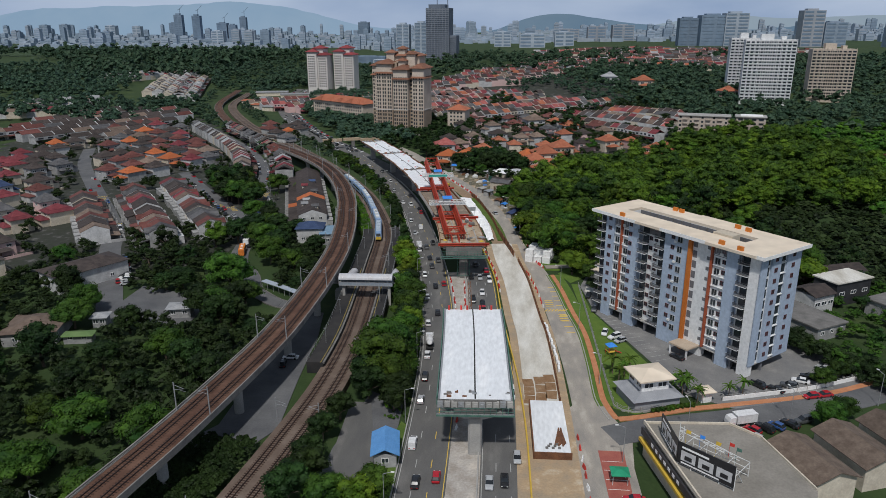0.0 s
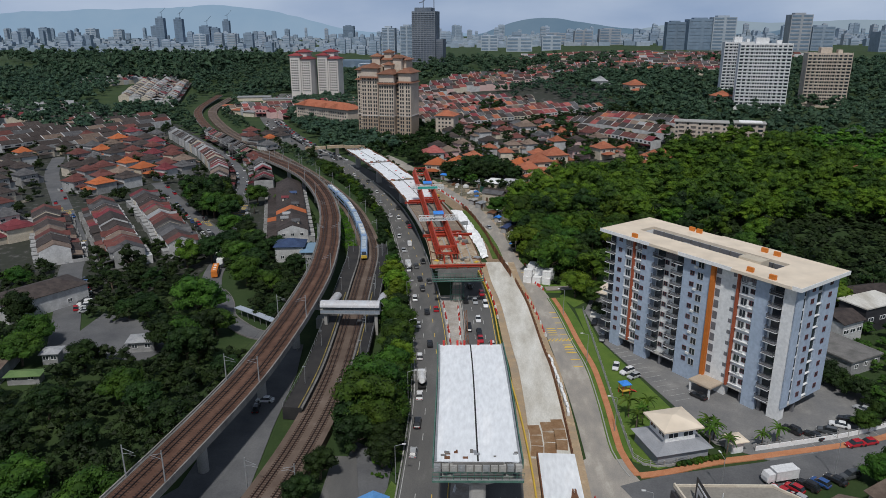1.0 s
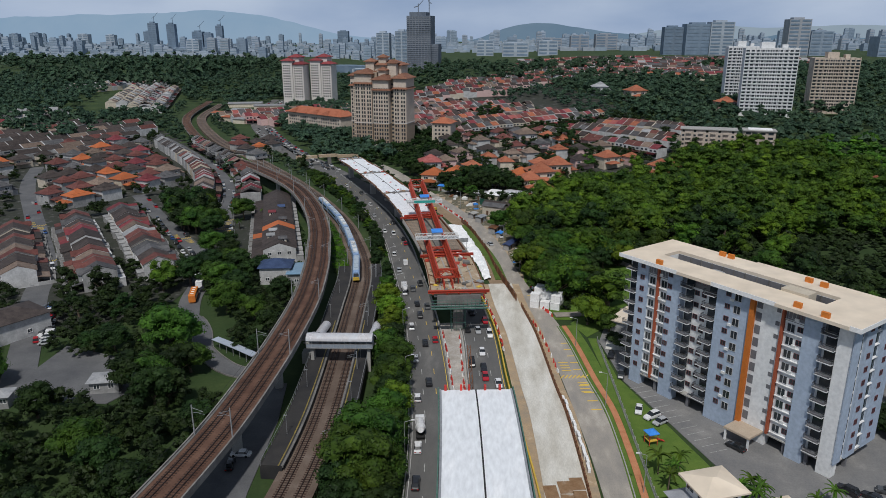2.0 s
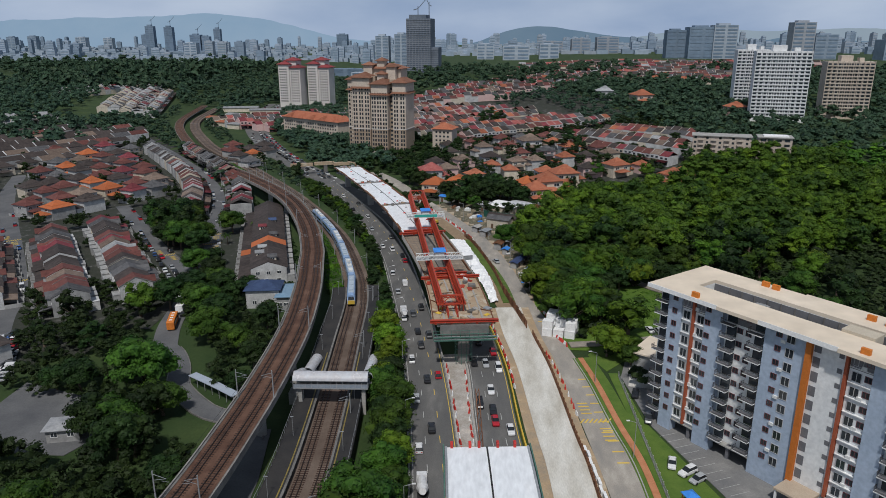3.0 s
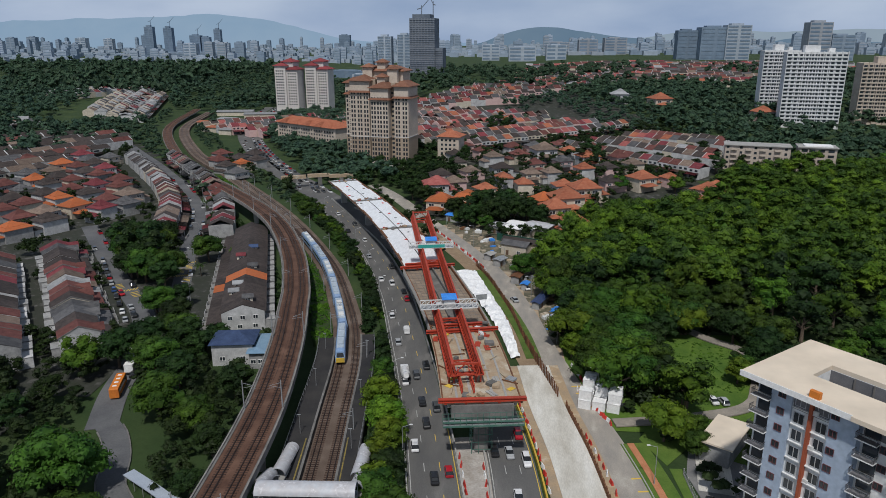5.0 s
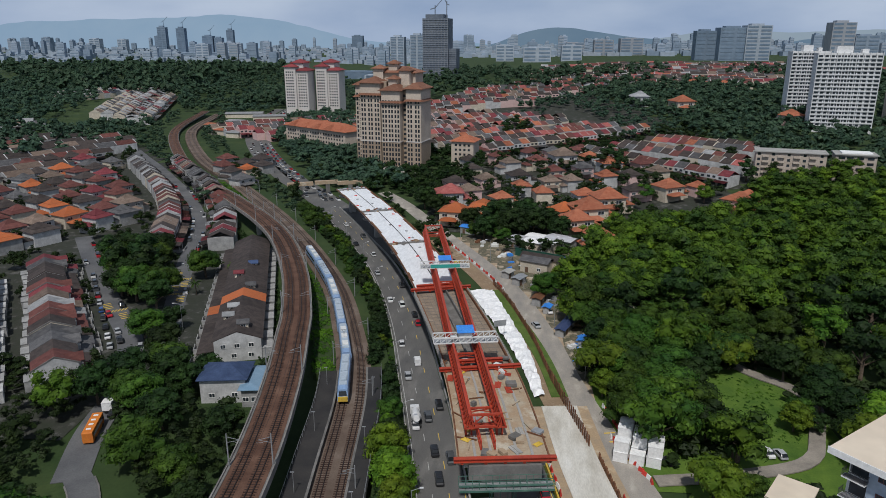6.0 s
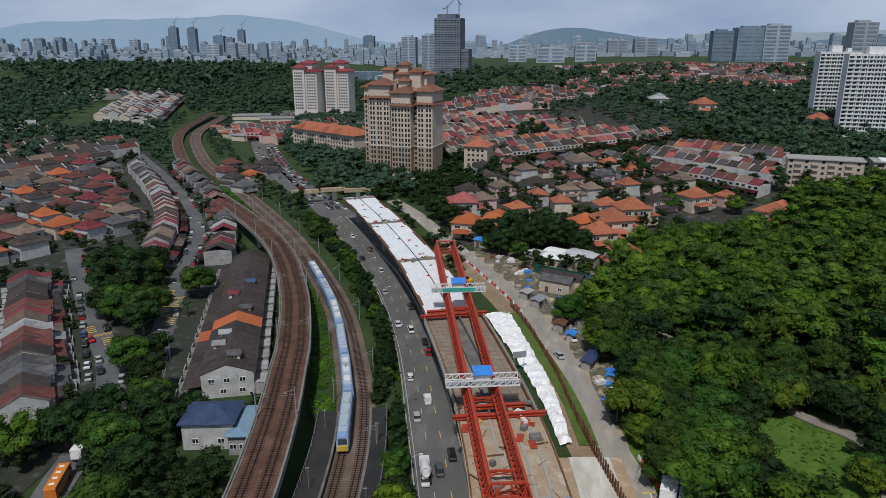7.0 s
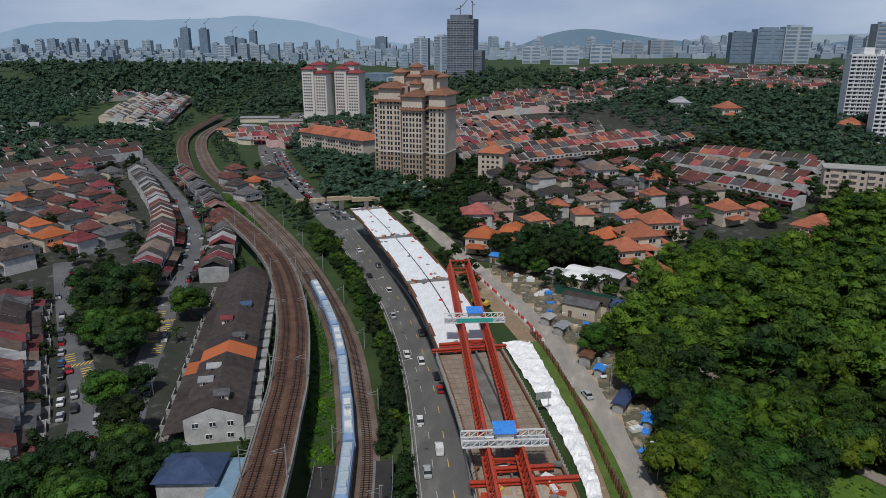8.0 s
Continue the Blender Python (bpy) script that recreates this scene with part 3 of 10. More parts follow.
# pit with white cover at the slab's near end
pit = thing("pit_cover", "white waterproofed pit cover with dark steel sections lying on it", "pit cover", pose(14.3, 141, 0.4, 0, 0, 1))
part("slab", Shape().box(-3.9, -11, -0.2, 3.9, 11, 1.6), WHITE_DECK, pit)
part("skirt", Shape().box(-4.15, -11.3, -0.3, 4.15, -11.05, 1.8), RUST, pit, "rusty sheet piles")
part("skirt", Shape().box(-4.2, -11.3, -0.3, -3.95, 11.3, 1.7), RUST, pit, "rusty sheet piles")
for k in range(9):
    part("steel_section", Shape().beam((0.6 + 0.3 * k, -8.5 + 0.5 * (k % 3), 1.75), (1.6 + 0.12 * k, -3.5 + 0.7 * (k % 4), 1.8), 0.32, 0.25), RUST, pit)
for k in range(7):
    part("rubble", Shape().box(-1.5 + k * 0.45, -9.6 + (k % 3) * 0.7, 1.6, -0.9 + k * 0.45, -9.1 + (k % 3) * 0.7, 1.9), DARK_CONCRETE, pit)

# ---- railway at grade ----
rail_bed = tagged(part("railway_bed", RAILWAY.strip(-4.6, 4.6, -0.6, 2.0), GREY_BALLAST), "brown stone ballast bed of a double track railway", "railway bed", kind="structure")
bank = tagged(part("railway_verge", RAILWAY.strip(-10.5, 9.5, -0.7, 1.75, RAILWAY.near_y(295), RAILWAY.near_y(560)), GRASS), "grassy verge beside the tracks", "verge", kind="structure")


def track(parent, curve, off, z, s0, s1, ground, material=SLEEPER):
    for side in (-0.53, 0.53):
        part("rail", curve.strip(off + side - 0.09, off + side + 0.09, z, z + 0.2, s0, s1, 3.0, ground), RAIL, parent)
    sh = Shape()
    s = s0
    while s < min(s1, s0 + 345):
        q, a = curve.at(s, off)
        h = (gz(q.x, q.y) if ground else q.z) + z
        r, u = Vector((math.cos(a), math.sin(a))), Vector((-math.sin(a), math.cos(a)))
        p = [q.to_2d() + r * i * 1.15 + u * j * 0.14 for i, j in ((-1, -1), (1, -1), (1, 1), (-1, 1))]
        sh.prism([(v.x, v.y) for v in p], h - 0.1, h + 0.07)
        s += 0.75
    tagged(part("sleepers", sh, material, parent), kind="stuff")


for off in (-2.0, 2.0):
    track(rail_bed, RAILWAY, off, 2.0, RAILWAY.near_y(80), RAILWAY.length - 5, True)

# ---- elevated railway ----
v0, v1 = VIADUCT.near_y(75), VIADUCT.near_y(520)
# Darker than plain concrete, which came out too bright on the parapet
DARK_PARAPET = mat("stained_concrete", (0.15, 0.14, 0.128), (0.27, 0.255, 0.235), scale=0.3, fine=3.0, bump=0.2, rough=0.9)
lrt = thing("railway_viaduct", "concrete railway viaduct with two rusty ballasted tracks", "railway viaduct", kind="structure")
part("deck", VIADUCT.strip(-4.3, 4.2, -0.9, 0.0, 0, None, 3.0, False), DARK_CONCRETE, lrt)
part("girder", VIADUCT.strip(-2.6, 2.6, -2.2, -0.9, 0, v1, 3.0, False), DARK_PARAPET, lrt)
part("ballast_bed", VIADUCT.strip(-3.75, 3.75, 0.0, 0.35, 0, None, 3.0, False), BALLAST, lrt)
part("parapet", VIADUCT.strip(-4.55, -4.25, -0.9, 0.7, 0, v1, 3.0, False), DARK_PARAPET, lrt)
part("parapet", VIADUCT.strip(4.15, 4.4, -0.9, 0.7, 0, v1, 3.0, False), DARK_PARAPET, lrt)
part("walkway", VIADUCT.strip(-4.23, -3.8, 0.0, 0.4, 0, v1, 3.0, False), DARK_CONCRETE, lrt)
part("walkway", VIADUCT.strip(3.8, 4.13, 0.0, 0.4, 0, v1, 3.0, False), DARK_CONCRETE, lrt)
for off in (-1.85, 1.85):
    track(lrt, VIADUCT, off, 0.35, VIADUCT.near_y(75), VIADUCT.length - 5, False)
s = VIADUCT.near_y(84)
while s < VIADUCT.near_y(440):
    q, a = VIADUCT.at(s)
    sh = Shape().tube((0, 0, 0), (0, 0, q.z - 3.6), 1.15, 1.15, 14).add(
        [(-1.2, -1.2, q.z - 3.7), (1.2, -1.2, q.z - 3.7), (1.2, 1.2, q.z - 3.7), (-1.2, 1.2, q.z - 3.7), (-2.7, -1.3, q.z - 2.2), (2.7, -1.3, q.z - 2.2), (2.7, 1.3, q.z - 2.2), (-2.7, 1.3, q.z - 2.2)],
        [(3, 2, 1, 0), (4, 5, 6, 7), (0, 1, 5, 4), (1, 2, 6, 5), (2, 3, 7, 6), (3, 0, 4, 7)])
    part("pier", sh, CONCRETE, lrt, m=pose(q.x, q.y, 0.2, 0, 0, math.degrees(a)))
    s += 30.0


def catenary_mast(side, low=0.0):
    """Steel mast with a cantilever arm over one track."""
    e = thing("catenary_mast", "galvanised steel catenary mast with a cantilever arm beside the track", "catenary mast", group="catenary masts")
    part("mast", Shape().tube((0, 0, low), (0, 0, 6.8), 0.15, 0.11, 8), GREY_STEEL, e)
    part("arm", Shape().beam((0, 0, 6.2), (side * 2.4, 0, 5.5), 0.07).beam((0, 0, 5.0), (side * 2.4, 0, 5.5), 0.06).beam((side * 1.5, 0, 5.0), (side * 2.8, 0, 4.9), 0.05), GREY_STEEL, e)
    return e


for curve, base, ground, off, y0, y1, gap in ((VIADUCT, 0.3, False, 4.05, 88, 470, 38), (VIADUCT, 0.3, False, -4.05, 88, 470, 38), (RAILWAY, 1.6, True, 5.2, 100, 560, 36), (RAILWAY, 1.6, True, -5.2, 100, 150, 36), (RAILWAY, 1.6, True, -5.2, 300, 560, 36)):
    proto = catenary_mast(-1 if off > 0 else 1, 0.0)
    s, first = curve.near_y(y0), True
    while s < curve.near_y(y1):
        m = curve.spot(s, off, base, ground)
        if first:
            proto.matrix_basis, first = m, False
        else:
            copy_thing(proto, m)
        s += gap

# overhead wires
def wire(curve, off, z, y0, y1, ground):
    sh = Shape()
    s0, s1 = curve.near_y(y0), curve.near_y(y1)
    n = int((s1 - s0) / 12)
    for i in range(n):
        a, b = curve.at(s0 + (s1 - s0) * i / n, off)[0], curve.at(s0 + (s1 - s0) * (i + 1) / n, off)[0]
        za, zb = ((gz(q.x, q.y) if ground else q.z) + z for q in (a, b))
        sh.beam((a.x, a.y, za), (b.x, b.y, zb), 0.035)
    return sh


tagged(part("overhead_wire", wire(VIADUCT, -1.85, 5.4, 90, 440, False), TYRE), "thin dark overhead contact wire", "overhead wire", kind="stuff")
tagged(part("overhead_wire", wire(VIADUCT, 1.85, 5.4, 90, 440, False), TYRE), "thin dark overhead contact wire", "overhead wire", kind="stuff")

# ---- station: platforms and footbridge ----
for off0, off1, y0, y1 in ((-8.6, -3.9, 164, 293), (3.6, 7.4, 180, 294)):
    pl = thing("platform", "dark asphalt station platform with a worn yellow edge line", "platform", kind="structure", group="platforms")
    sa, sb = RAILWAY.near_y(y0), RAILWAY.near_y(y1)
    part("slab", RAILWAY.strip(off0, off1, 0.0, 3.3, sa, sb), PLATFORM, pl)
    e = off1 if off1 < 0 else off0
    part("edge_coping", wall_along(RAILWAY, e + (0.05 if e < 0 else -0.05), 0.5, 2.9, 3.36, sa, sb), DARK_CONCRETE, pl)
    part("edge_line", wall_along(RAILWAY, e + (-0.75 if e < 0 else 0.75), 0.28, 3.2, 3.32, sa, RAILWAY.near_y(240)), mat("worn_yellow", (0.30, 0.22, 0.05), (0.10, 0.085, 0.045), scale=0.4, fine=3.0, rough=0.8), pl)
    rail_off = off0 + 0.2 if off0 < 0 else off1 - 0.2
    sh = Shape()
    s = sa
    while s < sb:
        q, _ = RAILWAY.at(s, rail_off)
        sh.beam((q.x, q.y, 3.5), (q.x, q.y, 4.8), 0.08)
        s += 2.5
    part("railing_posts", sh, GREY_STEEL, pl)
    part("railing_bar", wall_along(RAILWAY, rail_off, 0.06, 4.35, 4.45, sa, sb), GREY_STEEL, pl)
    s = sa + 12
    while s < sb - 6:
        part("lamp_post", Shape().tube((0, 0, 0), (0, 0, 4.6), 0.06, 0.05, 6).box(-0.5, -0.1, 4.6, 0.3, 0.1, 4.7), GREY_STEEL, pl, m=RAILWAY.spot(s, (off0 + off1) / 2, 3.3))
        s += 22


def half_tube(length, r, rise, n=10, thick=0.08):
    """Barrel roof along x."""
    sh, ring = Shape(), [(-r * math.cos(math.pi * i / n), rise * math.sin(math.pi * i / n)) for i in range(n + 1)]
    vs, fs, k = [], [], int(length / 0.9)
    for j in range(k + 1):
        x = length * j / k
        g = 1.0 if j % 2 else 0.985
        vs += [(x, y * g, z * g) for y, z in ring] + [(x, y * 0.94, z * 0.94) for y, z in ring]
    w = 2 * (n + 1)
    for j in range(k):
        for i in range(n):
            a, b = j * w + i, (j + 1) * w + i
            fs += [(a, a + 1, b + 1, b), (a + n + 1, b + n + 1, b + n + 2, a + n + 2)]
    return sh.add(vs, fs)


CANOPY = mat("canopy_sheet", (0.50, 0.52, 0.55), (0.62, 0.63, 0.65), scale=0.5, fine=2.0, bump=0.1, rough=0.45, c=(0.45, 0.44, 0.45))
bridge = thing("footbridge", "covered station footbridge with a pale barrel roof and steel truss sides", "footbridge", pose(-51.2, 213.2, 0.4, 0, 0, 2))
part("roof", half_tube(17.8, 1.9, 1.5), CANOPY, bridge, m=pose(0, 0, 9.3), smooth=True)
sh = Shape().box(0, -1.5, 7.0, 17.8, 1.5, 7.3)
part("floor", sh, CONCRETE, bridge)
for y in (-1.55, 1.55):
    sh = Shape().beam((0, y, 7.2), (17.8, y, 7.2), 0.25).beam((0, y, 9.2), (17.8, y, 9.2), 0.2).beam((0, y, 8.3), (17.8, y, 8.3), 0.1)
    for k in range(13):
        sh.beam((k * 1.48, y, 7.2), (k * 1.48, y, 9.2), 0.1)
    part("truss", sh, GREY_STEEL, bridge)
    part("side_panel", Shape().box(0.1, y - 0.02, 7.35, 17.7, y + 0.02, 8.25), mat("blue_grey_panel", (0.20, 0.24, 0.29), (0.28, 0.31, 0.35), scale=1.0, rough=0.6), bridge)
for x in (1.4, 16.6):
    part("column", Shape().box(x - 0.45, -0.9, 0, x + 0.45, 0.9, 7.0), CONCRETE, bridge)
for x, y0, y1, z0, z1, r in ((-0.5, 2, 10.5, 9.3, 6.2, 1.35), (0.9, 10, 22, 6.3, 4.6, 1.45), (17.2, 2, 9, 9.2, 6.6, 1.35), (16.4, 9, 22, 6.6, 4.8, 1.35)):
    ln = math.hypot(y1 - y0, z1 - z0)
    st = part("stair_canopy", half_tube(ln, r, r * 0.95), CANOPY, bridge, m=pose(x, y0, z0 - 1.0, 0, math.degrees(math.atan2(z0 - z1, y1 - y0)), 90), smooth=True)
    part("stair_flight", Shape().beam((x, y0, z0 - 2.3), (x, y1, z1 - 2.3), 2.2, 0.35), CONCRETE, bridge)
for y, z in ((5, 3.2), (10, 2.0)):
    part("landing", Shape().box(-2.6, y - 1.5, 0, -0.2, y + 1.5, z), CONCRETE, bridge)

# ---- train ----
TRAIN_BODY = mat("train_body", (0.20, 0.31, 0.50), (0.25, 0.36, 0.54), scale=0.3, fine=2.0, bump=0.0, rough=0.35, spec=0.5)
TRAIN_ROOF = mat("train_roof", (0.33, 0.40, 0.47), (0.42, 0.48, 0.54), scale=0.5, fine=2.0, bump=0.05, rough=0.5)
train = thing("train", "pale blue electric train with six coaches and a yellow cab", "train")
s = RAILWAY.near_y(277)
TRACK_OFF = -2.0
for k in range(6):
    ln = 20.5
    m = RAILWAY.spot(s + ln / 2, TRACK_OFF, 2.25)
    prof = [(-1.38, 0.9), (1.38, 0.9), (1.42, 2.6), (1.22, 3.5), (0.7, 3.85), (-0.7, 3.85), (-1.22, 3.5), (-1.42, 2.6)]
    y0, y1 = -ln / 2 + 0.3, ln / 2 - 0.3
    sh = Shape()
    ends = [(y0 + (1.2 if k == 0 else 0), 0.82 if k == 0 else 1.0), (y0 + (2.4 if k == 0 else 0.3), 1.0), (y1, 1.0)]
    vs = [(x * f, y, z if f == 1 or z < 2 else z * 0.93) for y, f in ends for x, z in prof]
    if k == 0:
        vs = [(x * 0.9, y0 + (0.0 if z < 2 else 0.9), z if z < 3 else z - 0.4) for x, z in prof] + vs[8:]
    fs = [tuple(range(8))] + [(j * 8 + (i + 1) % 8, j * 8 + i, (j + 1) * 8 + i, (j + 1) * 8 + (i + 1) % 8) for j in range(2) for i in range(8)] + [tuple(range(23, 15, -1))]
    coach = part("coach", sh.add(vs, fs), TRAIN_BODY, train, m=m)
    part("roof_panel", Shape().box(-0.95, y0 + 2.6, 3.7, 0.95, y1 - 0.2, 3.9), TRAIN_ROOF, coach)
    for x in (-1.43, 1.43):
        part("window_band", Shape().box(x - 0.02, y0 + 3.0, 2.0, x + 0.02, y1 - 0.6, 2.75), CAR_GLASS, coach)
    for j in (-5.5, -0.5, 4.5):
        part("air_conditioner", Shape().box(-0.75, j, 3.88, 0.75, j + 2.6, 4.2), WHITE_STEEL if k % 2 else TRAIN_ROOF, coach)
    for j in (-7, 7):
        part("bogie", Shape().box(-1.1, j - 1.5, 0.0, 1.1, j + 1.5, 0.9), TYRE, coach)
    if k == 0:
        part("windscreen", Shape().add([(-1.0, y0 + 0.35, 2.1), (1.0, y0 + 0.35, 2.1), (0.85, y0 + 0.98, 3.15), (-0.85, y0 + 0.98, 3.15)], [(0, 1, 2, 3)]), CAR_GLASS, coach)
        part("cab_skirt", Shape().box(-1.15, y0 - 0.12, 0.75, 1.15, y0 + 0.3, 1.9), YELLOW, coach, "yellow cab front")
    if k in (1, 4):
        part("pantograph", Shape().beam((-0.6, 1, 3.9), (0.5, 2.5, 5.0), 0.08).beam((0.6, 1, 3.9), (-0.5, 2.5, 5.0), 0.08).beam((-0.9, 2.5, 5.05), (0.9, 2.5, 5.05), 0.1), GREY_STEEL, coach)
    s += 21.0

# ---- new highway flyover ----
def span(y0, y1, half, kind_of, label):
    s0, s1 = DECK.near_y(y0), DECK.near_y(y1)
    e = thing("flyover_span", label, "flyover span", group="flyover spans")
    top = 0.0 if kind_of != "trough" else -0.9
    slab = WHITE_DECK if kind_of == "white" else (SAND if kind_of == "bare" else DARK_CONCRETE)
    part("deck_slab", DECK.strip(-half, half, top - 0.35, top, s0, s1, 4.0, False), slab, e)
    part("box_girder", DECK.strip(-4.6, 4.6, -3.0, top - 0.35, s0 + 0.4, s1 - 0.4, 4.0, False), CONCRETE, e)
    part("wing", DECK.strip(-half + 1.2, -4.6, -1.0, top - 0.35, s0 + 0.2, s1 - 0.2, 4.0, False), CONCRETE, e)
    part("wing", DECK.strip(4.6, half - 1.2, -1.0, top - 0.35, s0 + 0.2, s1 - 0.2, 4.0, False), CONCRETE, e)
    if kind_of == "white":
        part("joint", DECK.strip(-0.16, 0.16, 0.0, 0.05, s0, s1, 4.0, False), TYRE, e, "dark open joint")
        for side in (-1, 1):
            part("edge_upstand", wall_along(DECK, side * (half - 0.2), 0.4, -0.5, 0.25, s0, s1, 4.0, False), GREY_STEEL if y0 < 200 else RUST, e)
    if kind_of == "trough":
        for off in (-half + 0.5, -1.6, 1.6, half - 0.5):
            part("form_wall", wall_along(DECK, off, 0.35, -0.9, 0.25, s0, s1, 4.0, False), RUST if abs(off) > 4 else DARK_CONCRETE, e)
        part("walkway", DECK.strip(-half + 0.7, -1.8, -0.9, -0.55, s0 + 1, s1 - 1, 4.0, False), mat("formwork_timber", (0.21, 0.165, 0.125), (0.33, 0.27, 0.21), scale=0.35, fine=3.0, bump=0.2, rough=0.9, c=(0.26, 0.205, 0.155)), e)
        part("walkway", DECK.strip(1.8, half - 0.7, -0.9, -0.55, s0 + 1, s1 - 1, 4.0, False), MATS["formwork_timber"], e)
        joints, stubs = Shape(), Shape()
        s = s0 + 2.0
        while s < s1 - 2:
            for a, b in ((-half + 0.75, -1.85), (1.85, half - 0.75)):
                q, r = DECK.at(s, a)[0], DECK.at(s, b)[0]
                joints.beam((q.x, q.y, q.z - 0.54), (r.x, r.y, r.z - 0.54), 0.12, 0.06)
            s += 2.4
        for off in (-6.2, -4.6, -3.2, 3.2, 4.6, 6.2):
            n = 12
            for i in range(n):
                q, r = DECK.at(s0 + 1 + (s1 - s0 - 2) * i / n, off)[0], DECK.at(s0 + 1 + (s1 - s0 - 2) * (i + 1) / n, off)[0]
                joints.beam((q.x, q.y, q.z - 0.54), (r.x, r.y, r.z - 0.54), 0.09, 0.06)
        s = s0 + 0.6
        while s < s1 - 0.4:
            for off in (-half + 0.1, half - 0.1):
                q = DECK.at(s, off)[0]
                stubs.box(q.x - 0.14, q.y - 0.1, q.z - 1.4, q.x + 0.14, q.y + 0.1, q.z + 0.7)
            s += 1.1
        tagged(part("formwork_joint", joints, DARK_CONCRETE, e), kind="stuff")
        tagged(part("edge_stub", stubs, CONCRETE, e), kind="stuff")
    if kind_of == "bare":
        for off in (-half + 0.3, half - 0.3):
            part("edge_upstand", wall_along(DECK, off, 0.3, -0.4, 0.3, s0, s1, 4.0, False), RUST, e)
        for off in (-5.2, -2.2, 2.6, 5.4):
            part("rail_strip", wall_along(DECK, off, 0.5, 0.0, 0.12, s0, s1, 4.0, False), CONCRETE, e)
    return e


near_span = span(130, 179.5, 7.9, "white", "new flyover span with a white waterproofed deck and green edge netting")
bare_span = span(241, 279, 8.6, "bare", "unfinished dusty concrete flyover span with building debris")
trough_span = span(279, 331, 8.3, "trough", "unfinished flyover span with brown timber formwork troughs")
span(331, 381, 7.6, "white", "flyover span with a pale finished deck")
span(381, 430, 7.6, "white", "flyover span with a pale finished deck")
far_span = span(430, 477, 7.6, "white", "flyover span with a pale finished deck and debris")

# green netted edges and end scaffold of the near span
for side in (-1, 1):
    part("edge_netting", wall_along(DECK, side * 8.15, 0.25, -1.5, 0.45, DECK.near_y(129.5), DECK.near_y(180), 4.0, False), GREEN_NET, near_span, "green safety netting")
m0 = DECK.spot(DECK.near_y(129.3), 0, 0, False)
part("end_diaphragm", Shape().box(-4.6, -0.4, -3.0, 4.6, 0.5, -0.1), DARK_CONCRETE, near_span, m=m0)
part("end_wing", Shape().add([(-8, 0, -0.1), (-4.6, 0, -0.1), (-4.6, 0, -2.4), (-8, 0, -1.1), (-8, 0.6, -0.1), (-4.6, 0.6, -0.1), (-4.6, 0.6, -2.4), (-8, 0.6, -1.1)], [(3, 2, 1, 0), (4, 5, 6, 7), (0, 1, 5, 4), (2, 3, 7, 6), (3, 0, 4, 7)]), DARK_CONCRETE, near_span, m=m0)
part("end_wing", Shape().add([(4.6, 0, -0.1), (8, 0, -0.1), (8, 0, -1.1), (4.6, 0, -2.4), (4.6, 0.6, -0.1), (8, 0.6, -0.1), (8, 0.6, -1.1), (4.6, 0.6, -2.4)], [(3, 2, 1, 0), (4, 5, 6, 7), (0, 1, 5, 4), (1, 2, 6, 5), (2, 3, 7, 6)]), DARK_CONCRETE, near_span, m=m0)


def scaffold(parent, m, w, y, z0, z1):
    sh = Shape()
    n = int(w / 1.2)
    for k in range(n + 1):
        x = -w / 2 + w * k / n
        sh.beam((x, y, z0), (x, y, z1), 0.09)
    for z in (z0 + 0.1, (z0 + z1) / 2, z1 - 0.05):
        sh.beam((-w / 2, y, z), (w / 2, y, z), 0.08)
    part("scaffold", sh, GREEN_NET, parent, "green painted scaffold", m=m)
    part("scaffold_planks", Shape().box(-w / 2, y - 0.55, z0, w / 2, y + 0.55, z0 + 0.12), GREY_STEEL, parent, m=m)
    part("net", Shape().box(-w / 2, y - 0.62, z0, w / 2, y - 0.58, z0 + 0.4), GREEN_NET, parent, m=m)


scaffold(near_span, m0, 16.6, -1.1, -3.3, -1.6)
for k in range(11):
    x = -7.4 + 1.48 * k
    part("anchor_block", Shape().box(x - 0.62, -0.75, -1.75 + 0.1 * (k % 2), x + 0.62, 0.1, -0.45).box(x - 0.3, -0.95, -1.5, x + 0.3, -0.7, -0.8), CONCRETE if k % 3 else GREY_STEEL, near_span, "grey anchor block", m=m0)
m1 = DECK.spot(DECK.near_y(179.6), 0, 0, False)
for x in (-6.6, -3.2, -1.5, 2.0, 5.2):
    part("stressing_jack", Shape().box(x - 0.25, -0.5, 0.0, x + 0.25, 0.3, 1.1).beam((x, -0.6, 1.0), (x, 0.6, 0.5), 0.3), RED_PLASTIC, near_span, "red stressing jack", m=m1)
rng = random.Random(11)
for k in range(14):
    a, b = rng.uniform(-7, 7), rng.uniform(0.6, 3)
    part("debris", Shape().box(a, b, 0, a + rng.uniform(0.3, 1.1), b + rng.uniform(0.2, 0.7), rng.uniform(0.1, 0.4)), rng.choice([DARK_CONCRETE, RUST, GREY_STEEL]), near_span, m=m0)


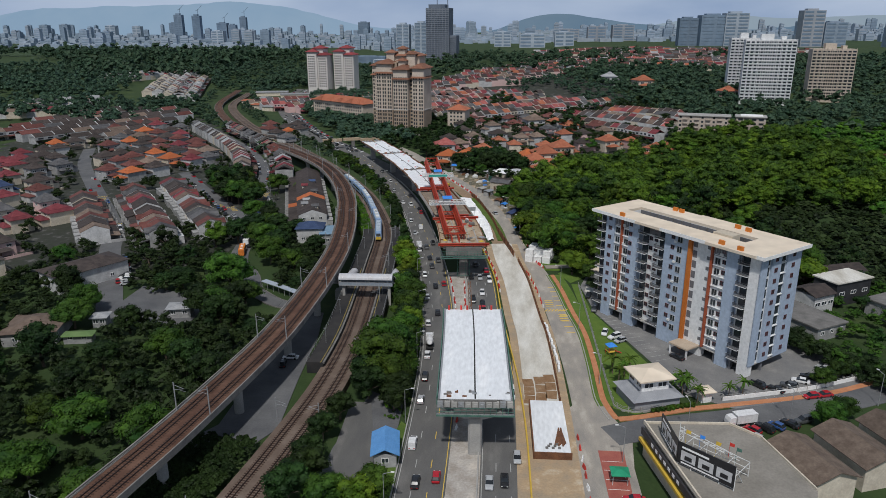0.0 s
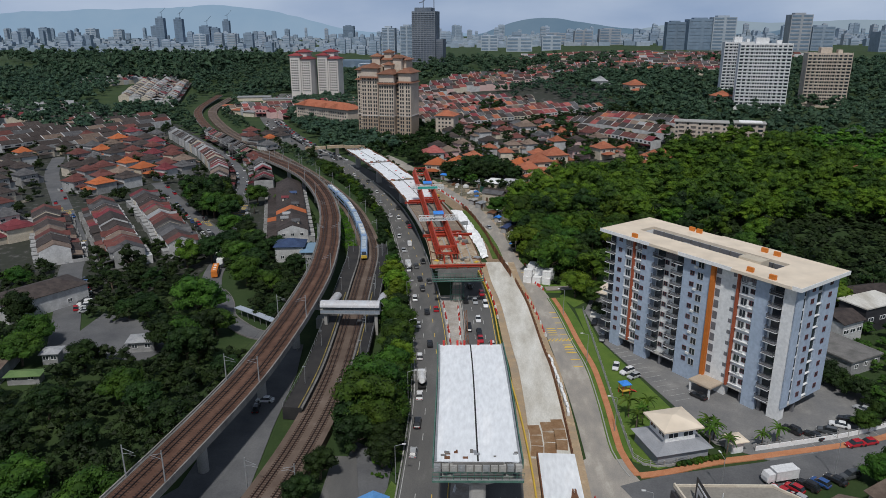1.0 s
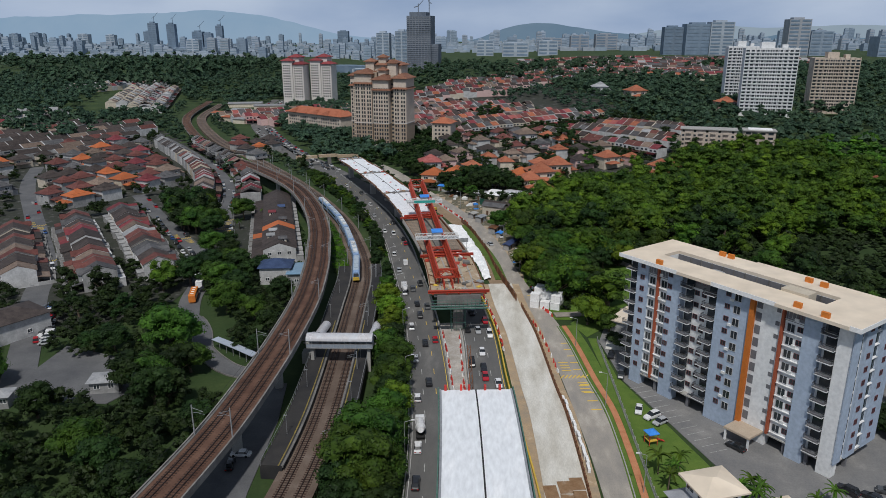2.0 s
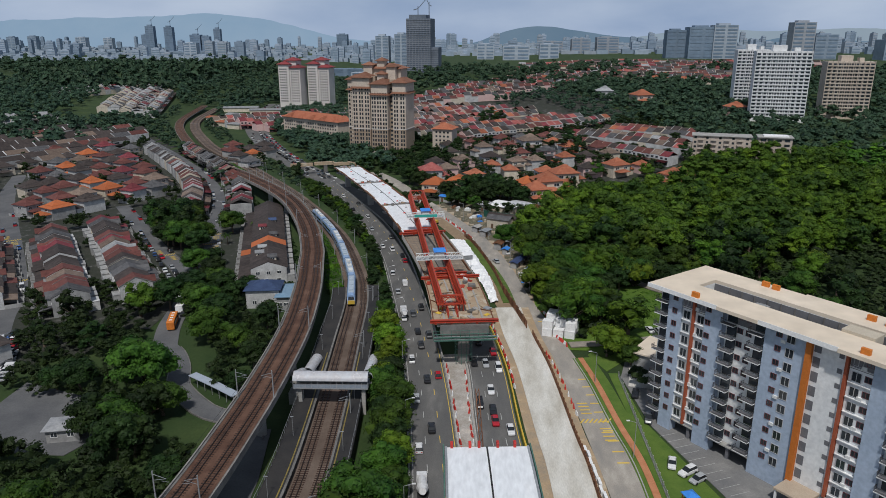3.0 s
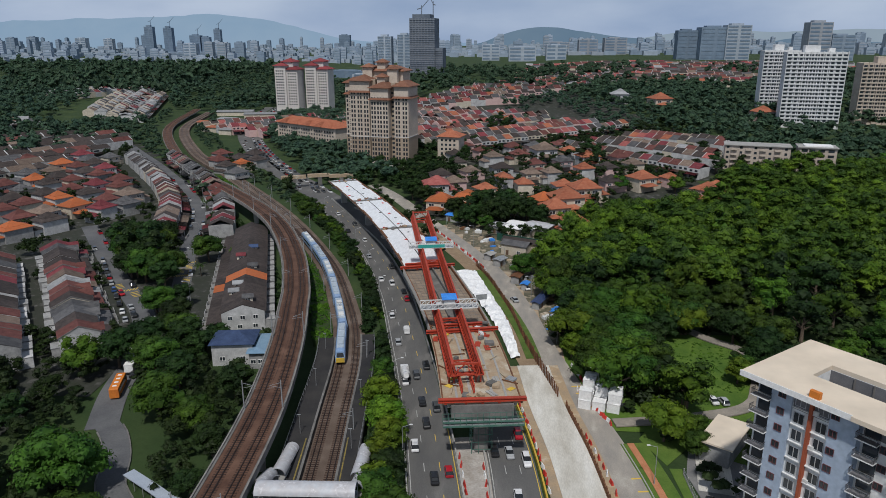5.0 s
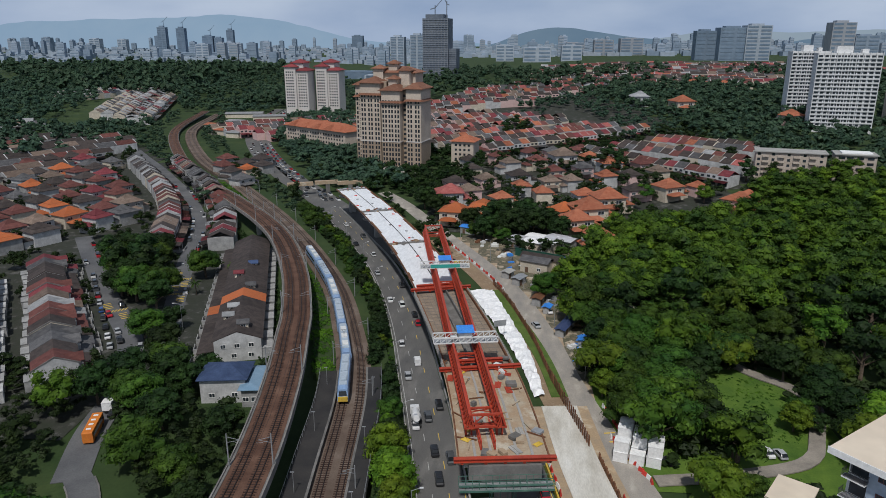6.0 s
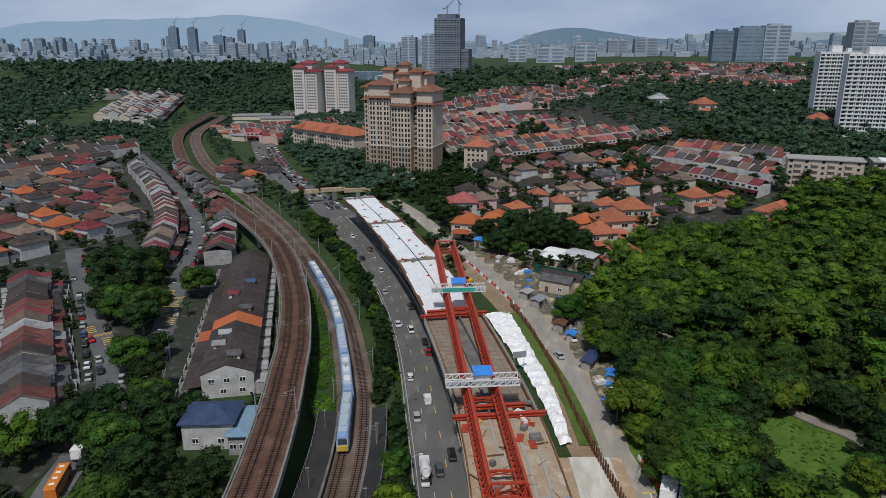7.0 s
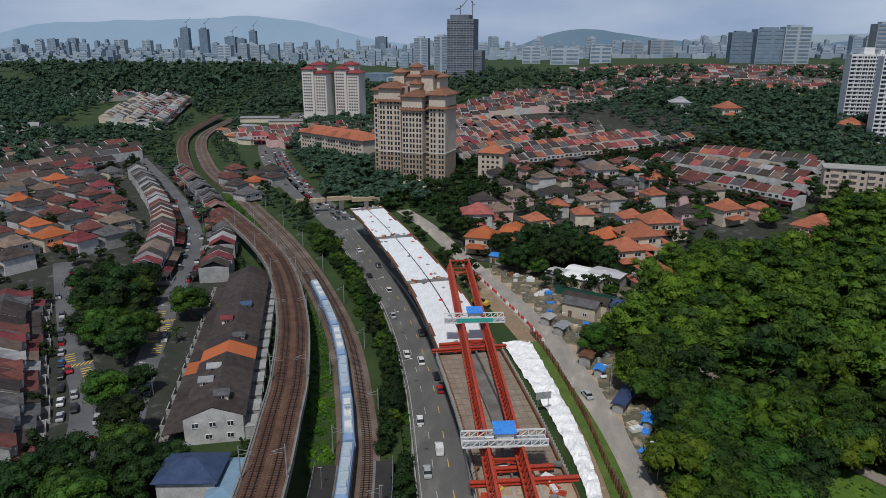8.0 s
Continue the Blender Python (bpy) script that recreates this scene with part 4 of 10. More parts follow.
def pier(y, low, width=13.0, green=False):
    q, a = DECK.at(DECK.near_y(y))
    e = thing("flyover_pier", "grey concrete flyover pier with a hammerhead" + (", wrapped in green scaffold" if green else ""), "pier", pose(q.x, q.y, 0.3, 0, 0, math.degrees(a)), group="flyover piers")
    h = q.z - 3.1 - 0.3
    w = width / 2
    part("column", Shape().prism([(-1.5, -1.0), (-1.1, -1.4), (1.1, -1.4), (1.5, -1.0), (1.5, 1.0), (1.1, 1.4), (-1.1, 1.4), (-1.5, 1.0)], 0, h - 1.6), DARK_CONCRETE if green else CONCRETE, e)
    part("hammerhead", Shape().add([(-1.8, -1.4, h - 1.9), (1.8, -1.4, h - 1.9), (1.8, 1.4, h - 1.9), (-1.8, 1.4, h - 1.9), (-w, -1.4, h - 0.5), (w, -1.4, h - 0.5), (w, 1.4, h - 0.5), (-w, 1.4, h - 0.5), (-w, -1.4, h), (w, -1.4, h), (w, 1.4, h), (-w, 1.4, h)],
                                   [(3, 2, 1, 0), (0, 1, 5, 4), (1, 2, 6, 5), (2, 3, 7, 6), (3, 0, 4, 7), (4, 5, 9, 8), (5, 6, 10, 9), (6, 7, 11, 10), (7, 4, 8, 11), (8, 9, 10, 11)]), CONCRETE, e)
    if green:
        sh = Shape()
        for z in (1.2, 3.0, 4.8, 6.4):
            for s1, s2 in (((-2.2, -2), (2.2, -2)), ((2.2, -2), (2.2, 2)), ((2.2, 2), (-2.2, 2)), ((-2.2, 2), (-2.2, -2))):
                sh.beam((*s1, z), (*s2, z), 0.1)
        for x in (-2.2, -0.7, 0.7, 2.2):
            for y2 in (-2, 2):
                sh.beam((x, y2, 0), (x, y2, 7), 0.1)
        part("scaffold", sh, GREEN_NET, e, "dark green scaffold")
    return e


for y, g in ((131.5, False), (178, False), (243, True), (279, False), (331, False), (381, False), (430, False), (475, False)):
    pier(y, 0, green=g)

# front edge of the working span: scaffold platform, red cross beams
m2 = DECK.spot(DECK.near_y(240.5), 0, 0, False)
scaffold(bare_span, m2, 17.0, -1.6, -3.2, -1.2)
scaffold(bare_span, m2, 17.0, -2.6, -3.6, -1.8)
part("end_diaphragm", Shape().box(-6.6, -0.4, -3.0, 6.6, 0.4, -0.2), DARK_CONCRETE, bare_span, m=m2)


def cross_beam(y, w, z=0.5):
    e = thing("cross_beam", "long red steel cross beam with stub legs on the flyover", "steel beam", DECK.spot(DECK.near_y(y), 0, 0, False), group="red cross beams")
    part("beam", Shape().box(-w / 2, -0.45, z + 0.55, w / 2, 0.45, z + 0.7).box(-w / 2, -0.15, z, w / 2, 0.15, z + 0.6).box(-w / 2, -0.45, z - 0.1, w / 2, 0.45, z + 0.02), RED_STEEL, e)
    for x in (-w / 2 + 1.5, -3.5, 0, 3.5, w / 2 - 1.5):
        part("leg", Shape().box(x - 0.25, -0.3, -0.02 if z < 1 else 0.0, x + 0.25, 0.3, z - 0.08), RED_STEEL, e)
    for k in range(int(w / 2)):
        part("stiffener", Shape().box(-w / 2 + 1 + 2 * k, -0.4, z, -w / 2 + 1.06 + 2 * k, 0.4, z + 0.56), RED_STEEL, e)
    return e


cross_beam(240.8, 18.6)
cross_beam(277.6, 19.0)
cross_beam(281.2, 12.0)
cross_beam(330, 18.5)
cross_beam(333, 14.0)

# launching gantry: two lattice girders along the deck
GANTRY = Curve((-15.2, 248), (-27, 318), (-38.5, 386), gap=40)
gantry = thing("launching_gantry", "red lattice launching gantry with two long trusses standing on the flyover", "launching gantry", pose(0, 0, 12.8))


def lattice(parent, name, curve, off, s0, s1, z0, h, w, bay, material, chord=0.34, lace=0.16):
    sh = Shape()
    n = int((s1 - s0) / bay)
    for i in range(n):
        a, b = s0 + (s1 - s0) * i / n, s0 + (s1 - s0) * (i + 1) / n
        pa, pb = curve.at(a, off)[0], curve.at(b, off)[0]
        la, ra = curve.at(a, off - w / 2)[0], curve.at(a, off + w / 2)[0]
        lb, rb = curve.at(b, off - w / 2)[0], curve.at(b, off + w / 2)[0]
        top_a, top_b = (pa.x, pa.y, z0 + h), (pb.x, pb.y, z0 + h)
        A, B, C, D = (la.x, la.y, z0), (lb.x, lb.y, z0), (ra.x, ra.y, z0), (rb.x, rb.y, z0)
        sh.beam(top_a, top_b, chord + 0.1).beam(A, B, chord).beam(C, D, chord)
        sh.beam(A, top_a, lace).beam(C, top_a, lace).beam(top_a, B, lace).beam(top_a, D, lace)
        sh.beam(A, C, lace).beam(A, D, lace)
    return part(name, sh, material, parent)


for off in (-3.0, 3.0):
    lattice(gantry, "truss", GANTRY, off, 0, GANTRY.length, 2.6, 2.7, 1.7, 1.7, RED_STEEL, 0.4, 0.2)
# front and rear support frames
for y in (250, 256, 281, 331, 383):
    s = GANTRY.near_y(y)
    m = GANTRY.spot(s, 0, 0, False)
    for x in (-3.0, 3.0):
        part("support_leg", Shape().box(x - 0.7, -0.35, -0.1, x - 0.4, 0.35, 2.5).box(x + 0.4, -0.35, -0.1, x + 0.7, 0.35, 2.5).box(x - 0.9, -0.5, 2.2, x + 0.9, 0.5, 2.55), RED_STEEL, gantry, m=m)
    part("cross_tie", Shape().beam((-3, 0, 2.3), (3, 0, 2.3), 0.35).beam((-3, 0, 1.2), (3, 0, 2.2), 0.18).beam((3, 0, 1.2), (-3, 0, 2.2), 0.18), RED_STEEL, gantry, m=m)
for y in (248.5, 385.5):
    m = GANTRY.spot(GANTRY.near_y(y), 0, 0, False)
    part("end_portal", Shape().beam((-3, 0, 5.2), (3, 0, 5.2), 0.4).beam((-3, 0, 2.6), (3, 0, 2.6), 0.4).beam((-3, 0, 2.6), (0, 0, 5.2), 0.2).beam((3, 0, 2.6), (0, 0, 5.2), 0.2).beam((-3, 0, 2.6), (-3, 0, 5.2), 0.3).beam((3, 0, 2.6), (3, 0, 5.2), 0.3), RED_STEEL, gantry, m=m)
m = GANTRY.spot(GANTRY.near_y(244.5), 0, 0, False)
tail = Shape()
for x in (-1.3, 1.3):
    tail.beam((x, -3.5, 0.3), (x, 4, 0.3), 0.35).beam((x, -3.5, 1.9), (x, 4, 1.9), 0.3)
    for k in range(6):
        tail.beam((x, -3.5 + 1.5 * k, 0.3), (x, -3.5 + 1.5 * k, 1.9), 0.18).beam((x, -3.5 + 1.5 * k, 0.3), (x, -2.0 + 1.5 * k, 1.9), 0.15)
part("tail_frame", tail, RED_STEEL, gantry, m=m)


def winch(y, sheet):
    s = GANTRY.near_y(y)
    e = thing("winch_trolley", "white lattice winch trolley with a blue roofed cabin on the gantry", "winch trolley", GANTRY.spot(s, 0, 12.8 + 5.5, False), group="winch trolleys")
    sh = Shape()
    for yy in (-1.6, 1.6):
        sh.beam((-7.5, yy, 0), (7.5, yy, 0), 0.25).beam((-7.5, yy, 1.3), (7.5, yy, 1.3), 0.22)
        for k in range(10):
            x = -7.5 + 1.5 * k
            sh.beam((x, yy, 0), (x, yy, 1.3), 0.13).beam((x, yy, 0), (x + 1.5, yy, 1.3), 0.13)
        sh.beam((7.5, yy, 0), (7.5, yy, 1.3), 0.13)
    for k in range(11):
        sh.beam((-7.5 + 1.5 * k, -1.6, 0), (-7.5 + 1.5 * k, 1.6, 0), 0.12)
    part("bridge_truss", sh, WHITE_STEEL, e)
    part("walkway", Shape().box(-7.4, -1.5, -0.02, 7.4, 1.5, 0.06), GREY_STEEL, e)
    part("cabin", Shape().box(-1.5, -1.2, 0.08, 1.5, 1.4, 2.4), WHITE_STEEL, e)
    part("roof", Shape().add([(-2.0, -1.8, 2.5), (2.0, -1.8, 2.5), (2.0, 1.9, 2.9), (-2.0, 1.9, 2.9), (-2.0, -1.8, 2.6), (2.0, -1.8, 2.6), (2.0, 1.9, 3.0), (-2.0, 1.9, 3.0)],
                             [(3, 2, 1, 0), (4, 5, 6, 7), (0, 1, 5, 4), (1, 2, 6, 5), (2, 3, 7, 6), (3, 0, 4, 7)]), BLUE_SHEET, e, "bright blue roof sheet")
    part("drum", Shape().tube((-3.5, 0, 0.8), (-2, 0, 0.8), 0.6, n=12), GREY_STEEL, e)
    if sheet:
        part("net_panel", Shape().box(-4.5, -1.75, 0.1, 4.5, -1.7, 1.2), mat("teal_net", (0.03, 0.30, 0.26), (0.05, 0.38, 0.33), rough=0.8), e, "teal net")
    return e


winch(281.5, False)
winch(336, True)

# clutter on the working span
rng = random.Random(21)
for k in range(70):
    s = DECK.near_y(rng.uniform(242, 283))
    off = rng.uniform(-7.6, 7.6)
    if abs(off + 0.0) < 3.9 and rng.random() < 0.4:
        continue
    kind_of = rng.random()
    m = DECK.spot(s, off, 0.13, False, rng.uniform(0, 180))
    if kind_of < 0.4:
        tagged(part("timber_baulk", Shape().box(-rng.uniform(0.8, 2.2), -0.12, 0, rng.uniform(0.8, 2.2), 0.12, 0.22), RUST if k % 2 else SAND, m=m), "loose weathered timber baulk on the unfinished deck", "timber", group="deck clutter")
    elif kind_of < 0.7:
        w, d, h = rng.uniform(0.4, 1.2), rng.uniform(0.4, 0.9), rng.uniform(0.3, 1.0)
        tagged(part("crate", Shape().box(-w, -d, 0, w, d, h).box(-w - 0.04, -d - 0.04, h * 0.4, w + 0.04, d + 0.04, h * 0.5), rng.choice([GREY_STEEL, DARK_CONCRETE, WHITE_STEEL, SAND]), m=m), "grey site crate on the unfinished deck", "crate", group="deck clutter")
    elif kind_of < 0.85:
        tagged(part("tarpaulin", Shape().add([(-0.9, -0.6, 0.02), (0.9, -0.6, 0.02), (0.9, 0.6, 0.02), (-0.9, 0.6, 0.02), (0, 0, 0.5)], [(0, 1, 4), (1, 2, 4), (2, 3, 4), (3, 0, 4), (3, 2, 1, 0)]), BLUE_SHEET if k % 3 else YELLOW, m=m), "crumpled tarpaulin over goods on the deck", "tarpaulin", group="deck clutter")
    else:
        tagged(part("formwork_panel", Shape().box(-1.4, -0.7, 0, 1.4, 0.7, 0.12).box(-1.4, -0.1, 0.12, 1.4, 0.1, 0.25), RED_STEEL if k % 2 else CONCRETE, m=m), "steel formwork panel lying on the deck", "formwork", group="deck clutter")
for k in range(26):
    s = DECK.near_y(rng.uniform(334, 474))
    tagged(part("site_debris", Shape().box(-0.6, -0.25, 0, 0.6, 0.25, 0.25).box(-0.3, -0.5, 0, 0.2, 0.6, 0.15), rng.choice([RED_PLASTIC, DARK_CONCRETE, GREY_STEEL, RUST]), m=DECK.spot(s, rng.uniform(-6.5, 6.8), 0.02, False, rng.uniform(0, 180))), "small building debris on the pale deck", "debris", group="deck clutter")

# temporary white barriers, cones line (red and white)
barrier = Shape().add([(-0.7, -0.25, 0), (0.7, -0.25, 0), (0.7, 0.25, 0), (-0.7, 0.25, 0), (-0.65, -0.08, 0.9), (0.65, -0.08, 0.9), (0.65, 0.08, 0.9), (-0.65, 0.08, 0.9)], [(3, 2, 1, 0), (4, 5, 6, 7), (0, 1, 5, 4), (1, 2, 6, 5), (2, 3, 7, 6), (3, 0, 4, 7)])
red_barrier, white_barrier = barrier.mesh("barrier", RED_PLASTIC), barrier.mesh("barrier", WHITE_PAINT)


def barrier_line(curve, off, y0, y1, gap, ground=True, z=0.06):
    s, k = curve.near_y(y0), 0
    while s < curve.near_y(y1):
        tagged(part("plastic_barrier", red_barrier if k % 3 else white_barrier, None, m=curve.spot(s, off, z, ground, 90 + rng.uniform(-14, 14))), "red plastic water-filled road barrier" if k % 3 else "white plastic water-filled road barrier", "barrier", group="plastic barriers")
        s, k = s + gap * rng.uniform(0.8, 1.25), k + 1


barrier_line(HWY_L, 6.1, 140, 240, 3.0)
barrier_line(HWY_R, -6.0, 190, 238, 3.4)
barrier_line(HWY_R, 6.3, 228, 290, 2.6)
barrier_line(LOCAL, -3.9, 216, 250, 3.0)
barrier_line(LOCAL, 4.4, 262, 285, 1.8)
barrier_line(LOCAL, -2.6, 366, 440, 2.4)
barrier_line(LOCAL, -3.9, 110, 140, 3.5)

# white sheeting over the soil, heaped in folds
sheet_line = Curve((-19.5, 363), (-14.5, 345), (-9.0, 325), (-5, 306), (-2.6, 288))
sv, sf = [], []
n, k = 90, 9
for i in range(n + 1):
    s = sheet_line.length * i / n
    half = 4.2 * (1 - i / n) + 1.3 * (i / n)
    for j in range(k + 1):
        q, _ = sheet_line.at(s, -half + 2 * half * j / k)
        z = 0.5 + 0.9 * noise.noise((q.x * 0.35, q.y * 0.35, 1.0)) + 0.35 * noise.noise((q.x * 1.3, q.y * 1.3, 4.0)) + 0.5 * math.sin(math.pi * j / k)
        sv.append((q.x, q.y, 0.35 + max(0.05, z)))
for i in range(n):
    for j in range(k):
        a = i * (k + 1) + j
        sf.append((a, a + k + 1, a + k + 2, a + 1))
tagged(part("white_sheeting", Shape().add(sv, sf), WHITE_SHEET), "white plastic sheeting draped over heaps of soil", "sheeting")
strip_grass = tagged(part("grass_strip", sheet_line.strip(-7.2, -3.0, -0.5, 0.25, 0, None), mat("bright_grass", (0.06, 0.11, 0.02), (0.11, 0.16, 0.035), scale=0.3, fine=3.0, bump=0.5, rough=0.95)), "narrow green grass strip beside the flyover", "grass strip", kind="structure")

# rough open joints and stacked debris where the pale spans meet
rj = random.Random(41)
for y in (381, 430, 474.5):
    s_ = DECK.near_y(y)
    tagged(part("span_joint", DECK.strip(-7.2, 7.2, -0.2, 0.03, s_ - rj.uniform(1.2, 2.0), s_ + rj.uniform(1.0, 1.6), 1.0, False), DARK_CONCRETE), "rough dark concrete joint between two flyover spans", "joint", kind="structure")
    for k in range(11):
        w, d, h = rj.uniform(0.25, 0.9), rj.uniform(0.2, 0.7), rj.uniform(0.15, 0.7)
        tagged(part("debris", Shape().box(-w, -d, 0, w, d, h).box(-w * 1.3, -d * 0.3, h * 0.2, w * 1.2, d * 0.3, h * 0.45), rj.choice([RUST, DARK_CONCRETE, GREY_STEEL, SAND, RED_PLASTIC]), m=DECK.spot(s_ + rj.uniform(-3, 3), rj.uniform(-6.8, 6.8), 0.03, False, rj.uniform(0, 180))), "loose building debris on the flyover deck", "debris", group="deck debris")
for side in (-1, 1):
    for k in range(5):
        s_ = DECK.near_y(340 + 28 * k)
        part("edge_stain", DECK.strip(side * 6.9 - 0.35, side * 6.9 + 0.35, 0.0, 0.012, s_, s_ + 9 + 5 * (k % 3), 2.0, False), RUST, far_span)
# barriers round the storage units
for k in range(14):
    x, y = 12.4 + 0.45 * k, 271 - 1.25 * k
    tagged(part("plastic_barrier", red_barrier if k % 3 else white_barrier, None, m=pose(x + rj.uniform(-0.4, 0.4), y, 0.45, 0, 0, rj.uniform(80, 135))), "red plastic water-filled road barrier" if k % 3 else "white plastic water-filled road barrier", "barrier", group="plastic barriers")

# ---- roof and wall surfaces ----
def tile(name, a, b):
    return mat(name, a, b, scale=0.5, fine=2.2, bump=0.35, rough=0.85, objvar=0.22, stretch=(1, 1, 2))


# Roof tones lowered; the village's cloud shade is put into these colours
ROOFS = {
    "dark brown": tile("roof_dark_brown", (0.034, 0.027, 0.026), (0.068, 0.054, 0.048)),
    "red-brown": tile("roof_red_brown", (0.098, 0.034, 0.030), (0.155, 0.060, 0.050)),
    "orange": tile("roof_orange", (0.40, 0.105, 0.034), (0.32, 0.10, 0.04)),
    "terracotta": tile("roof_terracotta", (0.27, 0.080, 0.042), (0.36, 0.135, 0.075)),
    "grey": tile("roof_grey", (0.058, 0.058, 0.063), (0.115, 0.113, 0.114)),
    "maroon": tile("roof_maroon", (0.13, 0.026, 0.034), (0.20, 0.046, 0.052)),
    "weathered tan": tile("roof_tan", (0.13, 0.092, 0.072), (0.21, 0.158, 0.125)),
    "pale grey": tile("roof_pale", (0.22, 0.225, 0.235), (0.34, 0.345, 0.35)),
    "blue": tile("roof_blue", (0.03, 0.05, 0.11), (0.05, 0.08, 0.16)),
    "pinkish red": tile("roof_pink", (0.26, 0.065, 0.06), (0.34, 0.115, 0.10)),
}
# Wall tones lowered as well, to stand in for cloud shade over the village
WALLS = {
    "white": mat("wall_white", (0.36, 0.36, 0.36), (0.58, 0.58, 0.575), scale=0.3, fine=2.0, bump=0.05, rough=0.85, objvar=0.1),
    "cream": mat("wall_cream", (0.46, 0.40, 0.32), (0.60, 0.54, 0.44), scale=0.4, fine=2.0, bump=0.05, rough=0.85, objvar=0.1),
    "grey": mat("wall_grey", (0.24, 0.24, 0.24), (0.38, 0.38, 0.375), scale=0.4, fine=2.0, bump=0.05, rough=0.85, objvar=0.1),
    "pink": mat("wall_pink", (0.56, 0.38, 0.36), (0.62, 0.45, 0.42), scale=0.4, fine=2.0, bump=0.05, rough=0.85, objvar=0.1),
}
DOOR = mat("dark_door", (0.10, 0.06, 0.04), (0.15, 0.09, 0.06), scale=1.0, rough=0.6)


def window_mesh(w, h, face=WHITE_PAINT, deep=0.12):
    """Window facing -y in one piece: frame and mullion standing proud of two set-back panes."""
    t = 0.09
    xs, zs = [-w / 2, -w / 2 + t, -t / 2, t / 2, w / 2 - t, w / 2], [0, t, h - t, h]
    sh = Shape()
    low = lambda i, j: 0 <= i < 5 and 0 <= j < 3 and j == 1 and i in (1, 3)
    verts, faces, slots = [], [], []
    grid = {}

    def v(i, j, d):
        if (i, j, d) not in grid:
            grid[i, j, d] = len(verts)
            verts.append((xs[i], -deep * d, zs[j]))
        return grid[i, j, d]
    for i in range(5):
        for j in range(3):
            d = 0.35 if low(i, j) else 1.0
            faces.append((v(i, j, d), v(i + 1, j, d), v(i + 1, j + 1, d), v(i, j + 1, d)))
            slots.append(1 if low(i, j) else 0)
            if low(i, j):
                for a, b in (((i, j), (i + 1, j)), ((i + 1, j), (i + 1, j + 1)), ((i + 1, j + 1), (i, j + 1)), ((i, j + 1), (i, j))):
                    faces.append((v(*a, 1.0), v(*b, 1.0), v(*b, 0.35), v(*a, 0.35)))
                    slots.append(0)
    rim = [(i, 0) for i in range(6)] + [(5, j) for j in (1, 2, 3)] + [(i, 3) for i in (4, 3, 2, 1, 0)] + [(0, 2), (0, 1)]
    for a, b in zip(rim, rim[1:] + rim[:1]):
        faces.append((v(*a, 1.0), v(*a, 0.0), v(*b, 0.0), v(*b, 1.0)))
        slots.append(0)
    sh.v, sh.f, sh.m = verts, faces, slots
    return sh.mesh("window", face, GLASS)


WIN_HOUSE, WIN_WIDE, WIN_SMALL = window_mesh(1.5, 1.25), window_mesh(2.4, 1.3), window_mesh(0.8, 1.0)
DOOR_MESH = Shape().box(-0.5, -0.1, 0, 0.5, 0.0, 2.1).box(-0.58, -0.12, 0, -0.5, 0.0, 2.15).box(0.5, -0.12, 0, 0.58, 0.0, 2.15).mesh("door", DOOR)


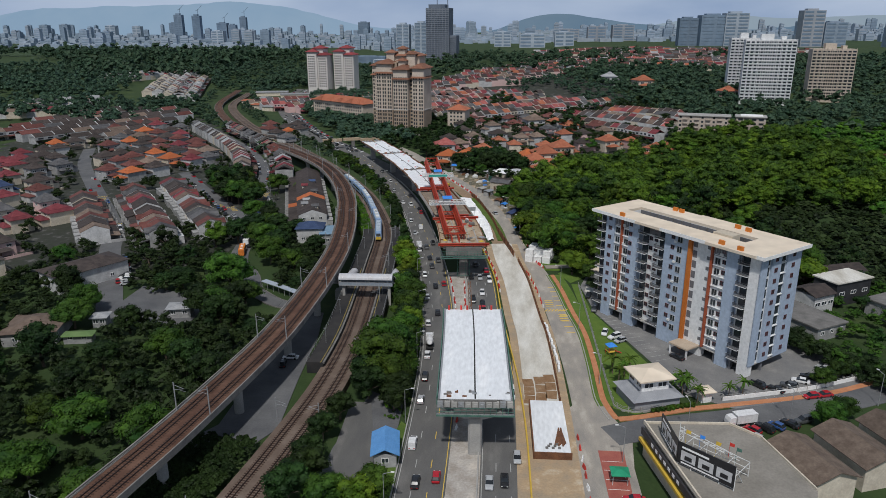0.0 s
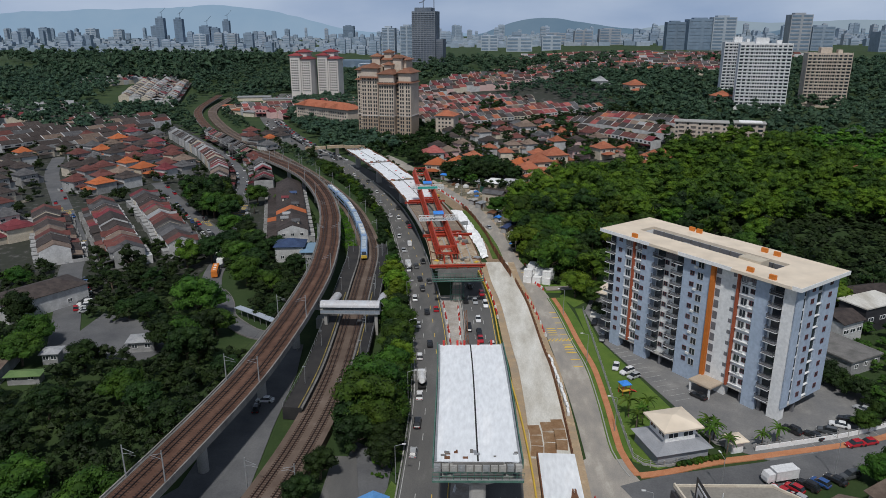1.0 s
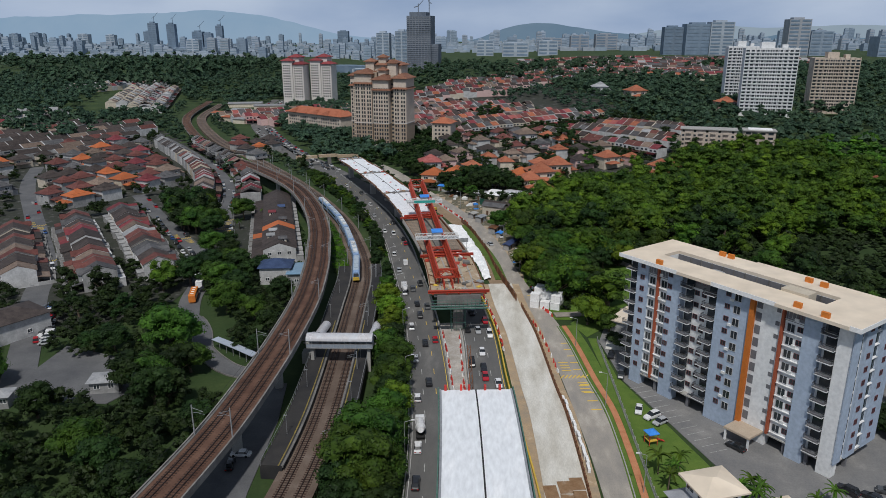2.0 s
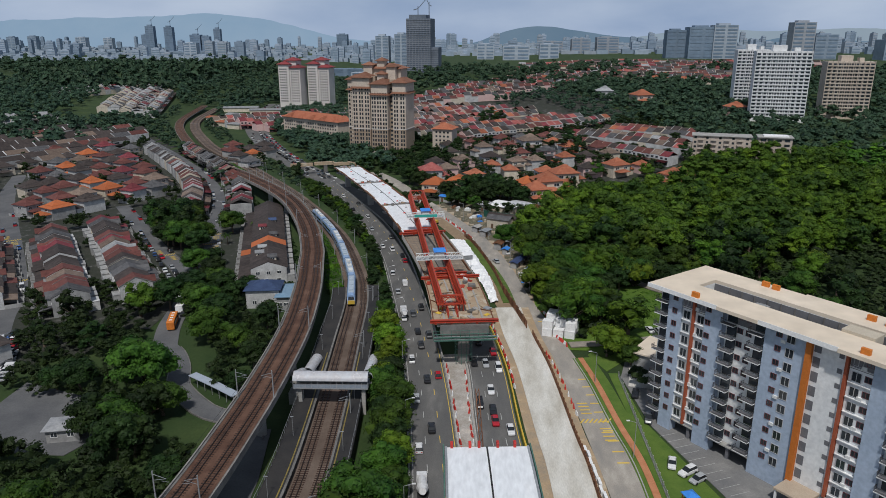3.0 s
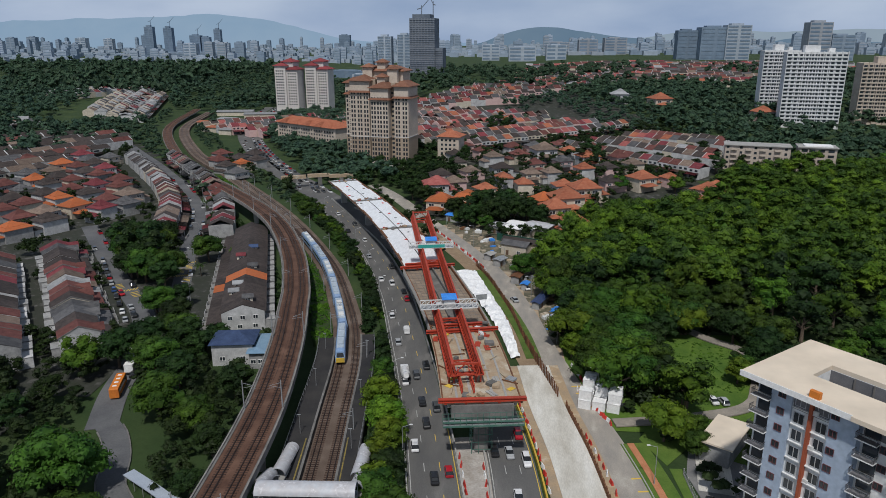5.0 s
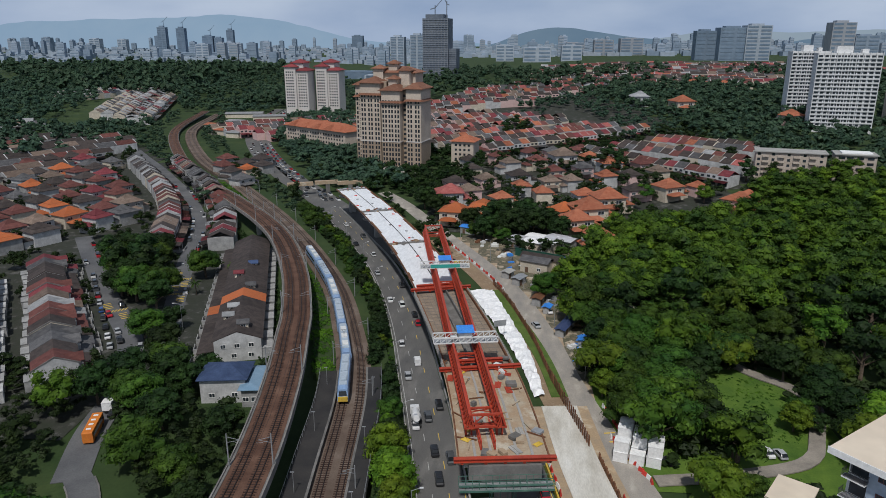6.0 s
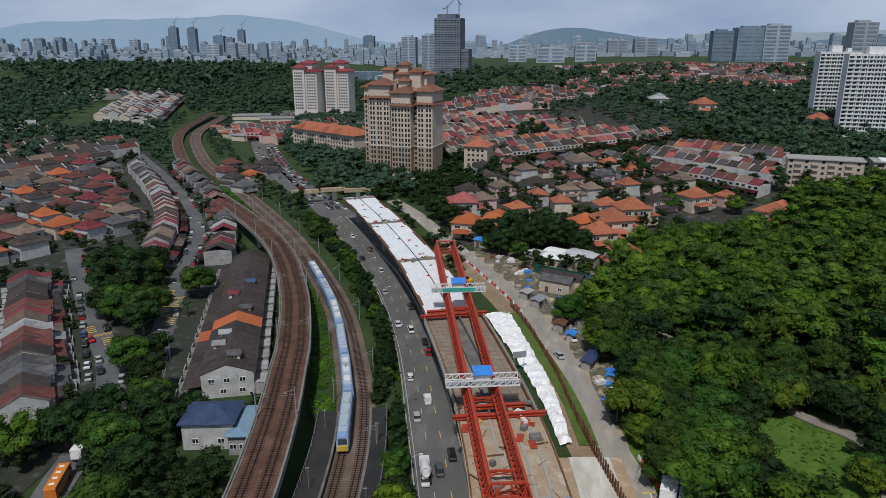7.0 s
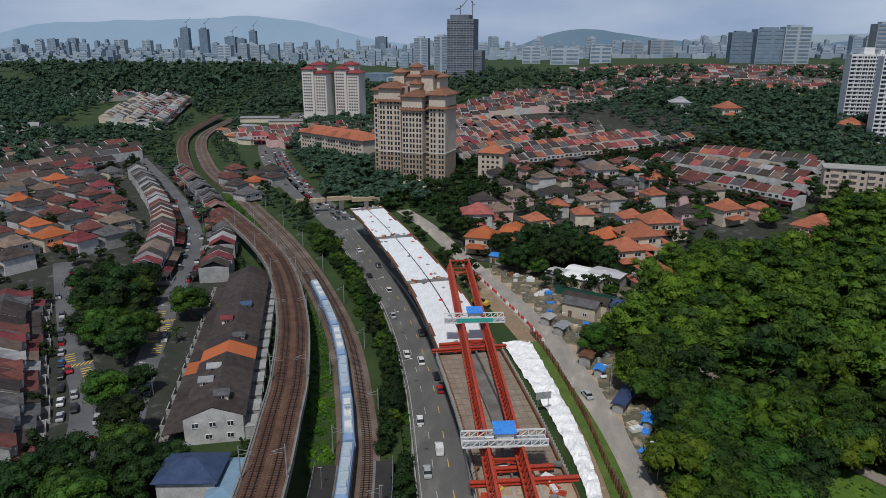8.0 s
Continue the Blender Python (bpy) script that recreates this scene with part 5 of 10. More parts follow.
def terrace_house(roof, wall, w=6.6, d=11.0, h=6.2, far=False, porch_roof=None):
    """One house of a terrace: ridge along x, front at +y with a car porch."""
    e = thing("terrace_house", f"two-storey terrace house with {wall} walls and a {roof} tiled roof", "house", group="terrace houses")
    if far:
        sh = Shape()
        far_terrace(sh, Matrix.Identity(4), 0, 1, 2, w, d, h)
        part("wall", sh.pick(0), WALLS[wall], e)
        part("roof", sh.pick(1), ROOFS[roof], e)
        part("window", sh.pick(2), GLASS, e)
        return e
    part("wall", Shape().box(-w / 2, -d / 2, -0.5, w / 2, d / 2, h).add([(-w / 2, -d / 2, h), (-w / 2, d / 2, h), (-w / 2, 0, h + 2.3), (w / 2, -d / 2, h), (w / 2, d / 2, h), (w / 2, 0, h + 2.3)], [(0, 2, 1), (3, 4, 5)]), WALLS[wall], e)
    part("roof", Shape().gable(-w / 2, -d / 2, w / 2, d / 2, h - 0.05, 2.55, over=0.02, thick=0.16).gable(-w / 2 + 0.02, -d / 2 - 0.5, w / 2 - 0.02, d / 2 + 0.5, h - 0.2, 2.5, over=0.0, thick=0.1), ROOFS[roof], e)
    if wall == "cream" or roof in ("maroon", "red-brown", "pale grey"):
        part("party_wall", Shape().add([(w / 2 - 0.09, -d / 2 - 0.5, h - 0.3), (w / 2 + 0.09, -d / 2 - 0.5, h - 0.3), (w / 2 + 0.09, 0, h + 2.4), (w / 2 - 0.09, 0, h + 2.4), (w / 2 + 0.09, d / 2 + 0.5, h - 0.3), (w / 2 - 0.09, d / 2 + 0.5, h - 0.3), (w / 2 - 0.09, -d / 2 - 0.5, h + 0.05), (w / 2 + 0.09, -d / 2 - 0.5, h + 0.05), (w / 2 + 0.09, 0, h + 2.78), (w / 2 - 0.09, 0, h + 2.78), (w / 2 + 0.09, d / 2 + 0.5, h + 0.05), (w / 2 - 0.09, d / 2 + 0.5, h + 0.05)],
                                   [(6, 7, 8, 9), (9, 8, 10, 11), (0, 6, 9, 3), (3, 9, 11, 5), (1, 2, 8, 7), (2, 4, 10, 8), (0, 1, 7, 6), (4, 5, 11, 10)]), DARK_CONCRETE, e)
    part("porch_roof", Shape().add([(-w / 2, d / 2, 3.4), (w / 2, d / 2, 3.4), (w / 2, d / 2 + 4.2, 2.7), (-w / 2, d / 2 + 4.2, 2.7), (-w / 2, d / 2, 3.6), (w / 2, d / 2, 3.6), (w / 2, d / 2 + 4.2, 2.9), (-w / 2, d / 2 + 4.2, 2.9)],
                                   [(0, 1, 2, 3), (7, 6, 5, 4), (0, 4, 5, 1), (1, 5, 6, 2), (2, 6, 7, 3), (3, 7, 4, 0)]), ROOFS[porch_roof or roof], e)
    if roof in ("maroon", "grey", "red-brown", "pale grey"):
        part("gable_wall", Shape().box(-w / 4, d / 2, h - 2.6, w / 4, d / 2 + 1.1, h - 0.1).add([(-w / 4, d / 2 + 1.1, h - 0.1), (w / 4, d / 2 + 1.1, h - 0.1), (0, d / 2 + 1.1, h + 1.3)], [(0, 1, 2)]), WALLS[wall], e)
        part("gable_roof", Shape().gable(-w / 4, d / 2 - 3.6, w / 4, d / 2 + 1.1, h - 0.2, 1.75, over=0.4, thick=0.14, axis="y"), ROOFS[roof], e)
    for x in (-w / 2 + 0.3, w / 2 - 0.3):
        part("porch_post", Shape().box(x - 0.15, d / 2 + 3.8, 0, x + 0.15, d / 2 + 4.1, 2.75), WALLS[wall], e)
    part("rear_wing", Shape().box(-w / 2 + 0.3, -d / 2 - 2.4, -0.3, w / 2 - 1.6, -d / 2, 3.0).box(-w / 2 + 0.2, -d / 2 - 2.5, 3.0, w / 2 - 1.5, -d / 2, 3.15), WALLS["grey" if wall != "grey" else "white"], e)
    if not far:
        for x in (-1.6, 1.5):
            part("window", WIN_HOUSE, None, e, m=pose(x, d / 2, 4.1, 0, 0, 180))
            part("window", WIN_HOUSE, None, e, m=pose(x, -d / 2, 4.1))
        part("door", DOOR_MESH, None, e, m=pose(0.9, d / 2, 0, 0, 0, 180))
        part("yard_wall", Shape().box(-w / 2, d / 2 + 5.6, -0.2, w / 2 - 2.6, d / 2 + 5.8, 1.2).box(w / 2 - 0.12, d / 2, -0.2, w / 2 + 0.12, d / 2 + 5.8, 1.4), WALLS["grey"], e)
        part("yard_paving", Shape().box(-w / 2, d / 2, -0.2, w / 2, d / 2 + 5.7, 0.06), DARK_CONCRETE, e)
    return e


def far_terrace(sh, m, s_wall, s_roof, s_glass, w=6.6, d=11.0, h=6.2):
    """A plain terrace house added to a shape at pose m: walls, party wall, roofs, front windows."""
    t = Shape()
    t.slot = s_wall
    t.box(-w / 2, -d / 2, -1.5, w / 2, d / 2, h).add([(w / 2 - 0.15, -d / 2, h), (w / 2 + 0.15, -d / 2, h), (w / 2 + 0.15, 0, h + 2.75), (w / 2 - 0.15, 0, h + 2.75), (w / 2 + 0.15, d / 2, h), (w / 2 - 0.15, d / 2, h)], [(0, 1, 2, 3), (3, 2, 4, 5), (0, 3, 5), (1, 4, 2)])
    t.slot = s_roof
    t.gable(-w / 2, -d / 2, w / 2, d / 2, h - 0.1, 2.6, over=0.01, thick=0.12)
    t.add([(-w / 2, d / 2, 3.5), (w / 2, d / 2, 3.5), (w / 2, d / 2 + 4, 2.8), (-w / 2, d / 2 + 4, 2.8)], [(3, 2, 1, 0), (0, 1, 2, 3)])
    t.slot = s_glass
    t.box(-2.4, d / 2, 4.1, -0.7, d / 2 + 0.05, 5.3).box(0.7, d / 2, 4.1, 2.4, d / 2 + 0.05, 5.3).box(-2.6, d / 2, 0.3, 2.6, d / 2 + 0.05, 2.6)
    k = len(sh.v)
    sh.v += [tuple(m @ Vector(v)) for v in t.v]
    sh.f += [tuple(k + i for i in f) for f in t.f]
    sh.m += t.m


def far_rows(name, rows, roofs, walls, seed, label, width=8.0):
    """Terraces too far off to count, joined into one mesh."""
    rg = random.Random(seed)
    sh = Shape()
    nw = len(walls)
    for a, b in rows:
        a, b = Vector(a), Vector(b)
        n = max(1, round((b - a).length / width))
        ang = math.degrees(math.atan2(b.y - a.y, b.x - a.x)) + rg.choice([0, 180])
        for i in range(n):
            q = a.lerp(b, (i + 0.5) / n)
            sc = width / 6.6
            far_terrace(sh, pose(q.x, q.y, gz(q.x, q.y), 0, 0, ang) @ Matrix.Diagonal((sc, 1.1, rg.uniform(0.9, 1.25), 1)), rg.randrange(nw), nw + rg.randrange(len(roofs)), nw + len(roofs))
    return tagged(part(name, sh, [WALLS[w] for w in walls] + [ROOFS[r] for r in roofs] + [GLASS]), label, "terraces", kind="stuff")


def detached_house(roof, wall, w=11.0, d=10.0, h=6.0, far=False):
    """Two-storey house with a hipped roof, a lower wing and a porch."""
    e = thing("detached_house", f"two-storey house with {wall} walls and a hipped {roof} roof", "house", group="detached houses")
    part("wall", Shape().box(-w / 2, -d / 2, -0.6, w / 2, d / 2, h), WALLS[wall], e)
    part("roof", Shape().hip(-w / 2, -d / 2, w / 2, d / 2, h, 2.6), ROOFS[roof], e)
    part("upper_roof", Shape().hip(-w / 4, -d / 4, w / 4 + 1, d / 4 + 0.5, h + 1.1, 2.1, over=0.5), ROOFS[roof], e)
    part("wing", Shape().box(w / 2 - 0.2, -d / 2 + 1, -0.6, w / 2 + 3.6, d / 2 - 1, 3.2), WALLS[wall], e)
    part("wing_roof", Shape().hip(w / 2 - 0.2, -d / 2 + 1, w / 2 + 3.6, d / 2 - 1, 3.2, 1.3, over=0.5), ROOFS[roof], e)
    part("porch_roof", Shape().hip(-w / 2 + 1, -d / 2 - 4, w / 2 - 3, -d / 2, 3.0, 1.2, over=0.4), ROOFS[roof], e)
    for x in () if far else (-w / 2 + 1.2, w / 2 - 3.2):
        part("porch_post", Shape().box(x - 0.2, -d / 2 - 3.8, -0.3, x + 0.2, -d / 2 - 3.4, 3.0), WALLS[wall], e)
    for x in (-3.0, 2.6):
        part("window", WIN_WIDE, None, e, m=pose(x, -d / 2, 3.9))
    if not far:
        part("window", WIN_WIDE, None, e, m=pose(w / 2, 0, 4.2, 0, 0, 90))
        part("window", WIN_WIDE, None, e, m=pose(-w / 2, 0, 4.0, 0, 0, -90))
        part("door", DOOR_MESH, None, e, m=pose(-1.8, -d / 2, 0))
        part("garden_wall", Shape().box(-w / 2 - 2.2, -d / 2 - 6.2, -0.4, w / 2 + 4.6, -d / 2 - 6.0, 1.3).box(-w / 2 - 2.2, -d / 2 - 6.0, -0.4, -w / 2 - 2.0, d / 2 + 2, 1.3), WALLS["grey" if wall == "white" else wall], e)
    return e


PROTOS = {}


def stand(kind_of, roof, wall, x, y, angle, scale=(1, 1, 1), far=False, z=None):
    """A house of that style on the ground at x, y; angle turns its front."""
    far = far or y > 405
    key = (kind_of, roof, wall, far)
    m = pose(x, y, gz(x, y) if z is None else z, 0, 0, angle) @ Matrix.Diagonal((*scale, 1))
    if key not in PROTOS:
        PROTOS[key] = (terrace_house if kind_of == "terrace" else detached_house)(roof, wall, far=far)
        PROTOS[key].matrix_basis = m
        PROTOS[key]["first"] = 1
        return PROTOS[key]
    proto = PROTOS[key]
    keep = proto.scale.copy()
    ob = copy_thing(proto, m @ Matrix.Diagonal((1 / keep.x, 1 / keep.y, 1 / keep.z, 1)))
    return ob


def terrace_row(a, b, roofs, walls, seed, side=1, far=False, width=6.6, gap_every=0, even=0.0):
    """Terrace houses shoulder to shoulder from a to b; side 1 puts the fronts on the left of that line."""
    rg = random.Random(seed)
    a, b = Vector(a), Vector(b)
    n = max(1, round((b - a).length / width))
    ang = math.degrees(math.atan2(b.y - a.y, b.x - a.x)) + (0 if side > 0 else 180)
    sc = (b - a).length / n / 6.6
    for i in range(n):
        if gap_every and i % gap_every == gap_every - 1:
            continue
        q = a.lerp(b, (i + 0.5) / n)
        stand("terrace", rg.choice(roofs), rg.choice(walls), q.x, q.y, ang, (sc, even or rg.uniform(0.94, 1.06), 1.0 if even else rg.uniform(0.95, 1.08)), far)


MIXED = ["dark brown", "dark brown", "dark brown", "red-brown", "grey", "maroon", "dark brown", "weathered tan", "maroon", "grey", "pale grey", "red-brown"]
MUTED = ["dark brown", "dark brown", "grey", "red-brown", "weathered tan", "dark brown"]
TOWN = ["terracotta", "pinkish red", "weathered tan", "red-brown", "dark brown", "dark brown", "grey", "dark brown", "maroon", "grey", "red-brown"]

# paved plots under the estates
def sheet(name, area, keep, material, label, cell=10.0, z=0.03):
    x0, x1, y0, y1 = area
    sh = Shape()
    for i in range(int((x1 - x0) / cell)):
        for j in range(int((y1 - y0) / cell)):
            a, b = x0 + i * cell, y0 + j * cell
            if keep(a + cell / 2, b + cell / 2):
                sh.add([(p, q, gz(p, q) + z) for p, q in ((a, b), (a + cell, b), (a + cell, b + cell), (a, b + cell))], [(0, 1, 2, 3)])
    return tagged(part(name, sh, material), label, "paving", kind="structure")


# plot colours darkened to carry part of the village's cloud shade
PLOTS = mat("paved_plots", (0.030, 0.036, 0.024), (0.115, 0.112, 0.105), scale=0.22, fine=1.5, bump=0.2, rough=0.95, c=(0.040, 0.042, 0.034))
sheet("paving_village", (-430, -84, 230, 700), lambda x, y: x < np.interp(y, [230, 285, 300, 400, 450, 530, 640, 700], [-130, -100, -94, -118, -150, -200, -275, -320]) and x > -170 - 0.42 * y, PLOTS, "grey paved yards and lanes between the village houses")
sheet("paving_town", (-60, 190, 440, 980), lambda x, y: x < np.interp(y, [440, 520, 560, 640, 760, 980], [50, 118, 150, 140, 130, 80]) and x > np.interp(y, [440, 500, 620, 980], [-42, -50, -40, -160]), PLOTS, "grey paved yards and lanes between the town houses")

# ---- village west of the railway ----
terrace_row((-84.6, 302.5), (-92.9, 330), ["dark brown"], ["white"], 1, even=1.15)
terrace_row((-92.9, 330), (-95.0, 337), ["orange"], ["white"], 2, even=1.15)
terrace_row((-95.0, 337), (-113.8, 399), ["dark brown"], ["white"], 3, even=1.15)
terrace_row((-124.5, 283), (-183, 368), MIXED, ["white", "white", "cream"], 4, side=-1)
terrace_row((-140, 270), (-196, 351), MIXED, ["white", "grey"], 5)
terrace_row((-170, 270), (-214, 333), MUTED, ["white", "cream"], 6, side=-1)
for off, y0, y1, seed, side in ((12.5, 404, 590, 7, 1), (-13.0, 404, 600, 8, -1)):
    rg = random.Random(seed)
    s, k = ROAD_2.near_y(y0), 0
    while s < ROAD_2.near_y(y1):
        q, a = ROAD_2.at(s, off)
        ang = math.degrees(a) + (90 if side > 0 else -90)
        if k % 7 == 6:
            s, k = s + 5, k + 1
            continue
        if rg.random() < 0.16 and off > 0:
            stand("detached", rg.choice(["red-brown", "red-brown", "grey", "dark brown"]), rg.choice(["white", "grey"]), q.x, q.y, ang + 90, (0.8, 0.8, 1))
            s += 13
        else:
            stand("terrace", rg.choice(MIXED), rg.choice(["white", "white", "cream", "grey"]), q.x, q.y, ang, (1, rg.uniform(0.9, 1.0), rg.uniform(0.92, 1.08)), q.y > 480)
            s += 6.6
        k += 1


def estate(x0, x1, y0, y1, ang, dx, dy, styles, roofs, walls, seed, keep, far=False):
    """Loose grid of houses over a block, turned by ang, where keep(x, y) holds."""
    rg = random.Random(seed)
    c, s = math.cos(radians(ang)), math.sin(radians(ang))
    cx, cy = (x0 + x1) / 2, (y0 + y1) / 2
    r = math.hypot(x1 - x0, y1 - y0) / 2
    v, row = -r, 0
    while v < r:
        u = -r
        while u < r:
            x, y = cx + c * u - s * v, cy + s * u + c * v
            u += dx * (1 if styles == "terrace" else rg.uniform(0.9, 1.2))
            if x0 < x < x1 and y0 < y < y1 and keep(x, y):
                jx = 0 if styles == "terrace" else rg.uniform(-1.5, 1.5)
                stand(styles, rg.choice(roofs), rg.choice(walls), x + jx, y + jx, ang + (180 if row % 2 else 0) + (rg.uniform(-8, 8) if styles != "terrace" else 0),
                      (dx / 6.6 if styles == "terrace" else rg.uniform(0.8, 1.1), rg.uniform(0.9, 1.05), rg.uniform(0.92, 1.08)), far)
        v, row = v + dy * (1 if row % 2 else 1.25), row + 1


def clear_of(curve, d):
    pts = np.array([(q.x, q.y) for q in curve.p])
    return lambda x, y: float(np.min((pts[:, 0] - x) ** 2 + (pts[:, 1] - y) ** 2)) > d * d


off_2, off_3, off_1, off_rail = clear_of(ROAD_2, 29), clear_of(ROAD_3, 11), clear_of(ROAD_1, 14), clear_of(VIADUCT, 30)
estate(-330, -165, 388, 600, 62, 14.5, 18, "detached", ["red-brown", "red-brown", "maroon", "dark brown", "red-brown", "grey", "dark brown", "dark brown", "weathered tan", "grey", "maroon", "dark brown", "orange"], ["white", "cream", "grey"], 31, lambda x, y: off_2(x, y) and off_3(x, y) and off_1(x, y) and x > -150 - 0.42 * y)
estate(-300, -165, 225, 395, 58, 19, 24, "detached", ["red-brown", "grey", "dark brown", "blue", "maroon", "dark brown"], ["white", "cream", "pink"], 33, lambda x, y: off_3(x, y) and x < -205 - 0.3 * (y - 300) and off_1(x, y))
estate(-420, -290, 520, 700, 60, 16, 21, "terrace", MUTED, ["white", "grey"], 35, lambda x, y: off_rail(x, y) and x < -300 + 0.0 * y, True)
far_rows("terraces_left_hill", [((-372 - 16 * k, 815 + 6 * k), (-452 - 16 * k, 1050 + 6 * k)) for k in range(5)] + [ ((-520, 690), (-440, 720)), ((-520, 730), (-445, 770)), ((-560, 640), (-450, 680)), ((-560, 1010), (-500, 1140)), ((-600, 1020), (-545, 1150))],
         ["pale grey", "weathered tan", "maroon", "grey", "pale grey"], ["white", "cream"], 40, "white terraces on the wooded hill", 9)

end_wall = pose(-84.6, 302.5, gz(-84, 302), 0, 0, math.degrees(math.atan2(27.5, -8.3)))
for y, z in ((-3.6, 3.9), (0.2, 3.9), (3.9, 3.9), (-3.4, 1.0), (1.2, 1.0)):
    tagged(part("window", WIN_HOUSE, None, m=end_wall @ pose(-0.02, y, z, 0, 0, -90)), "white framed window in the terrace end wall", "window", group="end wall windows")
# dormers and loft hatches along the dark terrace roof
for s_, off, h, what in ((6, -1.5, 2.4, "grey"), (22, 2.2, 1.6, "pale grey"), (40, -2.0, 1.8, "grey"), (52, 2.4, 2.2, "maroon"), (64, -1.8, 1.7, "blue"), (15, 3.2, 1.5, "pale grey")):
    q = Vector((-84.6, 302.5)).lerp(Vector((-113.8, 399)), s_ / 101)
    e = thing("roof_dormer", f"small dormer with a {what} roof on the dark terrace roof", "dormer", pose(q.x, q.y, gz(q.x, q.y) + 6.6, 0, 0, 106.8), group="roof dormers")
    part("wall", Shape().box(-1.3, off - 1.4, 0, 1.3, off + 1.4, h), WALLS["cream"], e)
    part("roof", Shape().gable(-1.3, off - 1.4, 1.3, off + 1.4, h, 0.8, over=0.4, axis="y"), ROOFS[what], e)
    part("window", WIN_HOUSE, None, e, m=pose(-1.3, off, h - 1.35, 0, 0, -90))

# ---- town east of the works ----
e1, n1 = Vector((0.79, 0.61)), Vector((-0.61, 0.79))
town_far = []
for k in range(16):
    a = Vector((-14, 622)) + n1 * (18 * k + (5 if k % 2 else 0)) - e1 * (6 * k + 14)
    if k > 3:
        town_far.append((a - e1 * 1.5 * k, a + e1 * (172 - 3 * k)))
        continue
    terrace_row(a, a + e1 * (160 - 5 * k), TOWN, ["white", "cream", "pink", "white"], 60 + k, side=1 if k % 2 else -1, far=True, width=7.2)
far_rows("terraces_town", town_far, TOWN, ["white", "cream", "pink"], 66, "rows of red-roofed terraces in the town", 7.2)
e2, n2 = Vector((0.66, -0.75)), Vector((0.75, 0.66))
for k in range(5):
    a = Vector((44, 606)) + n2 * (19 * k + (6 if k % 2 else 0))
    terrace_row(a, a + e2 * (108 - 8 * k), TOWN if k % 2 else MIXED, ["white", "cream", "white"], 80 + k, side=1 if k % 2 else -1, far=True, width=7.2)
far_rows("terraces_behind_town", [((-150 + 24 * k, 800 + 38 * k), (20 + 24 * k, 860 + 38 * k)) for k in range(9)], TOWN, ["white", "cream", "pink"], 95, "rows of red-roofed terraces behind the town", 8)
for x, y, ang, sc, roof, wall in ((28, 459, 20, 1.35, "terracotta", "cream"), (21, 443, 20, 1.15, "terracotta", "cream"), (29, 418, -70, 1.0, "terracotta", "pink"), (17, 462, 30, 1.0, "orange", "cream"), (40, 480, 15, 1.3, "terracotta", "cream"), (30, 492, 15, 0.95, "terracotta", "white"), (9, 497, 100, 0.9, "terracotta", "cream"), (-2, 510, 100, 0.9, "terracotta", "white"), (14, 520, 20, 0.9, "weathered tan", "cream"), (75, 505, 30, 1.15, "terracotta", "cream"), (92, 512, 30, 0.8, "terracotta", "pink"), (103, 478, -40, 1.1, "terracotta", "pink"), (112, 492, -40, 0.8, "terracotta", "cream"), (-35, 455, -10, 1.1, "orange", "cream"), (-22, 466, -10, 1.0, "orange", "cream"), (-13, 486, 30, 0.9, "terracotta", "cream"), (-40, 490, 10, 1.2, "pinkish red", "white"), (52, 560, 20, 1.1, "terracotta", "white"), (25, 575, 20, 1.3, "weathered tan", "white"), (220, 729, 20, 1.4, "terracotta", "pink"), (260, 470, 10, 1.0, "red-brown", "cream"), (240, 440, 30, 1.2, "maroon", "white"), (205, 425, -20, 1.0, "terracotta", "cream"), (150, 800, 20, 1.6, "terracotta", "cream"), (120, 845, 0, 1.5, "pale grey", "white")):
    stand("detached", roof, wall, x, y, ang, (sc, sc, sc * 1.05))
rg = random.Random(7)
hill_rows = []
for k in range(18):
    a = Vector((60 + rg.uniform(-40, 40) + 28 * (k % 4), 1000 + 24 * k))
    hill_rows.append((a, a + Vector((230 + 14 * k, rg.uniform(-10, 30)))))
estate(-45, 125, 492, 612, 22, 19, 23, "detached", ["terracotta", "weathered tan", "red-brown", "red-brown", "dark brown", "grey"], ["cream", "white", "pink"], 37, lambda x, y: x < np.interp(y, [492, 540, 612], [100, 112, 40]) and x > -48 and not any((x - a) ** 2 + (y - b) ** 2 < 130 for a, b in ((40, 478), (30, 492), (9, 497), (-2, 510), (14, 520), (75, 505), (92, 512), (103, 478), (52, 560), (25, 575), (-40, 490))), True)
far_rows("terraces_hill_suburb", hill_rows, MIXED + TOWN, ["white", "cream", "pink"], 120, "dense suburb of terraces on the far hill", 12)

# ---- blocks of flats and towers ----
FLOOR = 3.0
TOWER_BEIGE = mat("tower_beige", (0.46, 0.385, 0.315), (0.55, 0.475, 0.40), scale=0.1, fine=1.0, bump=0.03, rough=0.85)
TOWER_TAN = mat("tower_tan", (0.30, 0.23, 0.17), (0.37, 0.295, 0.225), scale=0.1, fine=1.0, bump=0.03, rough=0.85)
TOWER_WHITE = mat("tower_white", (0.62, 0.63, 0.63), (0.70, 0.70, 0.70), scale=0.1, fine=1.0, bump=0.03, rough=0.85)
TOWER_CREAM = mat("tower_cream", (0.55, 0.51, 0.48), (0.62, 0.58, 0.55), scale=0.1, fine=1.0, bump=0.03, rough=0.85)
WIN_TOWER = Shape().box(-0.75, -0.06, 0, 0.75, 0.0, 1.4).mesh("window", GLASS)
WIN_BAND = Shape().box(-1.6, -0.08, 0, 1.6, 0.0, 1.5).mesh("window", GLASS)
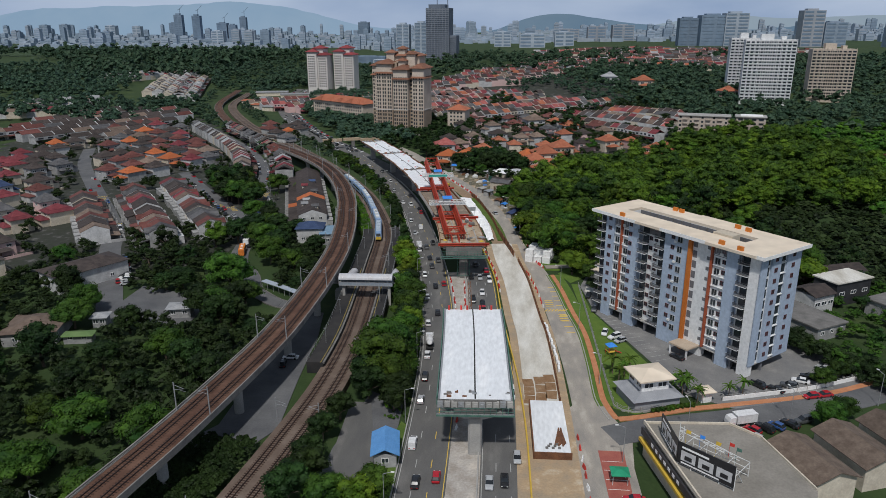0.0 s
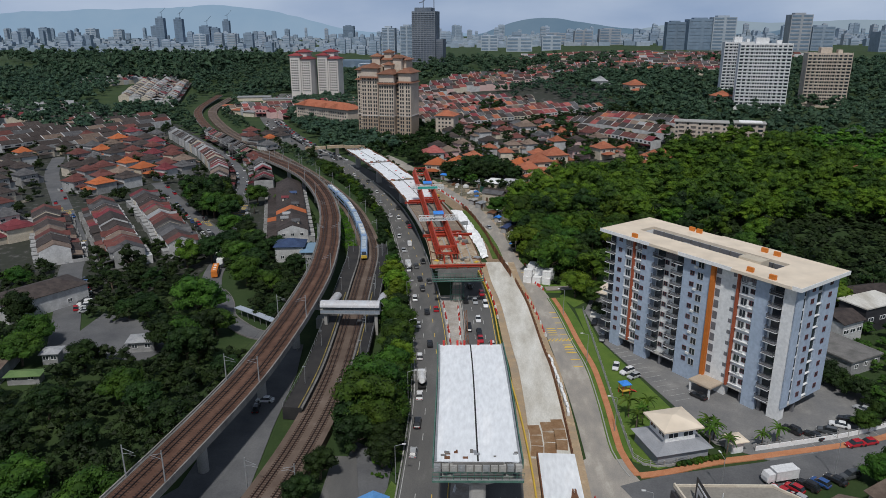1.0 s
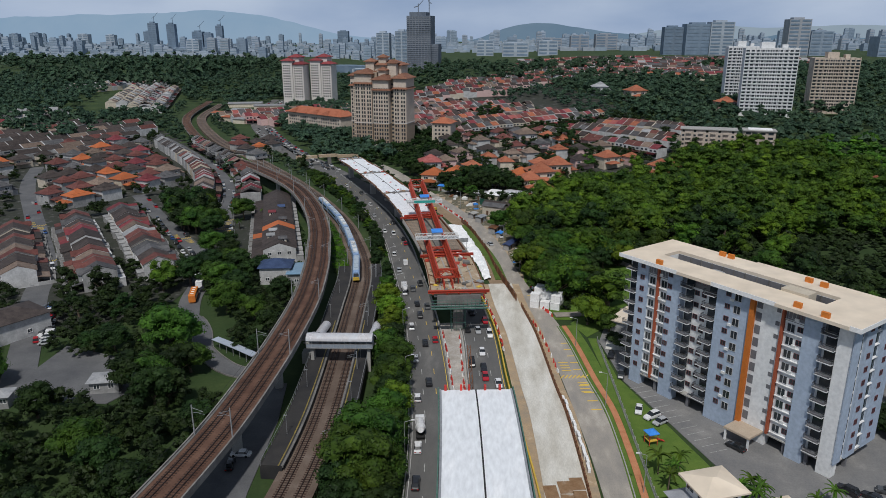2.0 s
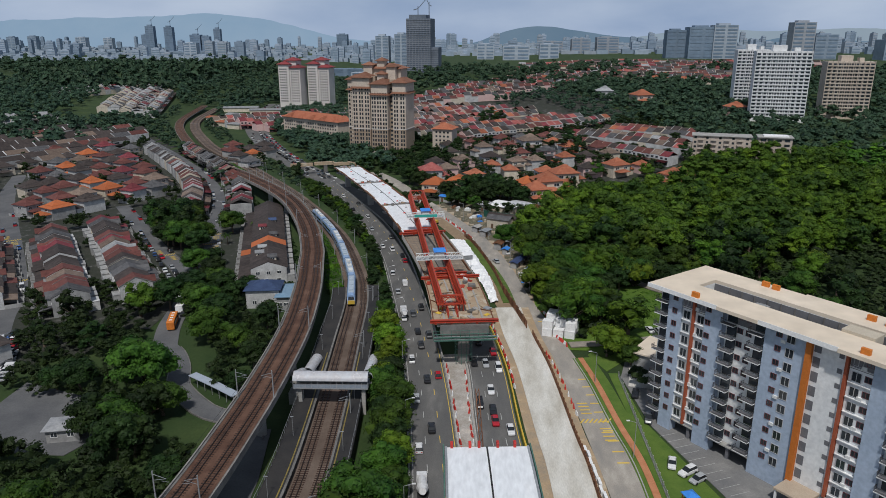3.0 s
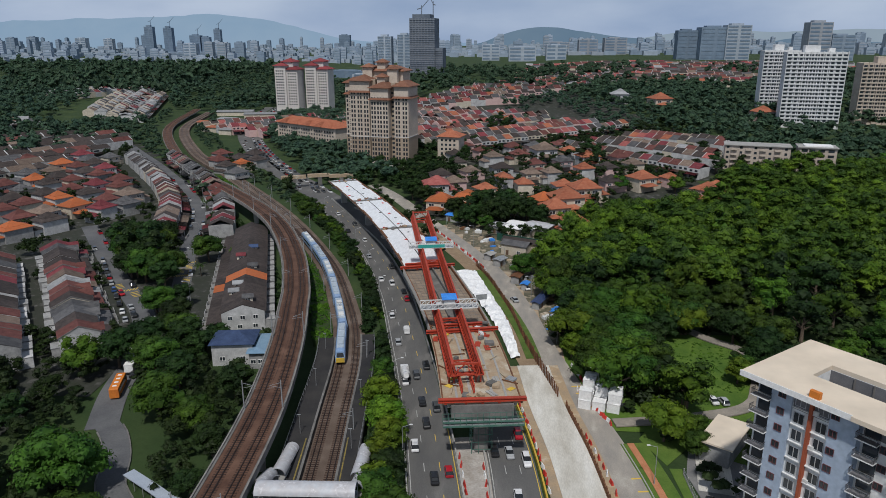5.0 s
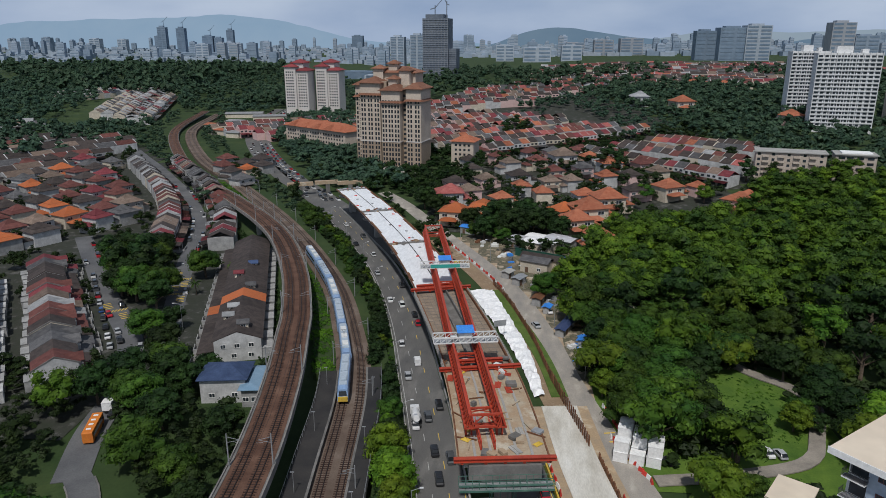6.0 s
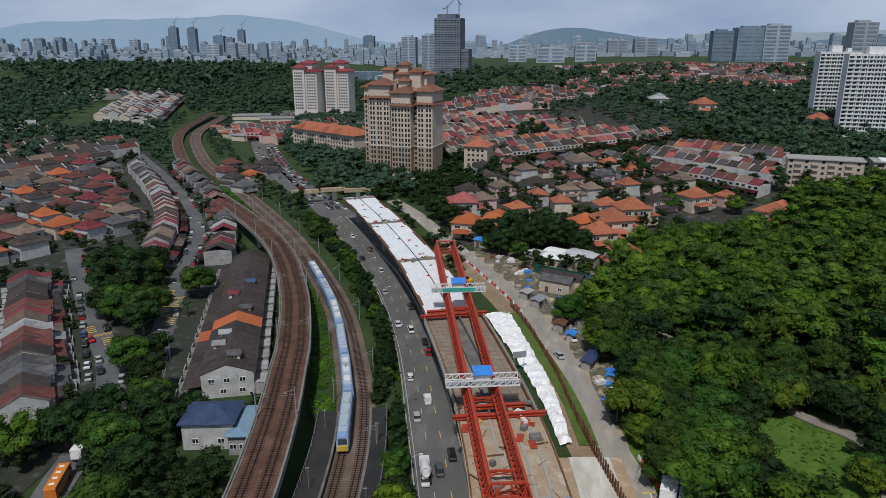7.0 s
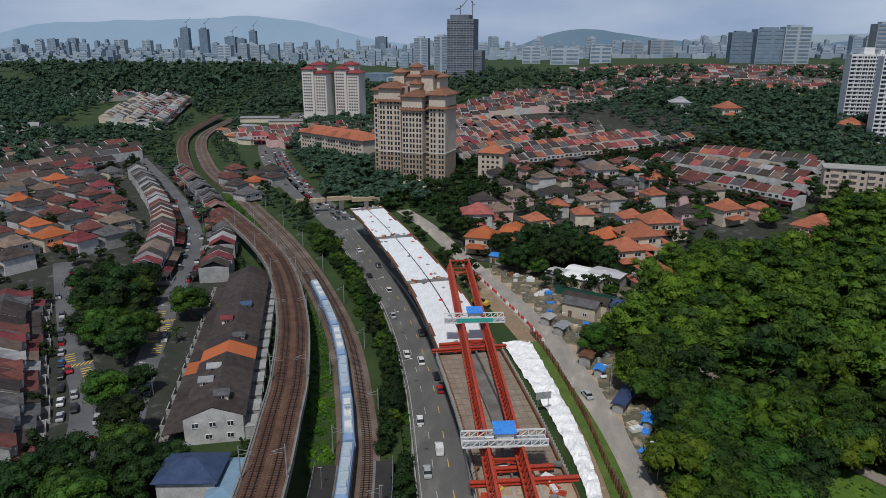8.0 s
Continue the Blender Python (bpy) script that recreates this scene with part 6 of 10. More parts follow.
BALCONY = Shape().box(-1.7, -1.2, -0.15, 1.7, 0, 0.0).box(-1.7, -1.2, 0.0, 1.7, -1.08, 1.0).box(-1.7, -1.08, 0, -1.58, 0, 1.0).box(1.58, -1.08, 0, 1.7, 0, 1.0).mesh("balcony", TOWER_BEIGE)


def face_windows(parent, mesh, name, ox, oy, ang, length, z0, floors, step_x, margin=1.6, floor=FLOOR, skip=None):
    """A grid of window pieces along one facade of a block."""
    n = max(1, int((length - 2 * margin) / step_x) + 1)
    c, s = math.cos(radians(ang)), math.sin(radians(ang))
    row = Shape()
    vs, fs = [v.co[:] for v in mesh.vertices], [tuple(p.vertices) for p in mesh.polygons]
    for i in range(n):
        u = margin + (length - 2 * margin) * (i + 0.5) / n
        row.add([(x + u, y, z) for x, y, z in vs], fs)
    me = row.mesh("glazing", GLASS)
    for f in range(floors):
        tagged(part("glazing", me, None, parent, m=pose(ox, oy, z0 + f * floor, 0, 0, ang)), kind="stuff")


def condo_wing(parent, x, y, w, d, h, split, pairs):
    """Part of the condominium: two-tone shaft, pairs of tall windows, a skirt roof below the top floors and a hipped cap."""
    fl = int((h - 6) / FLOOR)
    part("wall_base", Shape().box(x, y, -3, x + w, y + d, split), TOWER_TAN, parent)
    part("wall", Shape().box(x, y, split, x + w, y + d, h), TOWER_BEIGE, parent)
    part("string_course", Shape().box(x - 0.25, y - 0.25, split, x + w + 0.25, y + d, split + 0.6), TOWER_CREAM, parent)
    k = h - 7.5
    part("skirt_roof", Shape().add([(x - 1.6, y - 1.6, k), (x + w + 1.6, y - 1.6, k), (x + w + 1.6, y + d, k), (x - 1.6, y + d, k), (x, y, k + 1.3), (x + w, y, k + 1.3), (x + w, y + d, k + 1.3), (x, y + d, k + 1.3)],
                                   [(3, 2, 1, 0), (0, 1, 5, 4), (1, 2, 6, 5), (2, 3, 7, 6), (3, 0, 4, 7)]), ROOF_CONDO, parent)
    part("roof", Shape().hip(x, y, x + w, y + d, h, 3.6, over=1.7, thick=0.3), ROOF_CONDO, parent)
    for i in range(pairs):
        u = x + w * (i + 0.5) / pairs
        for f in range(fl):
            for o in (-0.95, 0.95):
                part("window", WIN_SLIM, None, parent, m=pose(u + o, y, 2.2 + f * FLOOR))
    face_windows(parent, WIN_TOWER, "window", x, y + d, -90, d, 3.5, fl, 4.2)


WIN_SLIM = Shape().box(-0.58, -0.1, 0, 0.58, 0.0, 1.95).mesh("window", GLASS)
ROOF_CONDO = tile("roof_condo", (0.17, 0.072, 0.045), (0.25, 0.125, 0.08))
ROOF_CRIMSON = tile("roof_crimson", (0.19, 0.035, 0.042), (0.25, 0.055, 0.055))
condo = thing("condominium_tower", "tall beige condominium tower with stepped brown hipped roofs", "apartment tower", pose(-113, 585, 2, 0, 0, -14))
for x, y, w, d, h, split, pairs in ((0, 12, 9, 16, 54, 19, 2), (7.5, 3, 14, 20, 56, 19, 3), (25, -3, 12.5, 20, 52, 20, 3), (40.5, 0, 10, 18, 53, 20, 2), (13, 16, 28, 14, 62, 26, 0)):
    condo_wing(condo, x, y, w, d, h, split, pairs)
part("stair_tower", Shape().box(21.5, 6, -3, 25, 16, 57), TOWER_TAN, condo)
part("lift_shaft", Shape().box(37.5, 2.4, -3, 40.5, 14, 55), TOWER_TAN, condo)
for f in range(16):
    part("landing_window", WIN_BAND, None, condo, m=pose(39, 2.4, 3 + f * FLOOR) @ Matrix.Diagonal((0.75, 1, 1, 1)))
for x, y, z, r in ((16, 17, 63, 3.4), (35, 15, 62, 3.6), (25, 20, 66, 3.0), (29, 9, 57, 2.8)):
    part("roof_lantern", Shape().box(x - r, y - r, z - 8, x + r, y + r, z + 1.5), TOWER_BEIGE, condo)
    part("lantern_roof", Shape().hip(x - r, y - r, x + r, y + r, z + 1.5, 2.4, over=1.3, thick=0.3), ROOF_CONDO, condo)
for f in range(16):
    for x, y, a in ((7.5, 8.5, -90), (25, 2.5, -90), (4.5, 12, 0)):
        part("balcony", BALCONY, None, condo, m=pose(x, y, 3 + f * FLOOR, 0, 0, a))
part("podium", Shape().box(24, -5.5, -3, 51, -3, 4.5), TOWER_CREAM, condo)
podium = thing("podium_block", "low beige apartment block with a long brown hipped roof", "apartment block", pose(-140, 668, 3, 0, 0, -38))
part("wall", Shape().box(-55, -9, -3, 20, 9, 15), TOWER_BEIGE, podium)
part("roof", Shape().hip(-55, -9, 20, 9, 15, 5, over=1.5), ROOFS["terracotta"], podium)
for x in (-45, -30, -15, 0, 12):
    part("roof_gable", Shape().hip(x - 4, -11, x + 4, 2, 15.2, 3.4, over=0.8), ROOFS["terracotta"], podium)
face_windows(podium, WIN_TOWER, "window", -55, -9, 0, 75, 2, 4, 3.4)
annex = thing("annex_block", "beige annex block with an orange hipped roof", "apartment block", pose(-46, 588, 4, 0, 0, -14))
part("wall", Shape().box(0, 0, -3, 15, 14, 17), TOWER_BEIGE, annex)
part("roof", Shape().hip(0, 0, 15, 14, 17, 4, over=1.2), ROOFS["terracotta"], annex)
face_windows(annex, WIN_TOWER, "window", 0, 0, 0, 15, 2, 5, 3.0)

for x, y, label in ((-252, 905, "white condominium tower with stepped crimson roofs"), (-220, 915, "white condominium tower with stepped crimson roofs beside its twin")):
    e = thing("twin_tower", label, "apartment tower", pose(x, y, 8, 0, 0, -10) @ Matrix.Diagonal((1.1, 1.1, 1.02, 1)), group="crimson roofed towers")
    for bx, by, w, d, h in ((0, 0, 12, 16, 46), (11, 2, 13, 16, 42), (6, 6, 12, 14, 50)):
        part("wall", Shape().box(bx, by, -6, bx + w, by + d, h), TOWER_CREAM, e)
        part("roof", Shape().hip(bx, by, bx + w, by + d, h, 3.6, over=1.5, thick=0.4), ROOF_CRIMSON, e)
    face_windows(e, WIN_TOWER, "window", 0, 0, 0, 11, 4, 13, 2.6, 1.0)
    face_windows(e, WIN_TOWER, "window", 12, 2, 0, 12, 4, 12, 2.6, 1.0)


def slab_tower(x, y, z, ang, w, d, floors, label, wall=TOWER_WHITE, floor=3.0, step_x=4.2):
    """White slab block with window bands and protruding fins."""
    e = thing("slab_tower", label, "apartment tower", pose(x, y, z, 0, 0, ang), group="white slab towers")
    h = floors * floor + 4
    part("wall", Shape().box(0, 0, -12, w, d, h), wall, e)
    part("roof_house", Shape().box(w * 0.3, d * 0.2, h, w * 0.55, d * 0.8, h + 5).box(w * 0.7, d * 0.3, h, w * 0.8, d * 0.7, h + 3), wall, e)
    n = int(w / step_x)
    for i in range(n + 1):
        part("fin", Shape().box(i * (w - 0.5) / n, -1.0, -6, i * (w - 0.5) / n + 0.5, 0, h + 0.6), wall, e)
    sh = Shape()
    for f in range(floors):
        sh.box(0, -0.85, 3 + f * floor, w, 0, 3.9 + f * floor)
    tagged(part("balcony_band", sh, wall, e), kind="stuff")
    face_windows(e, WIN_BAND, "window", 0, 0, 0, w, 4.0, floors, step_x, margin=0)
    face_windows(e, WIN_TOWER, "window", w, 0, 90, d, 4.0, floors, 4.0)
    return e


slab_tower(230, 768, 16, -8, 30, 16, 18, "white slab apartment tower with dark window bands")
slab_tower(224, 703, 16, -12, 44, 16, 18, "white slab apartment tower with a roof plant room")
slab_tower(292, 720, 16, -10, 38, 18, 15, "beige apartment tower beside the white slabs", TOWER_BEIGE)
slab_tower(395, 760, 16, -16, 36, 20, 11, "grey office slab with window bands", mat("tower_grey", (0.30, 0.31, 0.33), (0.36, 0.37, 0.39), scale=0.1, fine=1.0, rough=0.7))

flats = thing("walk_up_flats", "long five-storey beige walk-up flats with balconies", "apartment block", pose(131, 541, gz(140, 540), 0, 0, -15.5))
FLAT_WALL = mat("flats_wall", (0.42, 0.35, 0.29), (0.50, 0.43, 0.37), scale=0.3, fine=1.5, bump=0.05, rough=0.9)
part("wall", Shape().box(0, 0, -6, 36, 13, 15).box(40, -1, -6, 60, 12, 15.5), FLAT_WALL, flats)
part("roof_slab", Shape().box(-0.7, -0.9, 15, 36.7, 13.7, 15.5).box(39.3, -1.9, 15.5, 60.7, 12.7, 16.0), CONCRETE, flats)
part("roof_sheet", Shape().box(43, 1, 16.0, 58, 10, 16.6), WHITE_PAINT, flats, "pale roof sheeting")
for f in range(5):
    for x in (5, 13, 21, 29):
        part("balcony", BALCONY, None, flats, m=pose(x, 0, 0.4 + f * 3.0))
    for x in (1.6, 9, 17, 25, 33.5):
        part("window", WIN_TOWER, None, flats, m=pose(x, 0, 1.2 + f * 3.0))
    for x in (43, 47, 52, 57):
        part("window", WIN_BAND, None, flats, m=pose(x, -1, 1.2 + f * 3.0))

# ---- apartment block beside the local road ----
APT_BLUE = mat("apartment_blue_grey", (0.33, 0.40, 0.50), (0.38, 0.45, 0.55), scale=0.15, fine=1.2, bump=0.03, rough=0.85)
APT_WHITE = mat("apartment_white", (0.66, 0.67, 0.67), (0.74, 0.74, 0.73), scale=0.15, fine=1.2, bump=0.03, rough=0.85)
APT_ROOF = mat("apartment_roof", (0.66, 0.56, 0.44), (0.69, 0.595, 0.475), scale=0.08, fine=0.2, bump=0.0, rough=0.9)
# Dark tone that stands in for shade in recesses, openings and the roof well
RECESS_SHADE = mat("dark_render", (0.13, 0.13, 0.14), (0.18, 0.18, 0.19), scale=0.3, rough=0.9)
APT_L, APT_D, APT_H, F0, FH = 56.0, 17.5, 33.6, 3.9, 2.97
apt = thing("apartment_block", "tall blue-grey and white apartment block with a cream flat roof", "apartment block", pose(67.5, 171.0, 0.3, 0, 0, 128.3))
# local x runs along the long front (from its near end), the long front faces +y, depth runs to -y
BAYS = (("white", 0.0, 3.0, 0.0), ("white", 3.0, 6.3, -1.3), ("blue", 6.3, 9.9, 0.0), ("white", 9.9, 14.1, -0.5), ("white", 14.8, 20.7, -0.3), ("blue", 21.8, 30.2, 0.0), ("white", 30.2, 39.6, -1.6), ("blue", 39.6, 43.7, 0.0), ("white", 43.7, 49.6, -0.5), ("blue", 49.6, 53.0, 0.0), ("white", 53.0, 56.0, -1.3))
part("core_wall", Shape().box(0.2, -6.0, F0 - 0.6, APT_L - 0.2, -2.2, APT_H), APT_WHITE, apt)
part("core_wall", Shape().box(0.2, -APT_D, F0 - 0.6, APT_L - 0.2, -12.0, APT_H), APT_WHITE, apt)
part("core_wall", Shape().box(0.2, -12.0, F0 - 0.6, 9.0, -6.0, APT_H), APT_WHITE, apt)
part("core_wall", Shape().box(APT_L - 6.0, -12.0, F0 - 0.6, APT_L - 0.2, -6.0, APT_H), APT_WHITE, apt)
for name, x0, x1, y in BAYS:
    part("facade_bay", Shape().box(x0, -2.2, -0.3 if name == "blue" or x0 in (0.0, 14.8) else F0 - 0.6, x1, y, APT_H), APT_BLUE if name == "blue" else APT_WHITE, apt)
part("facade_fin", Shape().box(20.7, -2.2, -0.3, 21.8, 0.55, APT_H + 0.7), mat("burnt_orange_render", (0.47, 0.135, 0.022), (0.52, 0.16, 0.03), scale=0.2, fine=2.0, bump=0.02, rough=0.8), apt, "burnt orange rendered fin")
for x in (14.45, 46.5):
    part("facade_fin", Shape().box(x - 0.25, -1.2, F0 - 0.5, x + 0.25, 0.2, APT_H - 0.2), mat("rust_red_paint", (0.30, 0.072, 0.035), (0.36, 0.095, 0.045), rough=0.75), apt, "rust red pilaster")
APT_WIN = window_mesh(1.25, 1.2, mat("maroon_trim", (0.11, 0.045, 0.05), (0.15, 0.06, 0.065), rough=0.6))
APT_WIN_2 = window_mesh(1.7, 1.9, mat("grey_trim", (0.38, 0.39, 0.40), (0.45, 0.45, 0.46), rough=0.5))
slab_shape = Shape().box(-1.9, 0.0, -0.16, 1.9, 1.5, 0.0)
slab_shape.slot = 1
BALCONY_SLAB = slab_shape.box(-1.78, 0.0, -0.02, 1.78, 1.36, 0.03).mesh("balcony", APT_WHITE, RECESS_SHADE)
RAILING = Shape()
RAILING.box(-1.9, 1.42, 0.98, 1.9, 1.5, 1.06).box(-1.9, 0, 0.98, -1.82, 1.42, 1.06).box(1.82, 0, 0.98, 1.9, 1.42, 1.06)
for k in range(20):
    RAILING.box(-1.88 + k * 0.197, 1.44, 0.0, -1.85 + k * 0.197, 1.48, 0.98)
for k in range(6):
    RAILING.box(-1.88, 0.1 + k * 0.24, 0.0, -1.84, 0.13 + k * 0.24, 0.98).box(1.84, 0.1 + k * 0.24, 0.0, 1.88, 0.13 + k * 0.24, 0.98)
APT_RAILING = RAILING.mesh("railing", mat("dark_railing", (0.05, 0.05, 0.055), (0.08, 0.08, 0.085), rough=0.5))
APT_DOOR = Shape().box(-1.4, 0.0, 0.0, 1.3, 0.06, 2.4).mesh("balcony_door", GLASS)
AC = Shape().box(-0.45, 0.0, 0, 0.45, 0.35, 0.6).mesh("air_conditioner", WHITE_STEEL)
LEDGE = {w: Shape().box(-w / 2, -0.1, -0.14, w / 2, 0.42, 0.0).mesh("ledge", APT_WHITE) for w in (4.0, 5.7)}
# Openings are dark panels on the wall; their inner shade is in the colour
OPENING = Shape().box(-0.45, -0.02, 0, 0.45, 0.06, 0.95).mesh("opening", RECESS_SHADE)
GALLERY = Shape().box(-0.65, -0.02, 0, 0.65, 0.05, 2.0).mesh("stair_opening", RECESS_SHADE)
# Dark glass strips added to stand in for shade in the end wall recesses
RECESS_PANEL = Shape().box(-0.55, -0.06, 0, 0.55, 0.0, 2.3).mesh("recess_window", GLASS)
for f in range(10):
    z = F0 + f * FH
    for x, y in ((10.7, -0.5), (27.3, 0), (42.9, 0), (51.2, 0), (34.4, -1.6), (36.3, -1.6)):
        part("window", APT_WIN, None, apt, m=pose(x, y, z + 1.05, 0, 0, 180))
    for x, y in ((12.7, -0.5), (24.9, 0), (44.9, -0.5), (48.4, -0.5)):
        part("window", APT_WIN_2, None, apt, m=pose(x, y, z + 0.5, 0, 0, 180))
    for x, y in ((4.65, -0.5), (31.9, -0.5), (38.1, -0.5), (54.4, -0.3)):
        bal = part("balcony", BALCONY_SLAB, None, apt, m=pose(x, y, z) @ Matrix.Diagonal((0.8, 0.82, 1, 1)))
        tagged(part("railing", APT_RAILING, None, bal), kind="stuff")
        part("balcony_door", APT_DOOR, None, bal, m=pose(0, -0.75 if x < 30 or x > 50 else -1.05, 0))
    for x, w in ((12.0, 4.0), (46.65, 5.7)):
        part("ledge", LEDGE[w], None, apt, m=pose(x, -0.5, z + 0.3))
    if f % 2:
        part("air_conditioner", AC, None, apt, m=pose(26.3, 0, z + 0.2))
        part("air_conditioner", AC, None, apt, m=pose(11.6, -0.5, z + 0.32))
        part("air_conditioner", AC, None, apt, m=pose(45.9, -0.5, z + 0.32))
    part("opening", OPENING, None, apt, m=pose(15.6, -0.3, z + 1.0))
    part("stair_opening", GALLERY, None, apt, m=pose(19.9, -0.3, z + 0.55))
    # end wall
    for y in (-6.2, -14.0):
        part("window", APT_WIN, None, apt, m=pose(-0.35 if y > -9 else -0.25, y, z + 1.0, 0, 0, -90))
    for y in (-3.5, -9.2, -10.4):
        part("recess_window", RECESS_PANEL, None, apt, m=pose(0.2, y, z + 0.3, 0, 0, -90))
    part("ledge", LEDGE[4.0], None, apt, m=pose(0.2, -9.8, z + 0.1, 0, 0, 90) @ Matrix.Diagonal((0.6, 1, 1, 1)))
for y0, y1, out in ((-2.6, -0.0, 0.3), (-8.4, -4.4, 0.35), (-17.5, -11.2, 0.25)):
    part("end_pier", Shape().box(-out, y0, F0 - 0.6, 0.2, y1, APT_H), APT_BLUE, apt)
# dark panels put the shade under the eaves into colour
for x0, x1, y in ((3.2, 6.2, -1.28), (10.0, 14.0, -0.48), (30.4, 39.4, -1.58), (43.8, 46.2, -0.48), (46.8, 49.5, -0.48), (53.1, 55.8, -1.28)):
    part("loft_opening", Shape().box(x0, y - 0.1, APT_H - 3.1, x1, y + 0.06, APT_H - 0.1), RECESS_SHADE, apt, "dark panel painted as the shaded loft opening under the eaves")
# open ground floor on columns, coloured dark as if in shade
part("ground_wall", Shape().box(6, -APT_D + 1, -0.4, APT_L - 6, -8, F0 - 0.5).box(16.2, -8, -0.4, 20.4, -1.0, F0 - 0.5), mat("ground_floor_grey", (0.22, 0.22, 0.23), (0.30, 0.30, 0.30), rough=0.9), apt)
for i in range(12):
    for y in (-0.9, -7.0):
        x = 0.6 + i * (APT_L - 1.6) / 11
        part("column", Shape().box(x - 0.35, y - 0.35, -0.4, x + 0.35, y + 0.35, F0 - 0.5), RECESS_SHADE, apt)
part("transfer_slab", Shape().box(0, -APT_D, F0 - 0.9, APT_L, -0.1, F0 - 0.6), CONCRETE, apt)
part("entrance_canopy", Shape().box(15.2, -1.4, 3.0, 21.5, 5.0, 3.45), mat("canopy_brown", (0.40, 0.32, 0.24), (0.46, 0.38, 0.29), rough=0.8), apt, "beige entrance canopy")
for x in (15.6, 21.1):
    part("canopy_post", Shape().box(x - 0.2, 4.4, -0.3, x + 0.2, 4.8, 3.0), APT_WHITE, apt)
# roof: wide cream eaves round an open well
ro, ri, rt = APT_H, APT_H + 0.05, APT_H + 0.75
for x0, y0, x1, y1 in ((-1.6, -6.0, APT_L + 1.6, 1.7), (-1.6, -APT_D - 1.7, APT_L + 1.6, -12.0), (-1.6, -12.0, 9.0, -6.0), (APT_L - 6.0, -12.0, APT_L + 1.6, -6.0), (0.5, 1.7, 15.5, 2.2), (31, 1.7, 40, 2.1), (16, -APT_D - 2.4, 33, -APT_D - 1.7)):
    part("roof_slab", Shape().box(x0, y0, ro, x1, y1, rt), APT_ROOF, apt)
part("fascia", Shape().box(-1.72, 1.7, ro - 0.15, 0.5, 1.82, rt + 0.06).box(15.5, 1.7, ro - 0.15, 31, 1.82, rt + 0.06).box(40, 1.7, ro - 0.15, APT_L + 1.7, 1.82, rt + 0.06).box(-1.72, -APT_D - 1.7, ro - 0.15, -1.6, 1.7, rt + 0.06), WHITE_PAINT, apt, "white eaves fascia")
# well floor and lining are coloured dark to stand in for its shade
part("roof_well", Shape().box(9.0, -12.0, APT_H - 5.3, APT_L - 6.0, -6.0, APT_H - 5.2), RECESS_SHADE, apt)
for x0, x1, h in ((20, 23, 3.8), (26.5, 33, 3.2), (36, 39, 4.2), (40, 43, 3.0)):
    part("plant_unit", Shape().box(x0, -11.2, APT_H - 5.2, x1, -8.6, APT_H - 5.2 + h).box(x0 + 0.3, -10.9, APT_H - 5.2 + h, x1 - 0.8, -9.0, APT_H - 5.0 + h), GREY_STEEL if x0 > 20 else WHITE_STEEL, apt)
part("well_lining", Shape().box(9.0, -11.99, APT_H - 5.2, APT_L - 6.0, -11.9, APT_H - 0.1).box(9.0, -6.1, APT_H - 5.2, APT_L - 6.0, -6.01, APT_H - 0.1), RECESS_SHADE, apt, "dark lining that puts shade on the roof well walls")
for x in range(10, 48, 3):
    part("well_post", Shape().box(x, -11.9, APT_H - 5.2, x + 0.2, -11.7, APT_H), DARK_CONCRETE, apt)
for x, y in ((5.5, 1.2), (11.5, 0.6), (14.6, -15.5), (18.2, -15.9), (38.5, -17.0), (41.0, -17.2), (45.8, 1.0)):
    part("roof_block", Shape().box(x - 0.8, y - 0.35, rt, x + 0.8, y + 0.35, rt + 1.1), ORANGE, apt, "orange roof block")
part("roof_terrace", Shape().box(13, -9.5, APT_H - 3.0, 19, -6.0, rt + 0.6), mat("terrace_beige", (0.46, 0.40, 0.31), (0.52, 0.46, 0.37), rough=0.9), apt)

# car park, lawn, fence, guardhouse
car_park = tagged(part("car_park", Shape().prism([(30.5, 236), (33.5, 246), (44, 240), (52, 236), (100, 182), (104, 170), (84, 160), (62, 153.5), (50, 160.5), (46.5, 172), (33, 212)], -0.4, 0.47), mat("car_park_asphalt", (0.15, 0.15, 0.152), (0.24, 0.235, 0.225), scale=0.14, fine=3.0, bump=0.1, rough=0.9, c=(0.19, 0.187, 0.182))), "worn grey asphalt car park round the apartment block", "car park", kind="structure")
bay_mark = Shape().box(-0.05, -2.3, 0, 0.05, 2.3, 0.006).mesh("bay_line", ROAD_WHITE)
for k in range(13):
    tagged(part("bay_line", bay_mark, None, m=pose(36.2 + 0.98 * k, 208 - 2.35 * k, 0.475, 0, 0, -68)), "worn white parking bay line on the car park", "road marking", kind="structure")
for k in range(9):
    tagged(part("bay_line", bay_mark, None, m=pose(70 + 2.3 * k, 158.8 + 0.9 * k, 0.475, 0, 0, 18)), "worn white parking bay line on the car park", "road marking", kind="structure")
lawn = tagged(part("lawn", Shape().prism([(30, 238), (31.8, 214), (45, 172), (48.5, 161), (47, 156.5), (35.5, 150), (30.5, 152.5), (29.6, 200), (27.5, 238)], -0.4, 0.45), mat("lawn", (0.07, 0.13, 0.02), (0.11, 0.17, 0.03), scale=0.25, fine=3.0, bump=0.4, rough=0.95)), "mown green lawn of the apartment block", "lawn", kind="structure")
tagged(part("lawn", Shape().prism([(27.3, 239), (33.5, 246.2), (44, 240.2), (47, 253), (35, 259), (26, 253), (23.5, 249)], -0.4, 0.44), MATS["lawn"]), "mown green lawn beside the games court", "lawn", kind="structure")
orange_path = Curve((30.6, 147.5), (28.6, 156), (28.6, 176), (28.0, 196), (25.8, 212), (23.6, 232), (21.2, 247))
